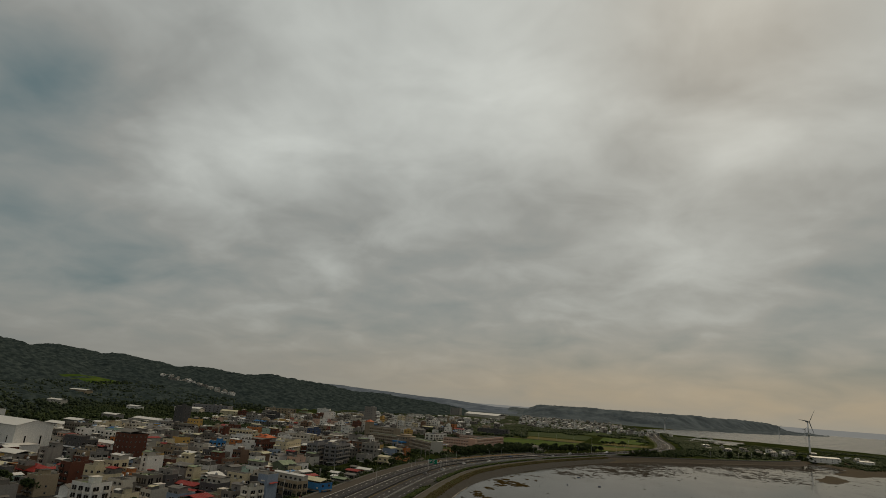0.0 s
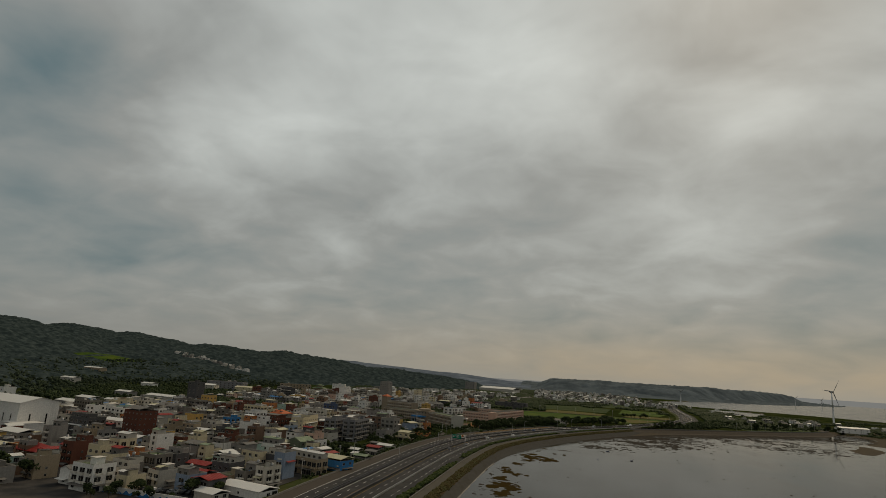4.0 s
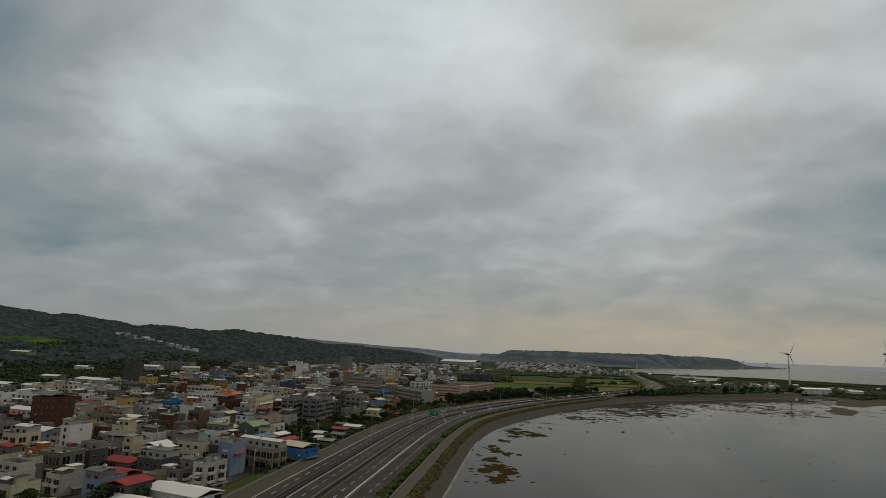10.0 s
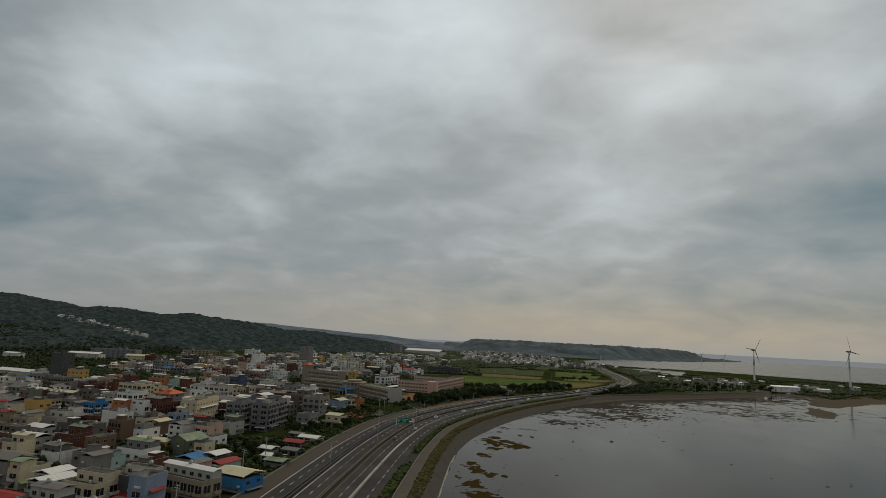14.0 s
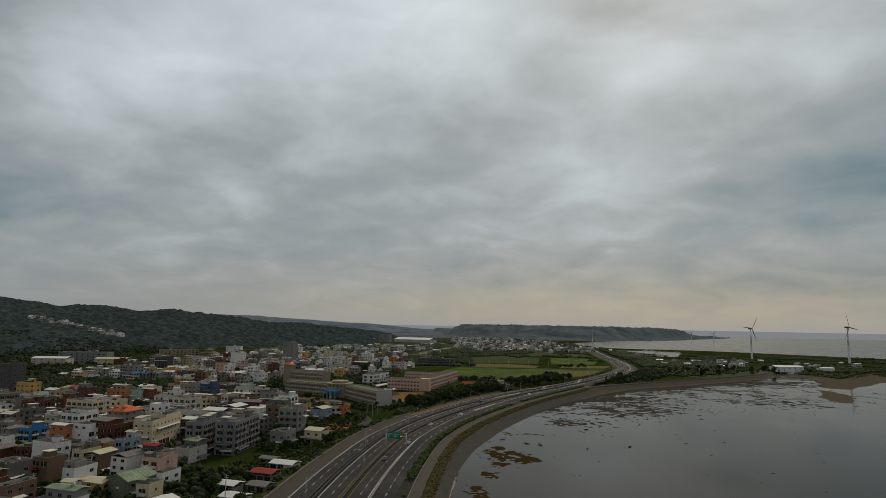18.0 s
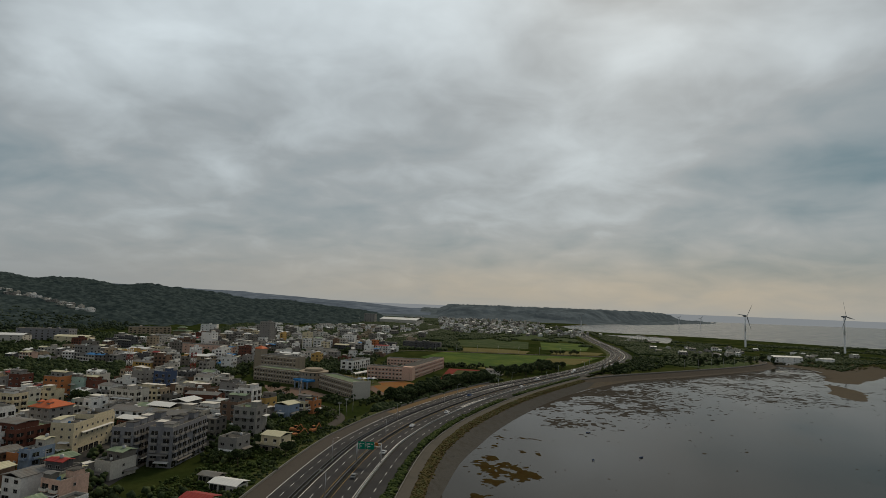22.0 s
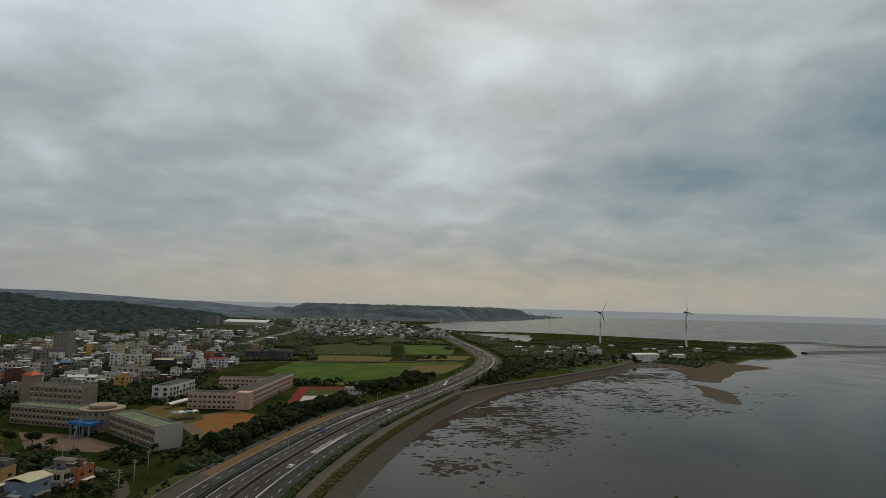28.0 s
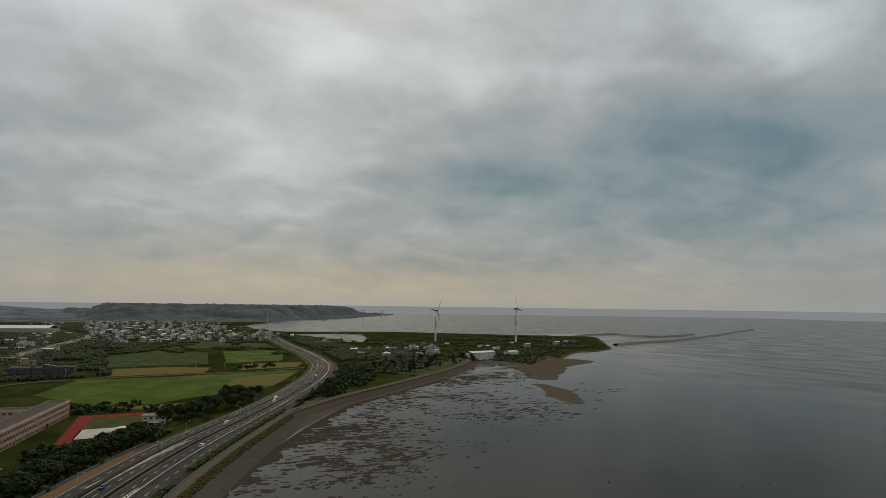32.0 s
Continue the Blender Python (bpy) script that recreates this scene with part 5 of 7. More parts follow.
# the school with two wings, a round hall and a blue porch
def wing(parent, x0, y0, x1, y1, depth, h, storeys, wall, roof_mat, pitch, behind=1):
    """A long block whose front runs from (x0, y0) to (x1, y1), with a window bay every pitch metres on each storey."""
    L = math.hypot(x1 - x0, y1 - y0)
    yaw = math.degrees(math.atan2(y1 - y0, x1 - x0))
    at = pose((x0 + x1) / 2, (y0 + y1) / 2, 0, 0, 0, yaw) @ pose(0, depth / 2, 0)
    wall_ob = part("wing", body_mesh(L, depth, h, 0.8, M["wall_" + wall]), None, parent, at=at)
    boxed("wing_roof", (-L / 2 + 0.2, L / 2 - 0.2, -depth / 2 + 0.2, depth / 2 - 0.2, h - 0.2, h), roof_mat, wall_ob)
    n = int(L / pitch)
    fh = h / storeys
    for s in range(storeys):
        bmb = bmesh.new()
        box(bmb, -L / 2 - 0.05, L / 2 + 0.05, -depth / 2 - 0.28, -depth / 2, s * fh + fh - 0.45, s * fh + fh - 0.05)
        part("cornice", bmb, M["trim"], wall_ob)
        for i in range(n):
            part("window", WIN["wide"] if pitch > 2.4 else WIN["tall"], None, wall_ob, at=pose((i + 0.5) / n * L - L / 2, -depth / 2, s * fh + 0.75))
    for i in range(n + 1):
        boxed("pier", (i / n * L - L / 2 - 0.22, i / n * L - L / 2 + 0.22, -depth / 2 - 0.35, -depth / 2, -0.4, h), M["wall_" + wall], wall_ob)
    return wall_ob


school = thing("school", "grey-brown three-storey school with a round hall and blue porch", "school", at=pose(0, 0, LAND))
wing(school, -193, 707, -148, 683, 13, 10, 3, "school", M["roof_green"], 3.0)
wing(school, -132, 671, -100, 627, 13, 10.5, 3, "school", M["roof_green"], 3.0)
wing(school, -202, 755, -166, 738, 13, 15, 4, "school", M["roof_slab"], 3.4)
boxed("end_wall", (-0.35, 0.35, -0.4, 13.4, -0.4, 12.2), M["wall_pale"], school, "plain pale end wall").matrix_basis = pose(-99.8, 626.6, 0, 0, 0, math.degrees(math.atan2(-44, 32)))
bm = bmesh.new()
tube(bm, (-139, 684, -0.5), (-139, 684, 11), 11, 11, 36, False)
tube(bm, (-139, 684, 11), (-139, 684, 11.7), 11.5, 11.5, 36)
round_hall = part("round_hall", bm, M["wall_school"], school)
bm = bmesh.new()
tube(bm, (-139, 684, 11.7), (-139, 684, 13.6), 7.0, 7.0, 28)
part("drum", bm, M["wall_school"], round_hall)
for k in range(9):
    a = radians(200 + 17 * k)
    for zz in (5.2, 8.8):
        part("window", WIN["tall"], None, round_hall, at=pose(-139 + 11 * math.cos(a), 684 + 11 * math.sin(a), zz, 0, 0, math.degrees(a) + 90))
porch = boxed("porch_roof", (-8, 8, -5, 2.5, 5.2, 6.6), M["wall_bright_blue"], school, "blue porch canopy")
porch.matrix_basis = pose(-143, 672, 0, 0, 0, -35)
for k in range(4):
    boxed("porch_column", (-7 + 4.5 * k, -6.2 + 4.5 * k, -4.6, -3.8, -0.4, 5.2), M["wall_blue"], porch)
bm = bmesh.new()
box(bm, -4, 4, -4, 4, 14, 20)
tower = part("stair_tower", bm, M["wall_school"], school, at=pose(-206, 768, 0, 0, 0, -27))
part("tower_roof", hip_roof(8, 8, 2.6, 0.6), M["tile_orange"], tower, "red tiled pyramid roof", at=pose(0, 0, 20.3))
boxed("tower_base", (-4.2, 4.2, -4.2, 4.2, -0.5, 14), M["wall_school"], tower)
FOOT.extend([(-170, 695, 34), (-116, 650, 32), (-188, 747, 34), (-139, 684, 14), (-212, 770, 9)])

pink = thing("school_block", "pink three-storey school block with dark grey roofs", "school", at=pose(0, 0, LAND))
wing(pink, -103, 743, -65, 733, 12, 10, 3, "pink", M["school_roof"], 3.2)
wing(pink, -65, 733, -33, 840, 12, 10.5, 3, "pink", M["school_roof"], 3.4)
boxed("stair_block", (-4.5, 4.5, -4, 4, -0.4, 11.5), M["wall_pink"], pink).matrix_basis = pose(-66, 737, 0, 0, 0, -15)
wing(pink, -92, 826, -48, 816, 10, 9.5, 3, "pink", M["school_roof"], 3.4)
FOOT.extend([(-85, 735, 26), (-60, 770, 50)])

# sports grounds
Z1 = LAND + 0.08
sheet("clay_field", [(-101, 694), (-94, 716), (-70, 730), (-56, 712), (-64, 668), (-82, 652)], Z1, M["red_clay"], "orange clay playing field behind the trees", "field")
sheet("running_track", [(-38, 752), (-31, 750), (-19, 826), (12, 823), (12, 834), (-27, 838)], Z1, M["track_red"], "red running track beside a lawn", "track")
sheet("play_lawn", [(-27, 790), (8, 786), (11, 822), (-20, 825)], Z1 - 0.01, M["lawn"], "small green lawn inside the track", "lawn")
sheet("ball_court", [(-30, 762), (2, 760), (8, 785), (-26, 789)], Z1, M["court"], "pale concrete ball court", "court")
sheet("school_yard", [(-160, 640), (-125, 628), (-118, 640), (-145, 668), (-178, 680)], Z1, M["paving_red"], "paved forecourt with reddish paving", "pavement")
sheet("school_lawn", [(-136, 722), (-126, 757), (-105, 748), (-101, 722), (-112, 698), (-122, 695)], Z1, M["field_dry"], "worn olive lawn behind the school wing", "lawn")
sheet("games_court", [(-116, 697), (-108, 716), (-94, 727), (-87, 702), (-99, 687)], Z1 + 0.03, M["lawn"], "olive green play lawn beside the clay field", "lawn")
sheet("field_margin", [(-99, 689), (-84, 650), (-78, 651), (-92, 691), (-88, 714), (-68, 729), (-70, 733), (-93, 717)], Z1 + 0.02, M["paving_red"], "red-brown margin of the clay field", "track")
building(-120, 790, 13, 38, 10.5, -18, "white", "white stepped apartment house beside the school", win="bay", balcony=True, dense=0.8, base=LAND)
building(15, 788, 14, 9, 5.5, -18, "pale", "low white clubhouse with a grey roof by the court", roof="shed_grey", base=LAND)
canopy = thing("court_canopy", "white arched canopy on posts beside the court", "canopy", at=pose(-3, 762, LAND, 0, 0, -10))
bm = bmesh.new()
prev = None
for k in range(13):
    u = k / 12
    x, zc = -9 + 18 * u, 2.6 + 2.2 * math.sin(math.pi * min(1, u * 1.15)) - 0.9 * u
    row = [bm.verts.new((x, yy, zc + dz2)) for yy, dz2 in ((-2.5, 0), (2.5, 0), (2.5, 0.3), (-2.5, 0.3))]
    if prev:
        for i in range(4):
            bm.faces.new((prev[i], prev[(i + 1) % 4], row[(i + 1) % 4], row[i]))
    prev = row
part("shell", bm, M["tin_white"], canopy)
for x in (-7, 0, 7):
    for yy in (-2, 2):
        boxed("post", (x - 0.12, x + 0.12, yy - 0.12, yy + 0.12, -0.2, 3.2), M["steel"], canopy)
shade = thing("bicycle_shelter", "row of pale blue arched shelters on the games court", "shelter", at=pose(-101, 708, LAND, 0, 0, 20))
for k in range(4):
    bm = bmesh.new()
    prev = None
    for s in range(7):
        a = math.pi * s / 6
        row = [bm.verts.new((-6 + 4 * k + 2 - 2 * math.cos(a), yy, 3.2 + 1.0 * math.sin(a) + e)) for yy, e in ((-3.5, 0), (3.5, 0), (3.5, 0.12), (-3.5, 0.12))]
        if prev:
            for i in range(4):
                bm.faces.new((prev[i], prev[(i + 1) % 4], row[(i + 1) % 4], row[i]))
        prev = row
    part("arch", bm, M["tin_white"] if k % 2 else M["wall_blue"], shade)
    boxed("post", (-6 + 4 * k - 0.1, -6 + 4 * k + 0.1, -3.4, -3.2, -0.2, 3.2), M["steel"], shade)

walk_roof = thing("covered_walk", "white arched covered walk beside the pink school", "shelter", at=pose(-111, 752, LAND, 0, 0, 66))
for k in range(9):
    bm = bmesh.new()
    prev = None
    for q in range(7):
        a = math.pi * q / 6
        row = [bm.verts.new((-11 + 2.6 * k + xx, -2.4 * math.cos(a), 2.6 + 1.3 * math.sin(a) + e)) for xx, e in ((0, 0), (2.3, 0), (2.3, 0.1), (0, 0.1))]
        if prev:
            for i in range(4):
                bm.faces.new((prev[i], prev[(i + 1) % 4], row[(i + 1) % 4], row[i]))
        prev = row
    part("arch", bm, M["tin_white"], walk_roof)
    for yy in (-2.3, 2.3):
        boxed("post", (-11 + 2.6 * k - 0.08, -11 + 2.6 * k + 0.08, yy - 0.08, yy + 0.08, -0.2, 2.7), M["steel"], walk_roof)

# fields of the plain
def field(poly, mat, label, dz=0.0):
    sheet("field", poly, LAND + 0.07 + dz, mat, label, "field")


field([(-60, 955), (-20, 880), (20, 868), (58, 890), (110, 905), (150, 960), (190, 1035), (172, 1046), (50, 1036), (-30, 1045)], M["field"], "bright green rice field")
field([(90, 945), (128, 925), (150, 962), (178, 1020), (110, 1000)], M["field_dry"], "yellowing ripe rice field", 0.02)
field([(-5, 1066), (90, 1060), (105, 1110), (60, 1135), (5, 1138)], M["field_dry"], "brown stubble field")
field([(128, 1068), (200, 1075), (225, 1130), (150, 1135)], M["field_dry"], "brown ploughed field", 0.01)
field([(132, 1156), (205, 1158), (250, 1300), (240, 1340), (165, 1345)], M["field"], "green rice field by the expressway")
field([(0, 1160), (110, 1155), (140, 1330), (60, 1400), (0, 1300)], M["field_dark"], "dark green vegetable field")
field([(-60, 1500), (90, 1420), (260, 1400), (280, 1560), (100, 1700)], M["field_dark"], "dark green field on the plain", 0.01)
field([(100, 1720), (300, 1600), (330, 1800), (150, 1900)], M["field"], "green rice field far out", 0.01)
field([(20, 840), (60, 862), (30, 862), (-12, 866)], M["field_dry"], "small bare field behind the court", 0.03)
field([(290, 930), (390, 1005), (420, 1070), (330, 1090), (265, 1010)], M["field_dark"], "rough green field behind the sea wall", 0.01)
field([(-128, 408), (-116, 402), (-112, 470), (-126, 470)], M["field_dark"], "vegetable gardens beside the expressway", 0.01)
field([(-330, 800), (-280, 790), (-270, 830), (-320, 845)], M["lawn"], "green open lot in the town", 0.01)
field([(-235, 812), (-190, 800), (-165, 860), (-205, 890)], M["field"], "green open field among the houses", 0.01)
meadow = grid_mesh("meadow", np.arange(-1022, -922, 6.0), np.arange(1158, 1276, 6.0), lambda x, y: ground_height(x, y) + 0.4, M["field"])
tagged(new("meadow", meadow), "bright green meadow on the hillside", "field", kind="structure")


def lane(name, pts, wide, mat, label, z=LAND + 0.1, category="road"):
    line = smooth_line(pts, 10)
    side = normals(line)
    poly = [(p.x + n.x * wide / 2, p.y + n.y * wide / 2) for p, n in zip(line, side)] + [(p.x - n.x * wide / 2, p.y - n.y * wide / 2) for p, n in zip(line[::-1], side[::-1])]
    bm = bmesh.new()
    k = len(line)
    vs = [bm.verts.new((x, y, z)) for x, y in poly]
    for i in range(k - 1):
        f = bm.faces.new((vs[i], vs[i + 1], vs[2 * k - 2 - i], vs[2 * k - 1 - i]))
        f.normal_update()
        if f.normal.z < 0:
            f.normal_flip()
    ob = part(name, bm, mat)
    return tagged(ob, label, category, kind="structure")


lane("road", [(-130, 985), (-70, 1045), (20, 1054), (115, 1052), (205, 1062)], 7, M["apron"], "pale concrete farm road across the plain")
lane("road", [(262, 1045), (320, 1046), (385, 1066), (430, 1075)], 8, M["apron"], "pale road crossing towards the harbour")
lane("road", [(-101, 535), (-98, 560), (-107, 585), (-120, 600)], 6, M["apron"], "concrete lane from the town to the expressway", LAND + 0.3)
lane("road", [(-190, 205), (-176, 236), (-184, 262), (-205, 300), (-215, 330)], 8, M["apron"], "town street leading to the expressway", LAND + 0.12)
lane("road", [(-118, 238), (-150, 232), (-190, 222), (-230, 205)], 12, M["apron"], "wide concrete road in front of the painted wall", LAND + 0.1)

# the elevated highway far across the plain
viaduct = thing("viaduct", "pale elevated highway curving across the plain", "viaduct", kind="structure")
vline = smooth_line([(-108, 1290), (-99, 1330), (-76, 1470), (-48, 1590), (-26, 1720), (-36, 1860), (-62, 1990), (-90, 2150)], 25)
vside = normals(vline)
bm = bmesh.new()
prev = None
for p, n in zip(vline, vside):
    row = [bm.verts.new((p.x + n.x * o, p.y + n.y * o, zz)) for o, zz in ((-9, 5.4), (-9, 7.6), (-8.7, 7.6), (-8.7, 6.8), (8.7, 6.8), (8.7, 7.6), (9, 7.6), (9, 5.4))]
    if prev:
        for i in range(8):
            bm.faces.new((prev[i], prev[(i + 1) % 8], row[(i + 1) % 8], row[i]))
    prev = row
bmesh.ops.recalc_face_normals(bm, faces=bm.faces[:])
part("deck", bm, M["concrete"], viaduct)
for p in vline[::2]:
    boxed("pier", (p.x - 3, p.x + 3, p.y - 1.2, p.y + 1.2, 2.5, 5.5), M["concrete"], viaduct)

# larger buildings far off
building(-60, 1090, 56, 16, 9.5, -8, "dark_grey", "long dark grey three-storey apartment terrace", win="bay", dense=0.7, huts=4, detail=False, base=LAND)
building(-118, 1078, 40, 16, 8, -8, "dark_grey", "long dark low building with flat roof", win="bay", dense=0.6, detail=False, base=LAND)
building(-288, 1075, 17, 14, 31, -16, "grey", "grey concrete apartment tower above the houses", win="wide", dense=0.8, huts=1, tanks=1, detail=False, base=LAND)
building(-322, 945, 15, 12, 21, -16, "white", "bright white square apartment house", blank=True, dense=0.8, huts=1, detail=False, base=LAND)
building(-215, 1010, 10, 10, 22, -16, "cream", "slim cream and white apartment tower", win="wide", dense=0.8, detail=False, base=LAND)
building(-190, 990, 22, 12, 14, -16, "white", "white stepped apartment house", win="bay", dense=0.7, detail=False, base=LAND)
building(-175, 905, 34, 14, 10, -24, "pale", "long pale apartment house with balcony bands", balcony=True, dense=0.7, detail=False, base=LAND)
building(-223, 1880, 30, 24, 30, -10, "grey", "grey office block at the foot of the hill", dense=0.5, detail=False, base=LAND)
building(-140, 2000, 120, 60, 14, -20, "pale", "long pale factory hall under a low roof", roof="shed_white", blank=True, dense=0.25, detail=False, base=LAND)
building(-290, 1930, 60, 36, 12, -10, "white", "white factory hall at the foot of the hill", roof="shed_white", blank=True, dense=0.25, detail=False, base=LAND)
building(-566, 1012, 66, 22, 14, 6, "slate", "long blue-grey works building below the hill", dense=0.5, win="bay", huts=2, detail=False, base=LAND)
building(-578, 958, 44, 20, 9, 6, "pale", "long pale workshop below the hill", roof="shed_white", dense=0.4, detail=False, base=LAND)
building(-500, 965, 40, 18, 9, 6, "cream", "cream workshop with a cream sheet roof below the hill", roof="shed_cream", dense=0.4, detail=False, base=LAND)
building(-495, 1150, 60, 14, 13, 30, "beige", "long beige terrace at the foot of the hill", balcony=True, dense=0.6, detail=False, base=LAND)
building(-435, 1240, 26, 18, 16, 10, "white", "bright white stepped block at the foot of the hill", huts=1, dense=0.6, detail=False, base=LAND)
pavilion = thing("temple_pavilion", "square pavilion with a tiered green tiled roof", "pavilion", at=pose(-444, 1150, LAND, 0, 0, 12))
boxed("wall", (-11, 11, -9, 9, -0.5, 9), M["wall_beige"], pavilion)
part("roof", hip_roof(24, 20, 3.0, 2.0), M["roof_green"], pavilion, "green tiled hip roof", at=pose(0, 0, 9.3))
boxed("upper_wall", (-5, 5, -4, 4, 11, 14), M["wall_beige"], pavilion)
part("upper_roof", hip_roof(11, 9, 3.0, 1.6), M["roof_green"], pavilion, at=pose(0, 0, 14.3))
FOOT.append((-444, 1150, 14))
building(-395, 640, 13, 12, 26, -16, "dark_grey", "dark unfinished concrete tower with roof slab", dense=0.6, detail=False, base=LAND)
building(-440, 650, 45, 16, 8, -16, "pale", "white-roofed workshop beside the dark tower", roof="shed_white", blank=True, dense=0.3, detail=False)
building(-310, 890, 60, 14, 11, -16, "pink", "long pale pink terrace of houses", dense=0.6, detail=False, base=LAND)
building(490, 1092, 46, 16, 7, 5, "white", "long white harbour building with a white roof", roof="shed_white", dense=0.4, detail=False, base=LAND)
building(560, 1105, 22, 12, 5, 5, "white", "low white harbour shed near the shore", roof="shed_white", blank=True, dense=0.3, detail=False, base=LAND)
hillside = random.Random(5)
rows = []
for k in range(34):
    u = k / 33
    x, y = -985 + 270 * u + hillside.uniform(-12, 12), 1466 - 85 * u + hillside.uniform(-14, 14)
    rows.append((x, y, hillside.uniform(7, 12), hillside.uniform(7, 9), hillside.choice((3.6, 6.0)), -16, hillside.choice(("white", "pale", "grey")), hillside.choice(("shed_white", "flat")), float(ground_height(np.array([x]), np.array([y]))[0]) + 2.5))
joined_houses("hillside_houses", rows, "white houses along a road on the wooded hillside")
for x, y, w2, d2, wall2 in ((-815, 985, 46, 14, "beige"), (-690, 790, 30, 12, "pale"), (-560, 560, 14, 12, "white"), (-520, 690, 26, 12, "grey"), (-900, 700, 40, 14, "pale"), (-470, 570, 24, 14, "bare"), (-445, 520, 30, 14, "grey"), (-640, 900, 26, 12, "white")):
    building(x, y, w2, d2, 7, -16, wall2, "lone pale building among the trees of the hill", roof="shed_white" if w2 > 20 else "flat", detail=False, dense=0.5)

# houses up to the foot of the hill
rows = []
for k in range(260):
    x, y = hillside.uniform(-400, -60), 1060 + 620 * hillside.random() ** 1.5
    if hills(x, y) > 8 or abs(x + 95 - 0.1 * (y - 1300)) < 22 or any(math.hypot(x - fx, y - fy) < fr + 7 for fx, fy, fr in FOOT):
        continue
    rows.append((x, y, hillside.uniform(8, 16), hillside.uniform(8, 12), hillside.choice((3.6, 6.8, 6.8, 10, 13)), -16 + hillside.uniform(-8, 8), hillside.choice(("white", "pale", "grey", "bare", "beige", "white")), hillside.choice(("shed_white", "shed_grey", "flat", "flat")), LAND))
    FOOT.append((x, y, 7))
joined_houses("foothill_houses", rows, "pale houses between the town and the hill")

# the far village on the plain
village = random.Random(9)
rows = []
for k in range(620):
    a, r = village.uniform(0, 1), village.gauss(0, 1)
    x, y = -110 + 430 * a + 40 * r, 1560 + 1250 * village.random()
    if abs(x + 50) < 30 or float(ground_height(np.array([x]), np.array([y]))[0]) < 2.5 or hills(x, y) > 5:
        continue
    rows.append((x, y, village.uniform(5, 11), village.uniform(5, 8), village.choice((3.2, 5.6, 5.6, 8.5)), village.uniform(-50, 40), village.choice(("white", "white", "grey", "bare", "pale")), village.choice(("shed_white", "shed_grey", "shed_grey", "flat", "flat")), LAND))
joined_houses("far_village", rows, "pale houses of a village on the far plain")
rows = []
for k in range(46):
    x, y = village.uniform(330, 900), village.uniform(1110, 1340)
    if y < 1080 + 0.30 * (x - 330) + 20 or float(ground_height(np.array([x]), np.array([y]))[0]) < 2.4:
        continue
    rows.append((x, y, village.uniform(7, 13), village.uniform(6, 9), village.choice((3.2, 3.6, 6.0)), village.uniform(-10, 20), village.choice(("white", "pale", "grey")), village.choice(("shed_white", "shed_grey", "flat")), LAND))
joined_houses("harbour_houses", rows, "low houses and sheds with pale roofs by the harbour")

# the other houses, lot by lot: the near ones one by one, the far ones together
far_rows = []
c16, s16 = math.cos(radians(-16)), math.sin(radians(-16))
for row in range(-12, 110):
    for col in range(-60, 46):
        px = 9.6 * col + (4.0 if col % 5 == 0 else 0) + lots.uniform(-0.8, 0.8)
        py = 12.0 * row + (5 if row % 2 else 0) + lots.uniform(-1, 1)
        x, y = -180 + c16 * px - s16 * py, 250 + s16 * px + c16 * py
        p, q = np.array([x]), np.array([y])
        if not inside(TOWN, p, q)[0] or inside(WOODLOT, p, q)[0]:
            continue
        if any(math.hypot(x - gx, y - gy) < gr for gx, gy, gr in GROVES):
            continue
        near = y < 505 and x > -330
        w, d = lots.uniform(4.8, 8.8), lots.uniform(7.5, 11.5)
        reach = 0.42 * (w + d) / 2
        if any(math.hypot(x - fx, y - fy) < fr * 0.9 + reach for fx, fy, fr in FOOT):
            continue
        keep = 0.9 if y < 560 else (0.58 if y < 800 else 0.44)
        if lots.random() > keep:
            continue
        wall_key, roof_key = lots.choice(LOOKS), lots.choice(ROOFS)
        floors = lots.choice((1, 2, 2, 2, 3, 3, 4)) if y < 620 else lots.choice((1, 2, 2, 3, 3, 4, 5))
        if near and lots.random() < 0.5:
            roof_key = "flat"
        if roof_key != "flat":
            floors = min(floors, 3)
        h, yaw = floors * (2.75 if near else 2.95) + 0.3, -16 + lots.uniform(-5, 5)
        if near:
            building(x, y, w, d, h, yaw, wall_key, WORDS[wall_key] + (" town house with " if floors < 4 else " apartment house with ") + ROOF_WORDS[roof_key], roof=roof_key, win=lots.choice(("wide", "wide", "tall", "bay")),
                     balcony=lots.random() < 0.72, group="houses of the town", dense=0.95, blank=lots.random() < 0.15)
        else:
            far_rows.append((x, y, w + lots.choice((0, 1, 3, 4, 14)), d, h, yaw + lots.uniform(-9, 9), wall_key if lots.random() < 0.5 else lots.choice(("white", "white", "pale", "grey", "bare")), roof_key, LAND))
            FOOT.append((x, y, 0.45 * math.hypot(w, d)))
joined_houses("far_town_houses", far_rows, "houses of the town's far quarters in greys and whites")

# ---- trees and woods ----
LUMP = [Vector(v) for v in ((0, 0, 1), (0.89, 0, 0.45), (0.28, 0.85, 0.45), (-0.72, 0.53, 0.45), (-0.72, -0.53, 0.45), (0.28, -0.85, 0.45), (0.72, 0.53, -0.45), (-0.28, 0.85, -0.45), (-0.89, 0, -0.45), (-0.28, -0.85, -0.45), (0.72, -0.53, -0.45), (0, 0, -1))]
LUMP_FACES = [(0, 1, 2), (0, 2, 3), (0, 3, 4), (0, 4, 5), (0, 5, 1), (1, 6, 2), (2, 7, 3), (3, 8, 4), (4, 9, 5), (5, 10, 1), (2, 6, 7), (3, 7, 8), (4, 8, 9), (5, 9, 10), (1, 10, 6), (11, 7, 6), (11, 8, 7), (11, 9, 8), (11, 10, 9), (11, 6, 10)]
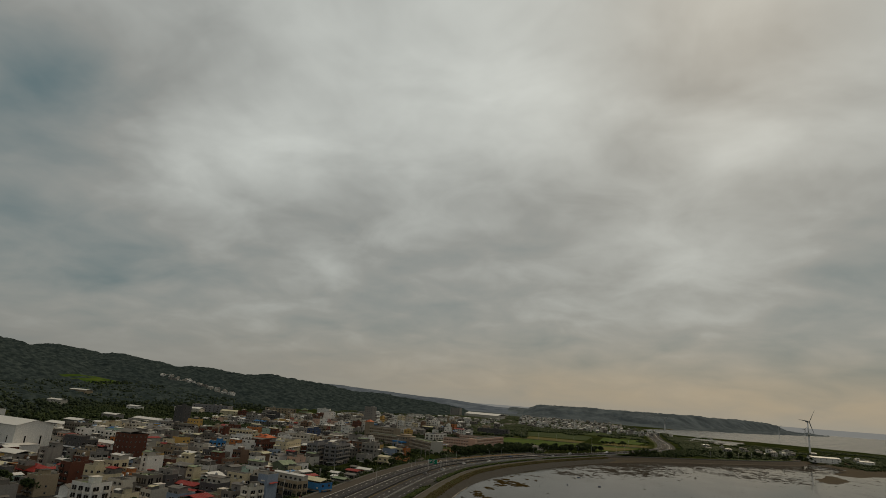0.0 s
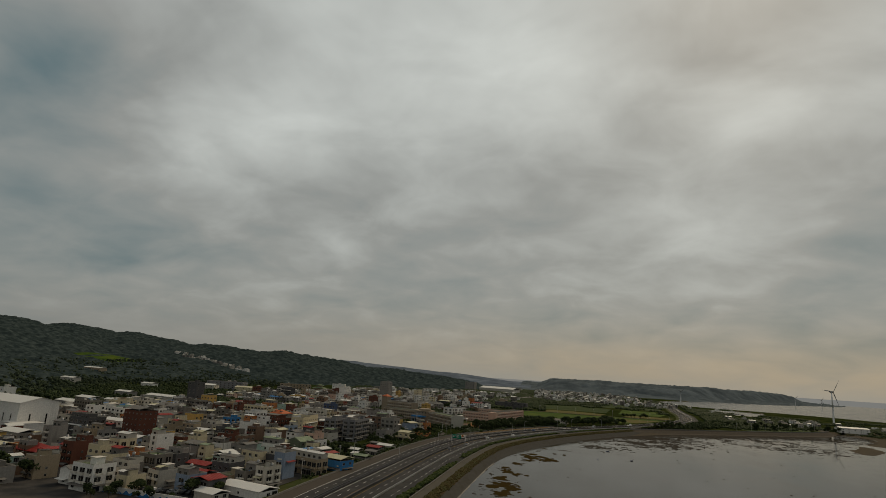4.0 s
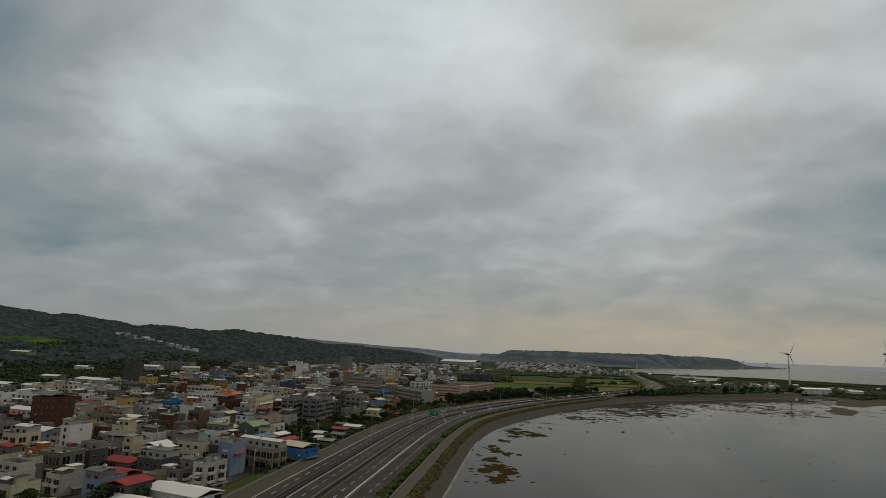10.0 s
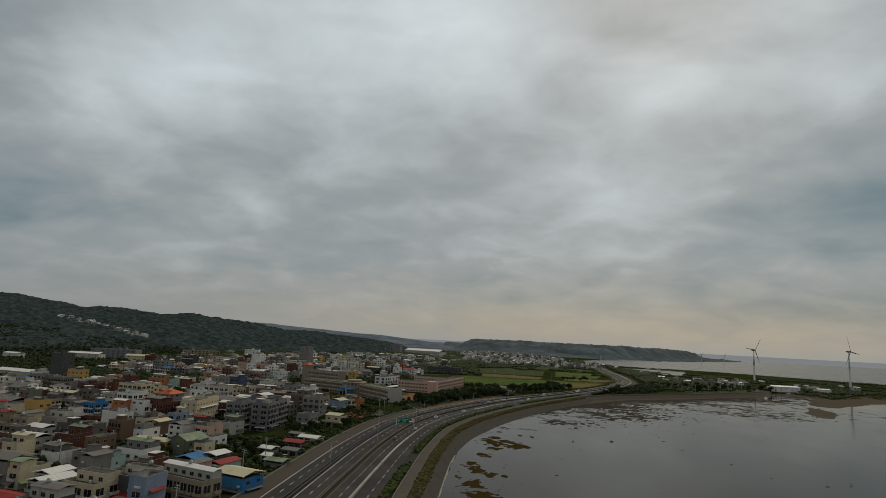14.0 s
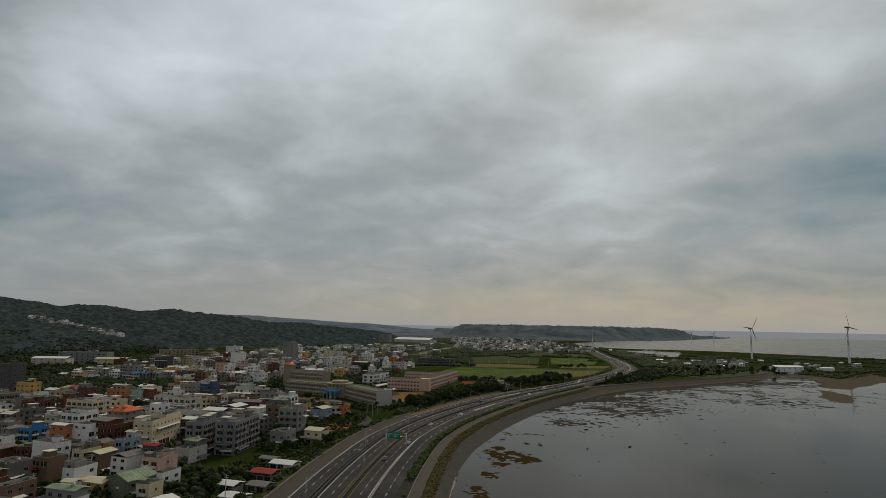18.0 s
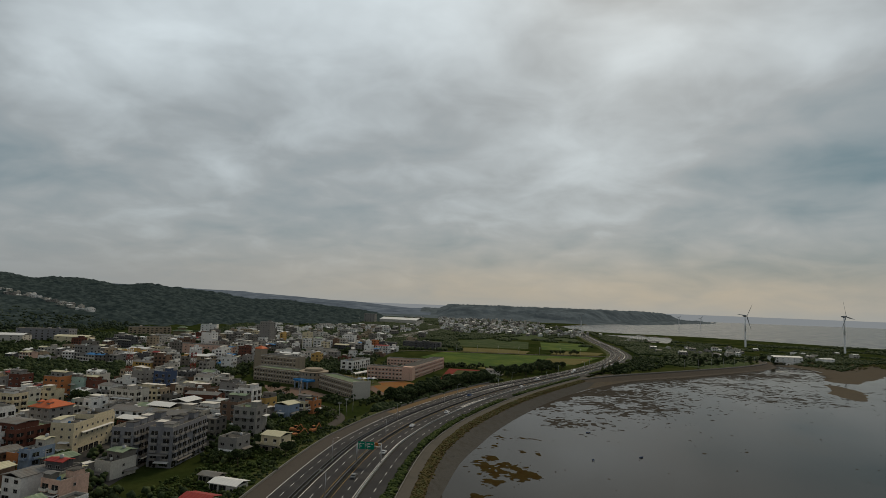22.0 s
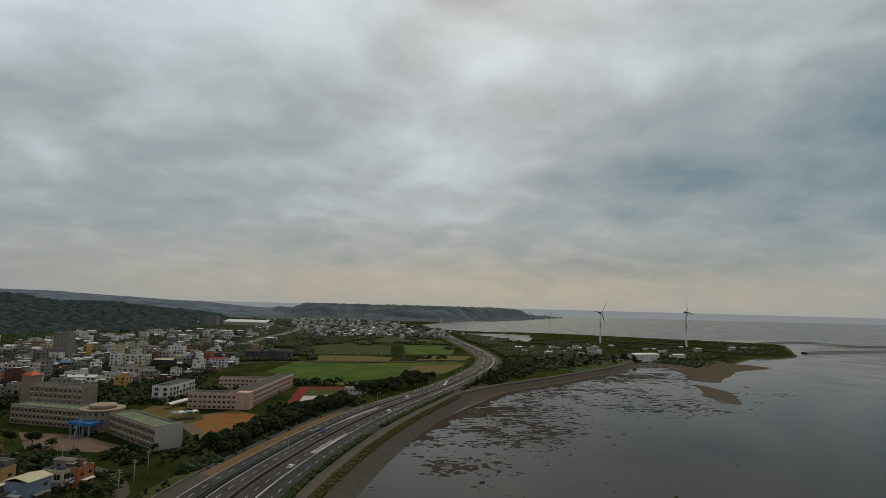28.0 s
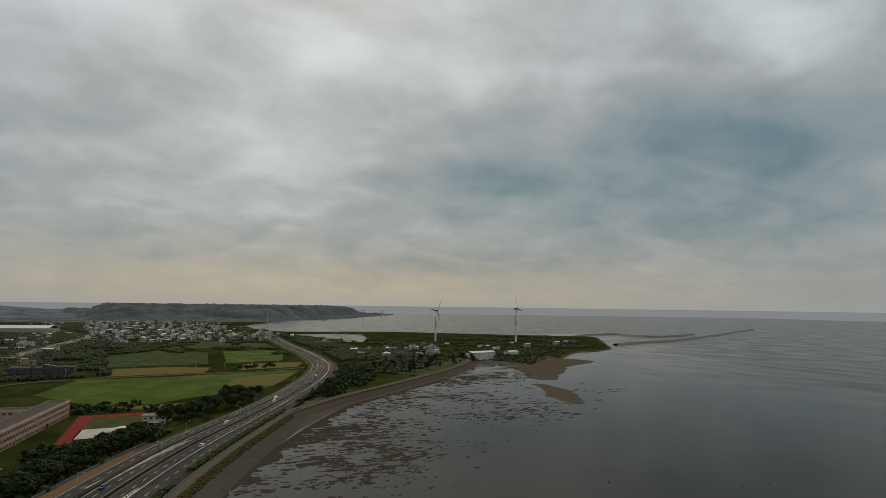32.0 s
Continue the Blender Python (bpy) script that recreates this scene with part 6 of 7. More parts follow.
lump_verts, lump_faces = np.array([tuple(v) for v in LUMP]), np.array(LUMP_FACES)


def lumps(name, centres, sizes, mat, seed, jag=0.45, flat=0.75, smooth=False):
    """Many small leaf clumps in one mesh: each a jagged, squashed lump of its own size and turn."""
    r = np.random.RandomState(seed)
    n = len(centres)
    ang = r.uniform(0, 2 * np.pi, n)
    base = lump_verts[None] * (1 + r.uniform(-jag, jag, (n, 12, 1)))
    c, s = np.cos(ang)[:, None], np.sin(ang)[:, None]
    pts = np.stack([base[..., 0] * c - base[..., 1] * s, base[..., 0] * s + base[..., 1] * c, base[..., 2] * flat], -1) * np.asarray(sizes)[:, None, None] + np.asarray(centres)[:, None]
    faces = (lump_faces[None] + 12 * np.arange(n)[:, None, None]).reshape(-1, 3)
    me = bpy.data.meshes.new(name)
    me.vertices.add(n * 12)
    me.vertices.foreach_set("co", pts.reshape(-1).astype(np.float32))
    me.loops.add(len(faces) * 3)
    me.loops.foreach_set("vertex_index", faces.reshape(-1).astype(np.int32))
    me.polygons.add(len(faces))
    me.polygons.foreach_set("loop_start", np.arange(0, len(faces) * 3, 3, dtype=np.int32))
    me.update(calc_edges=True)
    me.materials.append(mat)
    return me


def crown_points(seed, radius, height, base, count, shape):
    r = random.Random(seed)
    pts, sizes = [], []
    heads = [(r.uniform(-0.5, 0.5) * radius, r.uniform(-0.5, 0.5) * radius, base + height * r.uniform(0.3, 0.8), r.uniform(0.42, 0.7) * radius) for _ in range(6)]
    for k in range(count):
        if shape == "broad":
            hx, hy, hz, hr = r.choice(heads)
            v = Vector((r.gauss(0, 1), r.gauss(0, 1), r.gauss(0.25, 0.8))).normalized() * hr * r.uniform(0.75, 1.08)
            pts.append((hx + v.x, hy + v.y, hz + v.z * 0.75))
            sizes.append(radius * r.uniform(0.07, 0.16))
        else:
            u = r.random() ** 0.8
            rad = radius * (1 - u) ** 0.75 * r.uniform(0.5, 1.05) + 0.15
            a = r.uniform(0, 6.28)
            pts.append((rad * math.cos(a), rad * math.sin(a), base + height * u))
            sizes.append(radius * r.uniform(0.10, 0.2) * (1.15 - u * 0.6))
    return pts, sizes


def tree_kind(seed, radius, height, trunk, count, shape, leaves, label):
    ob = thing("tree", label, "tree", "trees of the plain and the town", at=pose(0, 0, -400))
    bm = bmesh.new()
    r = random.Random(seed)
    lean = Vector((r.uniform(-0.3, 0.3), r.uniform(-0.3, 0.3), trunk + height * 0.3))
    tube(bm, (0, 0, -0.6), lean, 0.06 * radius + 0.1, 0.03 * radius + 0.05, 7)
    for k in range(4):
        a = k * 1.57 + r.uniform(-0.5, 0.5)
        tube(bm, lean * r.uniform(0.6, 0.9), (radius * 0.55 * math.cos(a), radius * 0.55 * math.sin(a), trunk + height * r.uniform(0.4, 0.65)), 0.035 * radius + 0.04, 0.03, 5)
    part("trunk", bm, M["bark"], ob)
    pts, sizes = crown_points(seed, radius, height, trunk, count, shape)
    part("crown", lumps("crown", pts, sizes, M[leaves], seed), None, ob)
    return ob


KINDS = [tree_kind(1, 3.6, 5.5, 1.8, 340, "broad", "leaf", "broad dark green tree"), tree_kind(2, 2.8, 4.4, 1.4, 260, "broad", "leaf", "small round dark green tree"),
         tree_kind(3, 4.4, 6.5, 2.2, 420, "broad", "leaf", "large spreading dark green tree"), tree_kind(4, 2.2, 8.5, 1.2, 300, "cone", "leaf", "tall feathery casuarina tree"),
         tree_kind(5, 2.6, 3.6, 1.0, 220, "broad", "leaf_light", "low light green tree")]
KIND_NAMES = [k["label"] for k in KINDS]
grow = random.Random(31)


def tree(x, y, kind, size, where, z=None):
    base = float(ground_height(np.array([x]), np.array([y]))[0]) if z is None else z
    ob = copy_thing(KINDS[kind], pose(x, y, base, 0, 0, grow.uniform(0, 360)) @ Matrix.Diagonal((size, size, size * grow.uniform(0.9, 1.15), 1)))
    ob["label"] = KIND_NAMES[kind] + " " + where
    return ob


def clear(x, y, r=1.5):
    return all(math.hypot(x - fx, y - fy) > fr * 0.85 + r for fx, fy, fr in FOOT)


# the screen of trees between the schools and the expressway
for k in range(110):
    i = nearest_row(588 + 1.38 * k)
    p = road_point(i, scaled(47.5, edge_line[i].y) + grow.uniform(4, 13), -1.6)
    if p.y < 742:
        tree(p.x, p.y, grow.choice((0, 2, 2, 0)), grow.uniform(0.85, 1.25), "in the screen beside the expressway", LAND)
for k in range(40):
    i = nearest_row(grow.uniform(745, 870))
    p = road_point(i, scaled(47.5, edge_line[i].y) + grow.uniform(5, 34), 0)
    tree(p.x, p.y, grow.choice((0, 1, 2)), grow.uniform(0.8, 1.15), "in the copse beside the expressway", LAND)
# gardens between the apartment blocks and the expressway
for k in range(60):
    x, y = grow.uniform(-140, -104), grow.uniform(372, 580)
    if x < -121 + (y - 400) * 0.09 + 9 and clear(x, y) and not (-128 < x < -114 and 405 < y < 470 and grow.random() < 0.7):
        tree(x, y, grow.choice((0, 1, 1, 4, 4)), grow.uniform(0.5, 0.95), "in the gardens beside the expressway", LAND)
for gx, gy, gr in GROVES:
    for k in range(int(gr * 0.34)):
        a, r = grow.uniform(0, 6.28), gr * grow.random() ** 0.5
        x, y = gx + r * math.cos(a), gy + r * math.sin(a)
        if clear(x, y, 0.5):
            tree(x, y, grow.choice((0, 1, 2, 0)), grow.uniform(0.7, 1.1), "in a grove among the houses", LAND)
for k in range(40):
    x, y = grow.uniform(-215, -130), grow.uniform(600, 720)
    if clear(x, y, 1.0):
        tree(x, y, grow.choice((0, 1, 4)), grow.uniform(0.6, 1.0), "in the school grounds", LAND)
for x, y, s in ((-184, 236, 0.8), (-176, 240, 0.7), (-168, 243, 0.8), (-238, 246, 1.3), (-245, 255, 1.4), (-235, 238, 1.2), (-150, 252, 0.8), (-142, 258, 0.7), (-252, 240, 1.2), (-260, 262, 1.3), (-225, 250, 1.0)):
    tree(x, y, grow.choice((0, 1, 4)), s, "beside the town street", LAND)
for x, y, s in ((-180, 236, 0.7), (-173, 237, 0.9), (-164, 240, 0.8), (-158, 240, 0.85), (-196, 247, 1.0), (-152, 245, 0.7), (-199, 252, 0.9)):
    tree(x, y - 3, grow.choice((0, 1)), s * 0.75, "in front of the painted wall", LAND)
for k in range(30):
    i = nearest_row(grow.uniform(840, 910))
    p = road_point(i, grow.uniform(-16, -3), 0)
    tree(p.x, p.y, grow.choice((0, 3, 3, 1)), grow.uniform(0.7, 1.1), "between the expressway and the sea wall", LAND)
for k in range(46):
    x, y = grow.uniform(265, 470), grow.uniform(960, 1110)
    if y > 905 + 0.42 * (x - 265) + 40 and clear(x, y):
        tree(x, y, grow.choice((0, 1, 3, 2)), grow.uniform(0.7, 1.1), "behind the sea wall", LAND)
for k in range(7):
    tree(128 + 6 * k + grow.uniform(-3, 3), 1060 + grow.uniform(-4, 4), 0, grow.uniform(0.8, 1.1), "beside the farm road", LAND)
for k in KINDS:
    for o in (*k.children_recursive, k):
        bpy.data.objects.remove(o)


def scatter(name, count, box4, keep, size, mat, label, seed, flat=0.8, sink=0.25, kind="stuff", tuft=1):
    """Uncountable crowns of woods and hedges, one object of many lumps; tuft: lumps to each crown."""
    r = np.random.RandomState(seed)
    x, y = r.uniform(box4[0], box4[1], count), r.uniform(box4[2], box4[3], count)
    ok = keep(x, y)
    x, y = x[ok], y[ok]
    z = ground_height(x, y)
    ok = z > 0.6
    x, y, z = x[ok], y[ok], z[ok]
    s = r.uniform(size[0], size[1], len(x))
    if tuft > 1:
        x, y, z, s = (np.repeat(v, tuft) for v in (x, y, z, s))
        up = r.uniform(0.1, 1.25, len(x))
        wide = s * 0.55 * np.sqrt(np.clip(1.35 - up, 0.1, 1))
        x, y, z = x + wide * r.normal(0, 1, len(x)), y + wide * r.normal(0, 1, len(x)), z + s * up
        s = s * r.uniform(0.28, 0.6, len(x))
    me = lumps(name, np.stack([x, y, z + s * sink], -1), s, mat, seed, 0.45 if tuft > 1 else 0.35, flat)
    return tagged(new(name, me), label, "trees", kind=kind)


foot_xy = np.array([(f[0], f[1], f[2]) for f in FOOT])


def free(x, y, margin=0.0):
    ok = np.ones(x.shape, bool)
    for fx, fy, fr in foot_xy:
        ok &= np.hypot(x - fx, y - fy) > fr * 0.8 + margin
    return ok


road_xy = np.array([(p.x, p.y) for p in edge_line[::3]])


def off_road(x, y, margin):
    d, side = distance_to(road_xy, x, y)
    return (side > 0) & (d > margin) | (side < 0) & (d > 16)


def canopy(name, xs, ys, low, mat, label, grain):
    """The closed roof of a wood: an uneven sheet of crowns over the hill, thinning out at its foot."""
    def height(x, y):
        rise = ease((hills(x, y) - low) / 5)
        crowns = 0.9 * wave(x, y, grain, 101) + 1.0 * wave(x, y, grain * 0.55, 102) + 0.8 * wave(x, y, grain * 3.1, 103)
        rise = rise * ease((np.maximum(np.abs(x + 973) - 49, np.abs(y - 1216) - 58) + 6) / 30)
        return ground_height(x, y) - 2 + rise * (5.5 + grain * 0.22 * crowns)
    clearing = lambda x, y: (x > -1022) & (x < -924) & (y > 1158) & (y < 1274)
    me = grid_mesh(name, xs, ys, height, mat, skip=lambda x, y, z: (hills(x, y) < low) | clearing(x, y))
    return tagged(new(name, me), label, "woods", kind="stuff")


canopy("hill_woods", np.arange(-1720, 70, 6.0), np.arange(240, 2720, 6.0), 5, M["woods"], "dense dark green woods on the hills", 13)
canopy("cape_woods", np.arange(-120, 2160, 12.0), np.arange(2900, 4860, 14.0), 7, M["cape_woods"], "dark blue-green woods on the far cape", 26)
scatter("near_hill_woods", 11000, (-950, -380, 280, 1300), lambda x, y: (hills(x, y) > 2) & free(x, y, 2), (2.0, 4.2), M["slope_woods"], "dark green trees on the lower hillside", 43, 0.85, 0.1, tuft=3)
scatter("plain_hedges", 52000, (-140, 420, 1040, 2700), lambda x, y: (0.8 * wave(x, y * 0.7, 60, 12) + 0.6 * wave(x, y, 24, 13) > 0.02) & (hills(x, y) < 4) & free(x, y, 4) & off_road(x, y, 42)
        & ~((x > -60) & (x < 255) & (y < 1350) & (wave(x, y, 60, 15) < 0.45)) & ~((x > -70) & (x < 205) & (y < 1070)), (1.6, 3.9), M["leaf"], "dark hedges and copses across the plain", 45, 0.75)
scatter("shore_scrub", 15000, (262, 1000, 930, 1560), lambda x, y: (wave(x, y, 70, 22) + 0.6 * wave(x, y, 22, 23) > -0.2) & free(x, y, 3) & (distance_to(shore_line, x, y)[0] > 34) & off_road(x, y, 40), (1.4, 3.6), M["leaf"], "scrub and low trees on the headland", 46, 0.7)
scatter("town_trees", 17000, (-460, -100, 330, 1160), lambda x, y: (wave(x, y, 48, 31) + 0.4 * wave(x, y, 16, 32) > -0.62) & free(x, y, 0.3) & (x < -110 - (y < 760) * 15) & ~((x > -215) & (x < -55) & (y > 615) & (y < 760)), (1.2, 3.0), M["leaf"], "dark trees and bushes in the back gardens", 47, 0.95, 0.1, tuft=4)
scatter("plain_woods", 5200, (-660, -400, 560, 1130), lambda x, y: (hills(x, y) < 3) & free(x, y, 5) & (x < -425) & (wave(x, y, 60, 35) > -0.55), (2.0, 4.2), M["leaf"], "dark trees between the town and the hill", 52, 0.9, 0.1, tuft=4)
scatter("woodlot", 900, (-460, -290, 640, 760), lambda x, y: inside(WOODLOT, x, y), (2.2, 4.2), M["leaf"], "dark wood at the edge of the town", 48, 0.9, 0.1, tuft=6)
scatter("garden_bushes", 2600, (-142, -100, 365, 592), lambda x, y: (x < -121 + (y - 400) * 0.09 + 11) & (wave(x, y, 14, 33) > -0.5) & free(x, y, 1.5), (0.6, 1.6), M["leaf_light"], "garden bushes and vegetable rows", 49, 0.8, 0.0, tuft=3)
scatter("headland_grass", 2500, (470, 900, 1000, 1200), lambda x, y: (distance_to(shore_line, x, y)[0] > 6) & (wave(x, y, 40, 51) > -0.2) & free(x, y, 3), (0.8, 1.8), M["leaf_brown"], "rough brown-green grass on the headland", 50, 0.45)
# planted strip between the lanes and the service road
r = np.random.RandomState(60)
pts, sizes = [], []
for k in range(7600):
    run = r.uniform(edge_run[nearest_row(180)], edge_run[nearest_row(1000)])
    if math.sin(run * 0.07) + 0.7 * math.sin(run * 0.031 + 1) + r.uniform(-0.9, 0.9) < -0.3:
        continue
    p = road_at(run, r.uniform(-1.9, 1.9) * r.uniform(0.5, 1.0))
    pts.append((p.x, p.y, p.z + 0.2 + 0.7 * r.rand()))
    sizes.append(r.uniform(0.35, 1.0))
tagged(new("verge_shrubs", lumps("verge_shrubs", pts, sizes, M["leaf_light"], 61)), "green shrubs on the strip beside the lanes", "shrubs", kind="stuff")
scatter("school_trees", 1700, (-230, 20, 590, 880), lambda x, y: (wave(x, y, 22, 61) > -0.1) & free(x, y, -4) & off_road(x, y, 56) & ~((x > -105) & (x < -52) & (y > 648) & (y < 735)) & ~((x > -42) & (x < 14) & (y > 745) & (y < 842)) & ~((x > -182) & (x < -114) & (y > 628) & (y < 672)) & ~((x > -138) & (x < -85) & (y > 684) & (y < 760)),
        (1.4, 3.2), M["leaf"], "dark trees round the schools", 62, 0.9, 0.1, tuft=6)
scatter("screen_understorey", 5000, (-130, 20, 585, 760), lambda x, y: (np.abs(distance_to(road_xy, x, y)[0] - 54) < 6) & (distance_to(road_xy, x, y)[1] > 0), (1.2, 2.6), M["leaf"], "undergrowth of the tree screen beside the expressway", 63, 0.95, 0.7)
scatter("foothill_trees", 26000, (-470, 0, 1060, 1900), lambda x, y: (0.8 * wave(x, y, 55, 71) + 0.6 * wave(x, y, 20, 72) > -0.35) & (hills(x, y) < 6) & free(x, y, 1.0) & off_road(x, y, 42), (1.8, 4.0), M["leaf"], "dark trees between the houses and the hill", 64, 0.85, 0.4)
scatter("verge_copse", 2600, (95, 300, 800, 1060), lambda x, y: (distance_to(road_xy, x, y)[1] < 0) & (distance_to(road_xy, x, y)[0] > 5) & (distance_to(road_xy, x, y)[0] < 46) & (distance_to(shore_line, x, y)[0] > 22) & (wave(x, y, 24, 73) > -0.35), (1.4, 3.0), M["leaf"], "trees and scrub between the expressway and the sea wall", 66, 0.9, 0.1, tuft=4)
scatter("bank_bushes", 3200, (-150, -60, 300, 600), lambda x, y: (distance_to(road_xy, x, y)[1] > 0) & (np.abs(distance_to(road_xy, x, y)[0] - 53) < 4.5) & free(x, y, -1) & (wave(x, y, 16, 74) > -0.4), (0.7, 1.8), M["leaf"], "bushes on the bank below the expressway", 67, 0.9, 0.1, tuft=3)

# ---- service road, sea wall and tidal flat ----
def band(name, profile, mat, first=0, last=None, parent=coast, label="", step_noise=0.0, seed=0):
    """A strip along the road's sea side with a cross-section of (offset to the sea, height) points."""
    last = len(edge_line) - 1 if last is None else last
    rr2 = random.Random(seed)
    bm = bmesh.new()
    prev = None
    for i in range(first, last + 1):
        row = [bm.verts.new(road_point(i, -o - rr2.uniform(-1, 1) * step_noise, zz + rr2.uniform(-1, 1) * step_noise * 0.5)) for o, zz in profile]
        if prev:
            for k in range(len(profile) - 1):
                f = bm.faces.new((prev[k], prev[k + 1], row[k + 1], row[k]))
                f.normal_update()
                if f.normal.z < 0:
                    f.normal_flip()
        prev = row
    return part(name, bm, mat, parent, label)


band("service_road", [(2.6, -0.1), (7.2, -0.1)], M["service"], 0, WALL_END, label="narrow grey-brown concrete service road")
band("kerb", [(2.35, -0.1), (2.35, 0.3), (2.65, 0.3), (2.65, -0.1)], M["concrete"], 0, WALL_END, label="pale concrete kerb")
band("slope", [(7.1, -0.15), (8.2, 0.05), (9.6, -0.7), (11.8, -1.6)], M["soil"], 0, WALL_END, label="rust-brown weedy earth bank", step_noise=0.06, seed=3)
bm = bmesh.new()
toe = random.Random(4)
prev = None
for i in range(0, WALL_END + 1):
    wide = float(np.interp(edge_line[i].y, [440, 530], [1.0, 2.1]))
    row = [bm.verts.new(road_point(i, -(11.7 + o * wide + toe.uniform(-0.05, 0.05)), zz)) for o, zz in ((0, -1.55), (2.4, -3.0), (4.7, -4.5), (6.0, -5.6))]
    if prev:
        for k in range(3):
            bm.faces.new((prev[k + 1], prev[k], row[k], row[k + 1]))
    prev = row
bmesh.ops.recalc_face_normals(bm, faces=bm.faces[:])
part("concrete_slope", bm, M["wall_slope"], coast, "grey stained concrete slope down to the water")
band("wet_edge", [(16.5, -4.44), (17.3, -4.63)], M["silt"], 0, nearest_row(440), label="pale silt line at the water's edge", step_noise=0.2, seed=5)

# where the expressway turns inland the sea wall goes on along the shore
DIKE = [(93, 770), (117, 795), (160, 829), (236, 880), (300, 925), (350, 962), (400, 1005), (428, 1040), (438, 1075)]
dike_line = smooth_line(DIKE, 6)
dike_side = normals(dike_line)
dike = thing("sea_dike", "concrete dike with a road on top along the shore", "sea wall", kind="structure")
for name, profile, mat in (("dike_road", [(-6, 0.9), (-1.5, 1.4), (3.0, 1.4)], M["apron"]), ("parapet", [(3.0, 1.3), (3.0, 2.2), (3.5, 2.2), (3.5, 1.0)], M["concrete"]), ("dike_slope", [(3.5, 1.2), (7.5, -0.6)], M["rock"]), ("dike_toe", [(7.3, -0.5), (11, -2.4), (16, -3.4)], M["rock"]), ("back_slope", [(-12, -0.4), (-6, 0.95)], M["lawn"])):
    bm = bmesh.new()
    prev = None
    for p, n in zip(dike_line, dike_side):
        row = [bm.verts.new((p.x + n.x * o, p.y + n.y * o, 3.2 + zz)) for o, zz in profile]
        if prev:
            for k in range(len(profile) - 1):
                f = bm.faces.new((prev[k], prev[k + 1], row[k + 1], row[k]))
                f.normal_update()
                if f.normal.z < 0:
                    f.normal_flip()
        prev = row
    part(name, bm, mat, dike)

# weeds on the slope
r = np.random.RandomState(70)
pts, sizes = [], []
for k in range(6400):
    run = r.uniform(edge_run[nearest_row(180)], edge_run[WALL_END])
    o = r.uniform(7.4, 10.6) + 1.4 * r.rand() ** 2
    p = road_at(run, -o, 0.05 - max(0.0, o - 8.2) * 0.46)
    pts.append((p.x, p.y, p.z))
    sizes.append(r.uniform(0.25, 0.85))
tagged(new("slope_weeds", lumps("slope_weeds", pts, sizes, M["leaf_brown"], 71, 0.4, 0.5)), "dry brown and olive weeds on the sea wall slope", "weeds", kind="stuff")

# the tidal flat: mud and weed that stand a hand's width out of the water in broken ridges and clumps
WEED = ((-16, 498, 4), (-21, 487, 5), (-13, 489, 5), (-18, 475, 6), (-20, 463, 5), (-6, 480, 5), (-8, 470, 5), (-2, 473, 4), (-34, 420, 4), (-32, 406, 5), (-26, 396, 4), (-34, 378, 6), (-32, 361, 6), (-43, 388, 4), (-36, 350, 5), (-26, 350, 6), (-46, 352, 4), (-20, 396, 2), (-27, 440, 4), (0, 511, 2), (7, 509, 2), (-13, 522, 2), (-30, 335, 6))

bay_line = np.array([p for p in shore_line if 250 < p[1] < 1100 and p[0] < 480])[:26]


def flat_height(x, y):
    d, side = distance_to(bay_line, x, y)
    d = np.where(side > 0, -d, d)
    a, b = x * 0.97 - y * 0.24, x * 0.24 + y * 0.97
    b = b + 3 * wave(x, y, 26, 80)
    n = 0.30 * wave(a * 0.30, b, 2.7, 81) + 0.5 * wave(a * 0.36, b, 1.5, 82) + 0.30 * wave(x, y, 17, 83) + 0.34 * wave(a * 0.6, b, 1.05, 79)
    firm = ease((y - 575 - 0.2 * d) / 70) * ease((1075 - y) / 50)
    reach = np.interp(y, [560, 640, 720, 900, 1000], [50, 130, 210, 240, 190])
    cut = 0.0 + 0.36 * ease(d / reach) + 0.30 * wave(x, y, 60, 84) + 0.5 * (1 - firm)
    rise = np.clip((n - cut) * 1.6, 0, 1) * ease((d - 2) / 6) * ease((reach * 1.1 - d) / 30)
    # one dense field of clumps, and stray ones round it
    patch = np.exp(-(((x - 40) / 34) ** 2 + ((y - 588) / 20) ** 2)) + 0.8 * np.exp(-(((x - 95) / 40) ** 2 + ((y - 640) / 40) ** 2))
    clump = 0.30 * wave(a * 0.7, b, 4, 91) + 0.5 * wave(a * 0.7, b, 2.0, 92) + 0.42 * wave(x, y, 1.5, 96) + 0.25 * wave(x, y, 11, 93)
    out = ease((d - 14) / 20) * ease((170 - d) / 60) * ease((y - 470) / 60)
    rise = np.maximum(rise, out * np.clip((clump - 0.70 + 0.95 * patch) * 2.2, 0, 1))
    # weed nearer by
    weed = np.zeros(x.shape)
    for wx, wy, wr in WEED:
        weed = np.maximum(weed, np.exp(-(((x - wx) / (wr * 0.95)) ** 2 + ((y - wy) / (wr * 1.7)) ** 2)))
    tuft = 0.40 * wave(x, y, 4.2, 86) + 0.5 * wave(x, y, 1.9, 87) + 0.35 * wave(x, y, 1.2, 97)
    rise = np.maximum(rise, np.clip((weed + 0.7 * tuft - 0.42) * 2.0, 0, 1) * ease((d - 3) / 4))
    z = np.minimum(-0.2 + 0.75 * rise, 0.16 + 0.08 * wave(x, y, 1.7, 95))
    # the bare mud at the foot of the wall
    bare = np.interp(y, [330, 560, 640, 760, 1000], [3, 5, 9, 12, 10])
    z = np.maximum(z, -0.2 + 0.34 * ease((bare * (1 + 0.35 * wave(x, y, 17, 85) + 0.3 * wave(x, y, 5, 94)) - d) / 6))
    return np.where(side > 0, -0.3, z)


